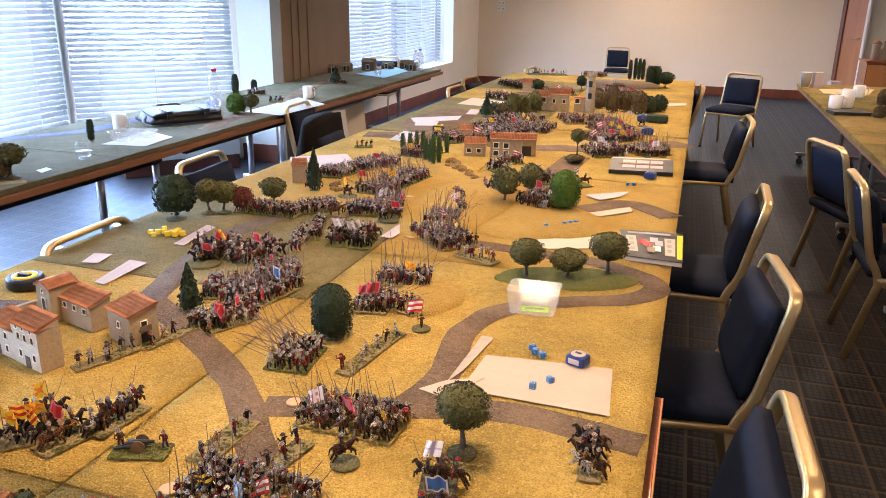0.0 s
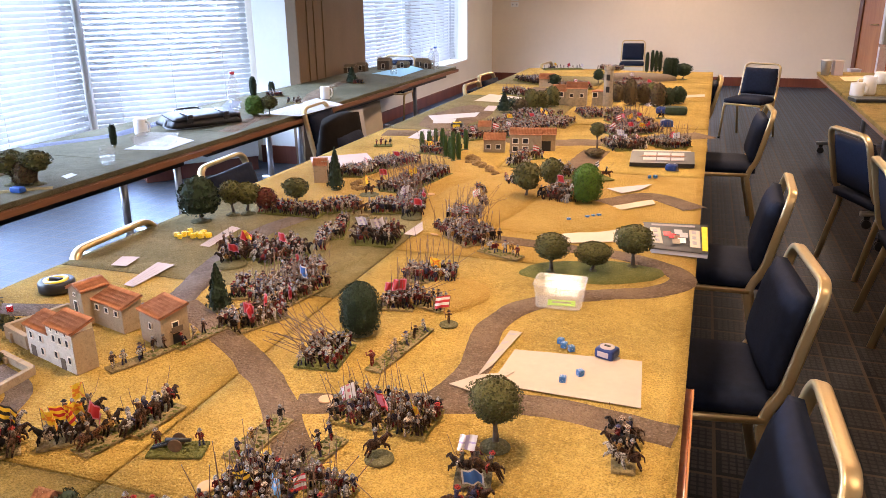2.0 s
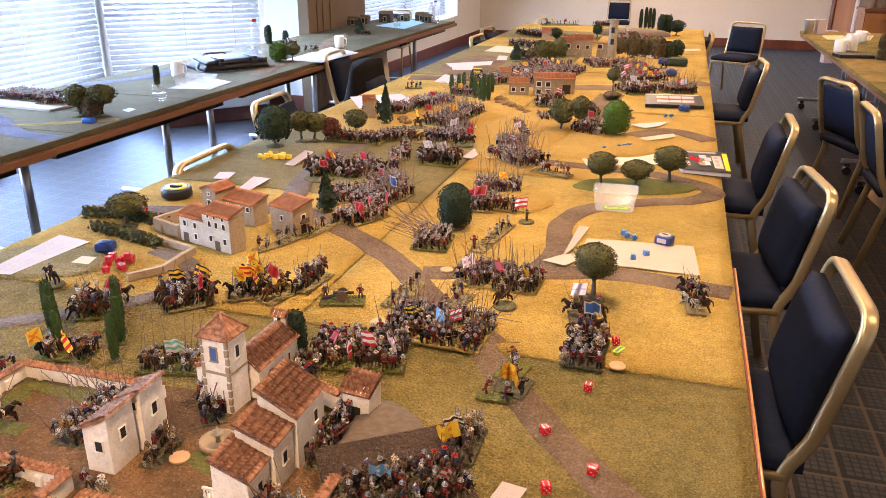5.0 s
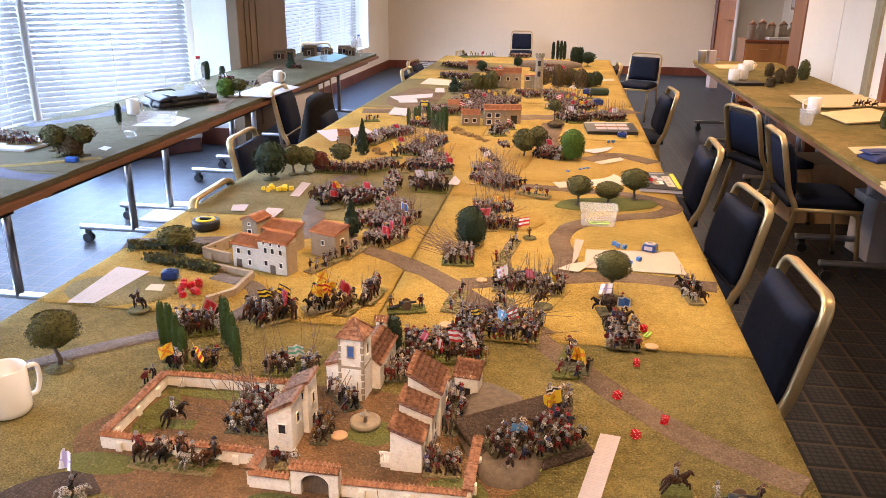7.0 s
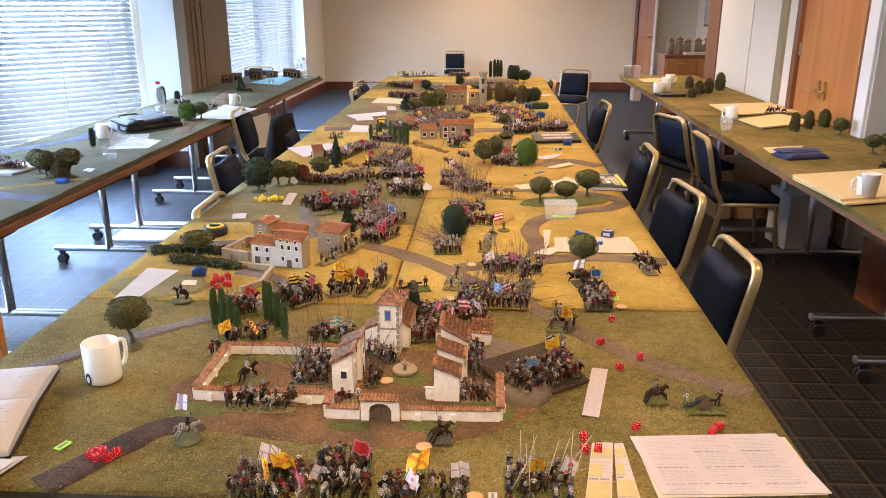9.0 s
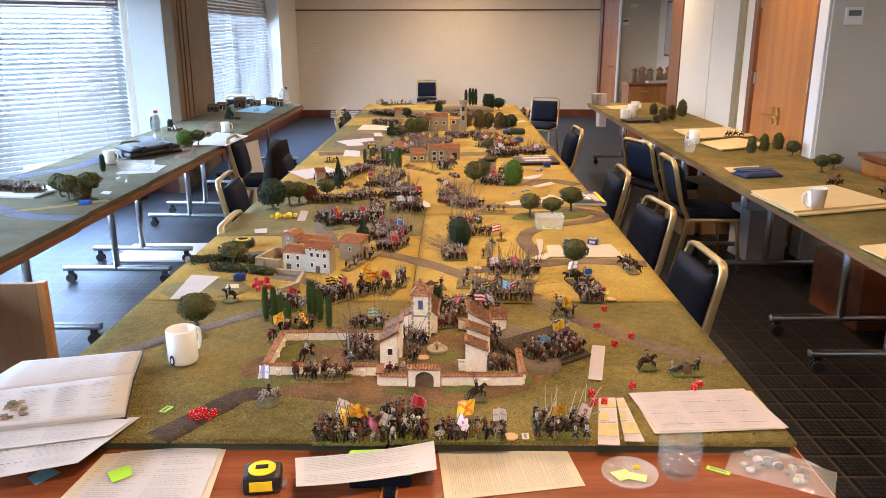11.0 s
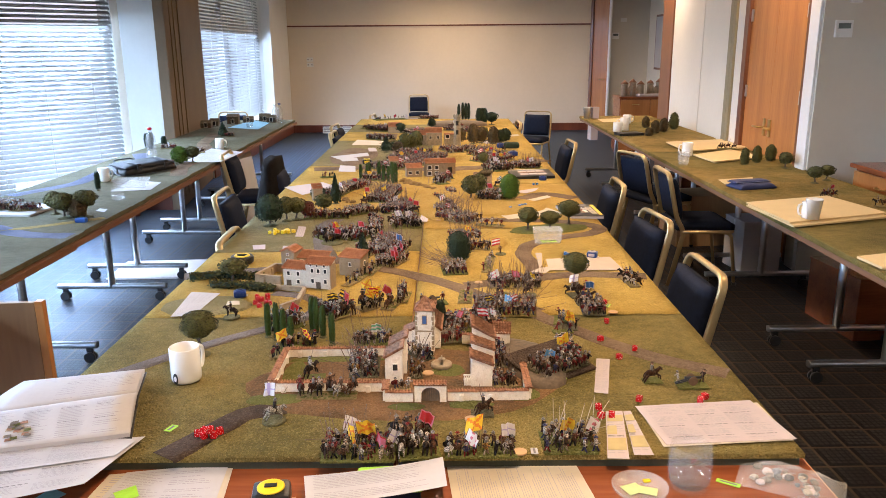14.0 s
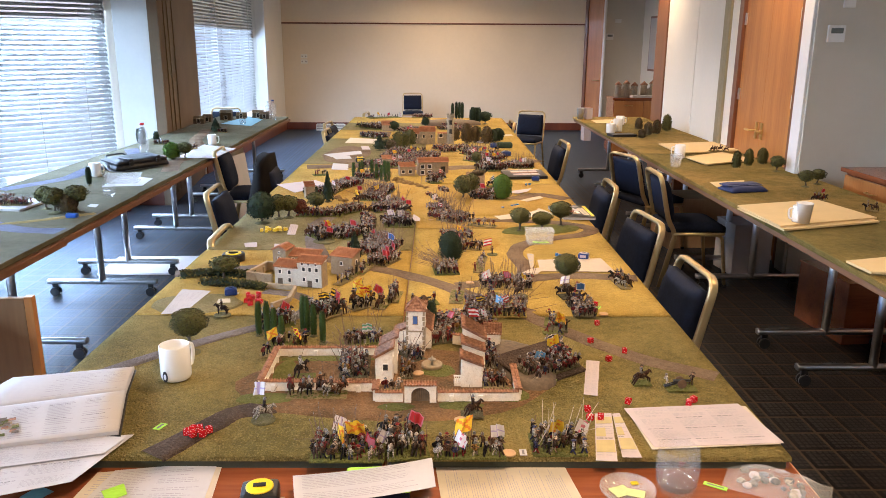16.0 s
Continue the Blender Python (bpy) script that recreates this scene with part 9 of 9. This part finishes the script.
house(-2.165, 8.312, 4, 0.135, 0.108, 0.063, "gable", M_PLANK, M_STUCCO2, "grey model house set aside on the side table", [("s", 0.0, 0.01, 0.03, 0.05)], rise=0.03, z=0.763)
house(-2.047, 8.151, 4, 0.108, 0.108, 0.059, "gable", M_PLANK, M_STUCCO2, "grey model house set aside on the side table", [("s", 0.0, 0.01, 0.03, 0.05)], rise=0.03, z=0.763)
sheet([(-2.424, 7.504), (-2.340, 8.399), (-2.057, 8.070), (-2.015, 7.274)], 0.764, M_TEAL, "pale blue printed sheet", "")
unit("foot", -2.161, 6.620, 0, 0.093, 0.056, 4, 2, "-", "tan", z=0.764)
unit("foot", -2.463, 5.635, 0, 0.132, 0.076, 5, 2, "lw", "tan", z=0.764)
unit("horse", -2.083, 5.290, 0, 0.114, 0.067, 3, 1, "-", "tan", z=0.764)
sheet([(2.192, 5.677), (2.870, 5.869), (2.825, 5.248), (2.190, 5.048)], 0.772, M_FOAM, "large cream foam board on the side table", name="foam_board", thick=0.01)
sheet([(2.173, 4.805), (2.587, 5.106), (2.697, 4.658), (2.211, 4.396)], 0.772, M_FOAM, "cream foam board on the side table", name="foam_board", thick=0.01)
sheet([(1.827, 2.743), (2.377, 2.949), (2.458, 2.413), (1.862, 2.212)], 0.772, M_FOAM, "large cream foam board under a cup", name="foam_board", thick=0.009)
sheet([(1.836, 2.768), (2.381, 2.944), (2.468, 2.459), (1.859, 2.252)], 0.783, M_FOAM, "large cream foam board under a cup", name="foam_board", thick=0.008)
sheet([(1.985, 3.662), (2.256, 3.748), (2.186, 3.568), (1.969, 3.486)], 0.766, M_FOAM, "cream paper beside the navy case", name="foam_board", thick=0.002)
sheet([(1.879, 1.633), (2.124, 1.706), (2.064, 1.446), (1.893, 1.462)], 0.772, M_FOAM, "cream foam board on the near side table", name="foam_board", thick=0.01)
sheet([(2.022, 8.119), (2.523, 8.313), (2.389, 7.805), (2.021, 7.758)], 0.766, M_FOAM, "pale sheet on the far side table", name="foam_board", thick=0.003)
paper_cup(2.003, 2.314, 0.7925, 0.042, 0.105, "white paper cup on the foam board")
mug(1.992, 2.340, 0.7925, 0.036, 0.085, 180, "white mug behind the paper cup")
paper_cup(1.957, 4.362, 0.765, 0.05, 0.10, "frosted plastic cup on the side table", M_PLAS)
mug(2.137, 4.854, 0.765, 0.045, 0.11, 180, "white china mug on the side table")
mug(1.964, 6.718, 0.765, 0.05, 0.10, 0, "white china mug on the far side table")
mug(2.061, 6.825, 0.765, 0.05, 0.14, 180, "white china mug on the far side table")
mug(2.272, 7.615, 0.765, 0.05, 0.10, 0, "white china mug on the far side table")
paper_cup(1.920, 8.287, 0.765, 0.05, 0.14, "white paper cup on the far side table")
plain_box("carton", pose(2.022, 8.300, 0.765, 0, 0, 10), 0.08, 0.09, 0.14, M_PINKP, "pinkish white card carton standing upright", "carton")
plain_box("case", pose(2.014, 6.414, 0.765, 0, 0, 12), 0.26, 0.16, 0.025, M_BLACK, "flat black case on the side table", "case")
navy_case(2.101, 3.375, 0.765, 14)
unit("horse", 2.422, 3.021, 0, 0.090, 0.050, 3, 1, "rd", "tan", z=0.768)
unit("horse", 2.560, 5.125, 0, 0.155, 0.068, 4, 1, "-", "tan", z=0.785)
unit("foot", 2.889, 5.337, 0, 0.097, 0.058, 4, 2, "wh", "tan", z=0.768)
unit("horse", 2.588, 2.729, 0, 0.060, 0.050, 2, 1, "-", "tan", z=0.768)

# ---- room furniture and fittings ----
coat = thing("coat", pose(-1.200, 4.28, 0, 0, 0, -88), "dark brown coat draped over the chair back", "coat")
bm = bmesh.new()
n = 26
rows_ = []
for j in range(15):
    s = j / 14
    ring = []
    for i in range(n):
        a = 2 * math.pi * i / n
        w = 0.25 + 0.12 * s + 0.014 * math.sin(a * 7 + s * 2) * s
        d = 0.050 + 0.075 * s + 0.022 * math.sin(a * 6 + 1) * s
        k = abs(math.cos(a)) ** 0.7 * math.copysign(1, math.cos(a))
        drop = 0.03 * abs(math.cos(a)) ** 3 * (1 - s)
        ring.append(bm.verts.new((w * k, 0.005 - 0.02 * s + d * math.sin(a), 0.86 - drop - 0.56 * s - 0.05 * s * math.sin(a * 2 + 0.5))))
    rows_.append(ring)
top = bm.verts.new((0, 0.005, 0.868))
for i in range(n):
    bm.faces.new((top, rows_[0][(i + 1) % n], rows_[0][i])).smooth = True
for a, b in zip(rows_, rows_[1:]):
    for i in range(n):
        bm.faces.new((a[i], a[(i + 1) % n], b[(i + 1) % n], b[i])).smooth = True
bmesh.ops.recalc_face_normals(bm, faces=bm.faces[:])
part("cloth", bm, M_LINEN, coat, smooth=True)


def sideboard(m, w, d, h, label, doors):
    t = thing("sideboard", m, label, "sideboard", "wooden sideboards")
    part("body", boxes((-w / 2, w / 2, -d / 2 + 0.02, d / 2, 0.06, h - 0.03), bevel=0.003), M_MAHOG, t)
    part("top", boxes((-w / 2 - 0.02, w / 2 + 0.02, -d / 2 - 0.02, d / 2, h - 0.03, h), bevel=0.005), M_MAHOG, t)
    part("plinth", boxes((-w / 2 + 0.03, w / 2 - 0.03, -d / 2 + 0.05, d / 2 - 0.02, 0, 0.06)), M_SKIRT, t)
    for k in range(doors):
        a = -w / 2 + 0.01 + (w - 0.02) * k / doors
        b = a + (w - 0.02) / doors - 0.008
        dr = part("door", boxes((a, b, -d / 2, -d / 2 + 0.019, 0.08, h - 0.05), bevel=0.003), M_DOOR, t)
        bm = bmesh.new()
        sweep(bm, fillet([((a + b) / 2 - 0.05, -d / 2, h - 0.12), ((a + b) / 2 - 0.05, -d / 2 - 0.03, h - 0.12), ((a + b) / 2 + 0.05, -d / 2 - 0.03, h - 0.12), ((a + b) / 2 + 0.05, -d / 2, h - 0.12)], 0.02), 0.010)
        part("handle", bm, M_BRASS, dr)
    return t


sideboard(ROOM @ pose(3.63, 10.53, 0), 1.38, 0.48, 0.90, "wooden sideboard in the alcove", 3)
sideboard(ROOM @ pose(3.24, 2.27, 0, 0, 0, -90), 2.9, 0.46, 0.86, "wooden sideboard beside the double door", 4)


def castle(x, y, w, label):
    t = thing("model_castle", ROOM @ pose(x, y, 0.90), label, "model castle", "model castles")
    part("wall", boxes((-w / 2, w / 2, -0.06, 0.06, 0, 0.12), bevel=0.003), M_STONE, t)
    for k in range(7):
        part("merlon", boxes((-w / 2 + w * k / 7, -w / 2 + w * (k + 0.55) / 7, -0.062, -0.045, 0.1205, 0.14)), M_STONE, t)
    for sx, hh in ((-0.42, 0.18), (0.0, 0.20), (0.42, 0.17)):
        bm = bmesh.new()
        lathe(bm, [(0, 0), (0.05, 0), (0.047, hh - 0.02), (0.055, hh - 0.01), (0.055, hh), (0, hh)], 14, cx=sx * w, cy=-0.03)
        tw = part("tower", bm, M_STONE, t)
        bm = bmesh.new()
        lathe(bm, [(0, hh + 0.002), (0.06, hh + 0.002), (0, hh + 0.06)], 14, cx=sx * w, cy=-0.03)
        part("roof", bm, M_TILE, tw, "reddish conical roof")
    return t


castle(3.17, 10.53, 0.30, "grey model castle with red conical roofs")
castle(3.60, 10.6, 0.33, "grey model castle with red conical roofs")
plain_box("foam_board", ROOM @ pose(3.5, 10.38, 0.9), 0.55, 0.2, 0.03, M_PINKP, "stack of pale boards on the sideboard", "board")


def wall_unit(m, w, h, d, mt, screen, label, category):
    t = thing("wall_panel", m, label, category, "wall fittings")
    part("case", boxes((-w / 2, w / 2, -d, 0, -h / 2, h / 2), bevel=0.004), mt, t)
    if screen is not None:
        part("screen", boxes((-w * 0.36, w * 0.36, -d - 0.002, -d + 0.001, h * 0.02, h * 0.34), bevel=0.001), screen, t)
    return t


M_LCD = mat("grey_display", (0.14, 0.16, 0.15), 0.2, 0, 0.1, 20)
wall_unit(ROOM @ pose(2.96, 3.9995, 1.76), 0.12, 0.115, 0.025, M_WHITE, M_LCD, "white wall thermostat with a small display", "thermostat")
wall_unit(ROOM @ pose(3.03, 3.9995, 1.975), 0.08, 0.08, 0.02, M_WHITE, None, "small white wall sensor box", "sensor")
wall_unit(ROOM @ pose(3.68, 14.04, 1.83), 0.14, 0.12, 0.025, M_WHITE, M_LCD, "white wall thermostat with a small display", "thermostat")
wall_unit(ROOM @ pose(3.83, 14.04, 2.13), 0.12, 0.07, 0.02, M_WHITE, None, "small white wall sensor box", "sensor")
for z in (1.33, 1.43):
    s = wall_unit(ROOM @ pose(-2.33, 14.068, z), 0.13, 0.08, 0.015, M_WHITE, None, "white double wall socket", "socket")
    for sx in (-0.035, 0.035):
        part("pin_hole", boxes((sx - 0.012, sx + 0.012, -0.018, -0.0145, -0.012, 0.012), bevel=0.001), M_INK, s)
for k in range(3):
    v = thing("floor_box", ROOM @ pose(-2.02 + 0.19 * k, 13.92, 0), "small white heater grille on the floor", "grille", "floor grilles")
    part("case", boxes((-0.095, 0.095, -0.06, 0.06, 0, 0.12), bevel=0.006), M_WHITE, v)
    for j in range(4):
        part("louvre", boxes((-0.08, 0.08, -0.066, -0.058, 0.035 + j * 0.033, 0.052 + j * 0.033), bevel=0.001), M_INK, v)
p = thing("picture", ROOM @ pose(4.338, 13.18, 1.70, 0, 0, -90), "framed pale picture on the alcove wall", "picture")
part("frame", boxes((-0.32, 0.32, -0.02, 0, -0.5, 0.5), bevel=0.004), M_FRAME, p)
part("print", boxes((-0.28, 0.28, -0.024, -0.0205, -0.46, 0.46)), M_PAPER, p)
# boards and boxes on the floor
cr = thing("wooden_panel", pose(-1.634, 1.222, 0, 0, 0, 3), "brown wooden panel standing on edge by the table", "panel")
M_CRATE = wood("brown_crate_wood", (0.20, 0.095, 0.035), (0.30, 0.15, 0.06), 0.6, 5, (1, 1, 0.1), 0.0)
part("board", boxes((-0.24, 0.182, -0.015, 0.010, 0, 0.74), bevel=0.002), M_CRATE, cr)
part("edge_strip", boxes((0.184, 0.215, -0.018, 0.014, 0, 0.745), bevel=0.003), M_DOOR, cr)
part("foot", boxes((-0.2, 0.18, -0.06, -0.0155, 0, 0.03), bevel=0.002), M_CRATE, cr)
bm = boxes((-0.34, 0.30, -0.26, 0.22, 0.002, 0.016), bevel=0.002)
ob = link("white_board", bm, M_PAPER)
ob.matrix_world = pose(-2.09, 4.2, 0, 0, 0, 3)
tagged(ob, "white board lying flat on the carpet", "board")
for x, y, rz, w, h, mt, lab in ((-1.69, 5.39, 78, 0.62, 0.68, M_PAPER, "white board leaning under the side table"), (-1.97, 6.43, 60, 0.34, 0.62, M_CREAM, "brown cardboard leaning under the side table")):
    b_ = thing("leaning_board", pose(x, y, 0.003, -8, 0, rz), lab, "board", "leaning boards")
    part("panel", boxes((-w / 2, w / 2, -0.004, 0.004, 0, h), bevel=0.001), mt, b_)
for x, y, sx, sy, h, mt, lab in ((2.32, 4.99, 0.55, 0.4, 0.42, M_PLY, "plywood box under the side table"), (2.46, 4.15, 0.3, 0.3, 0.38, M_PAPER, "white carton under the side table"), (2.56, 5.95, 0.4, 0.4, 0.42, M_MAHOG, "red brown box under the side table"),
                           (2.63, 2.87, 0.4, 0.5, 0.36, M_MAHOG, "red brown box under the side table"), (2.80, 12.45, 0.13, 0.2, 0.45, M_PINKP, "pale carton standing on the carpet")):
    plain_box("box", pose(x, y, 0, 0, 0, 6), sx, sy, h, mt, lab, "box", lid=mt)
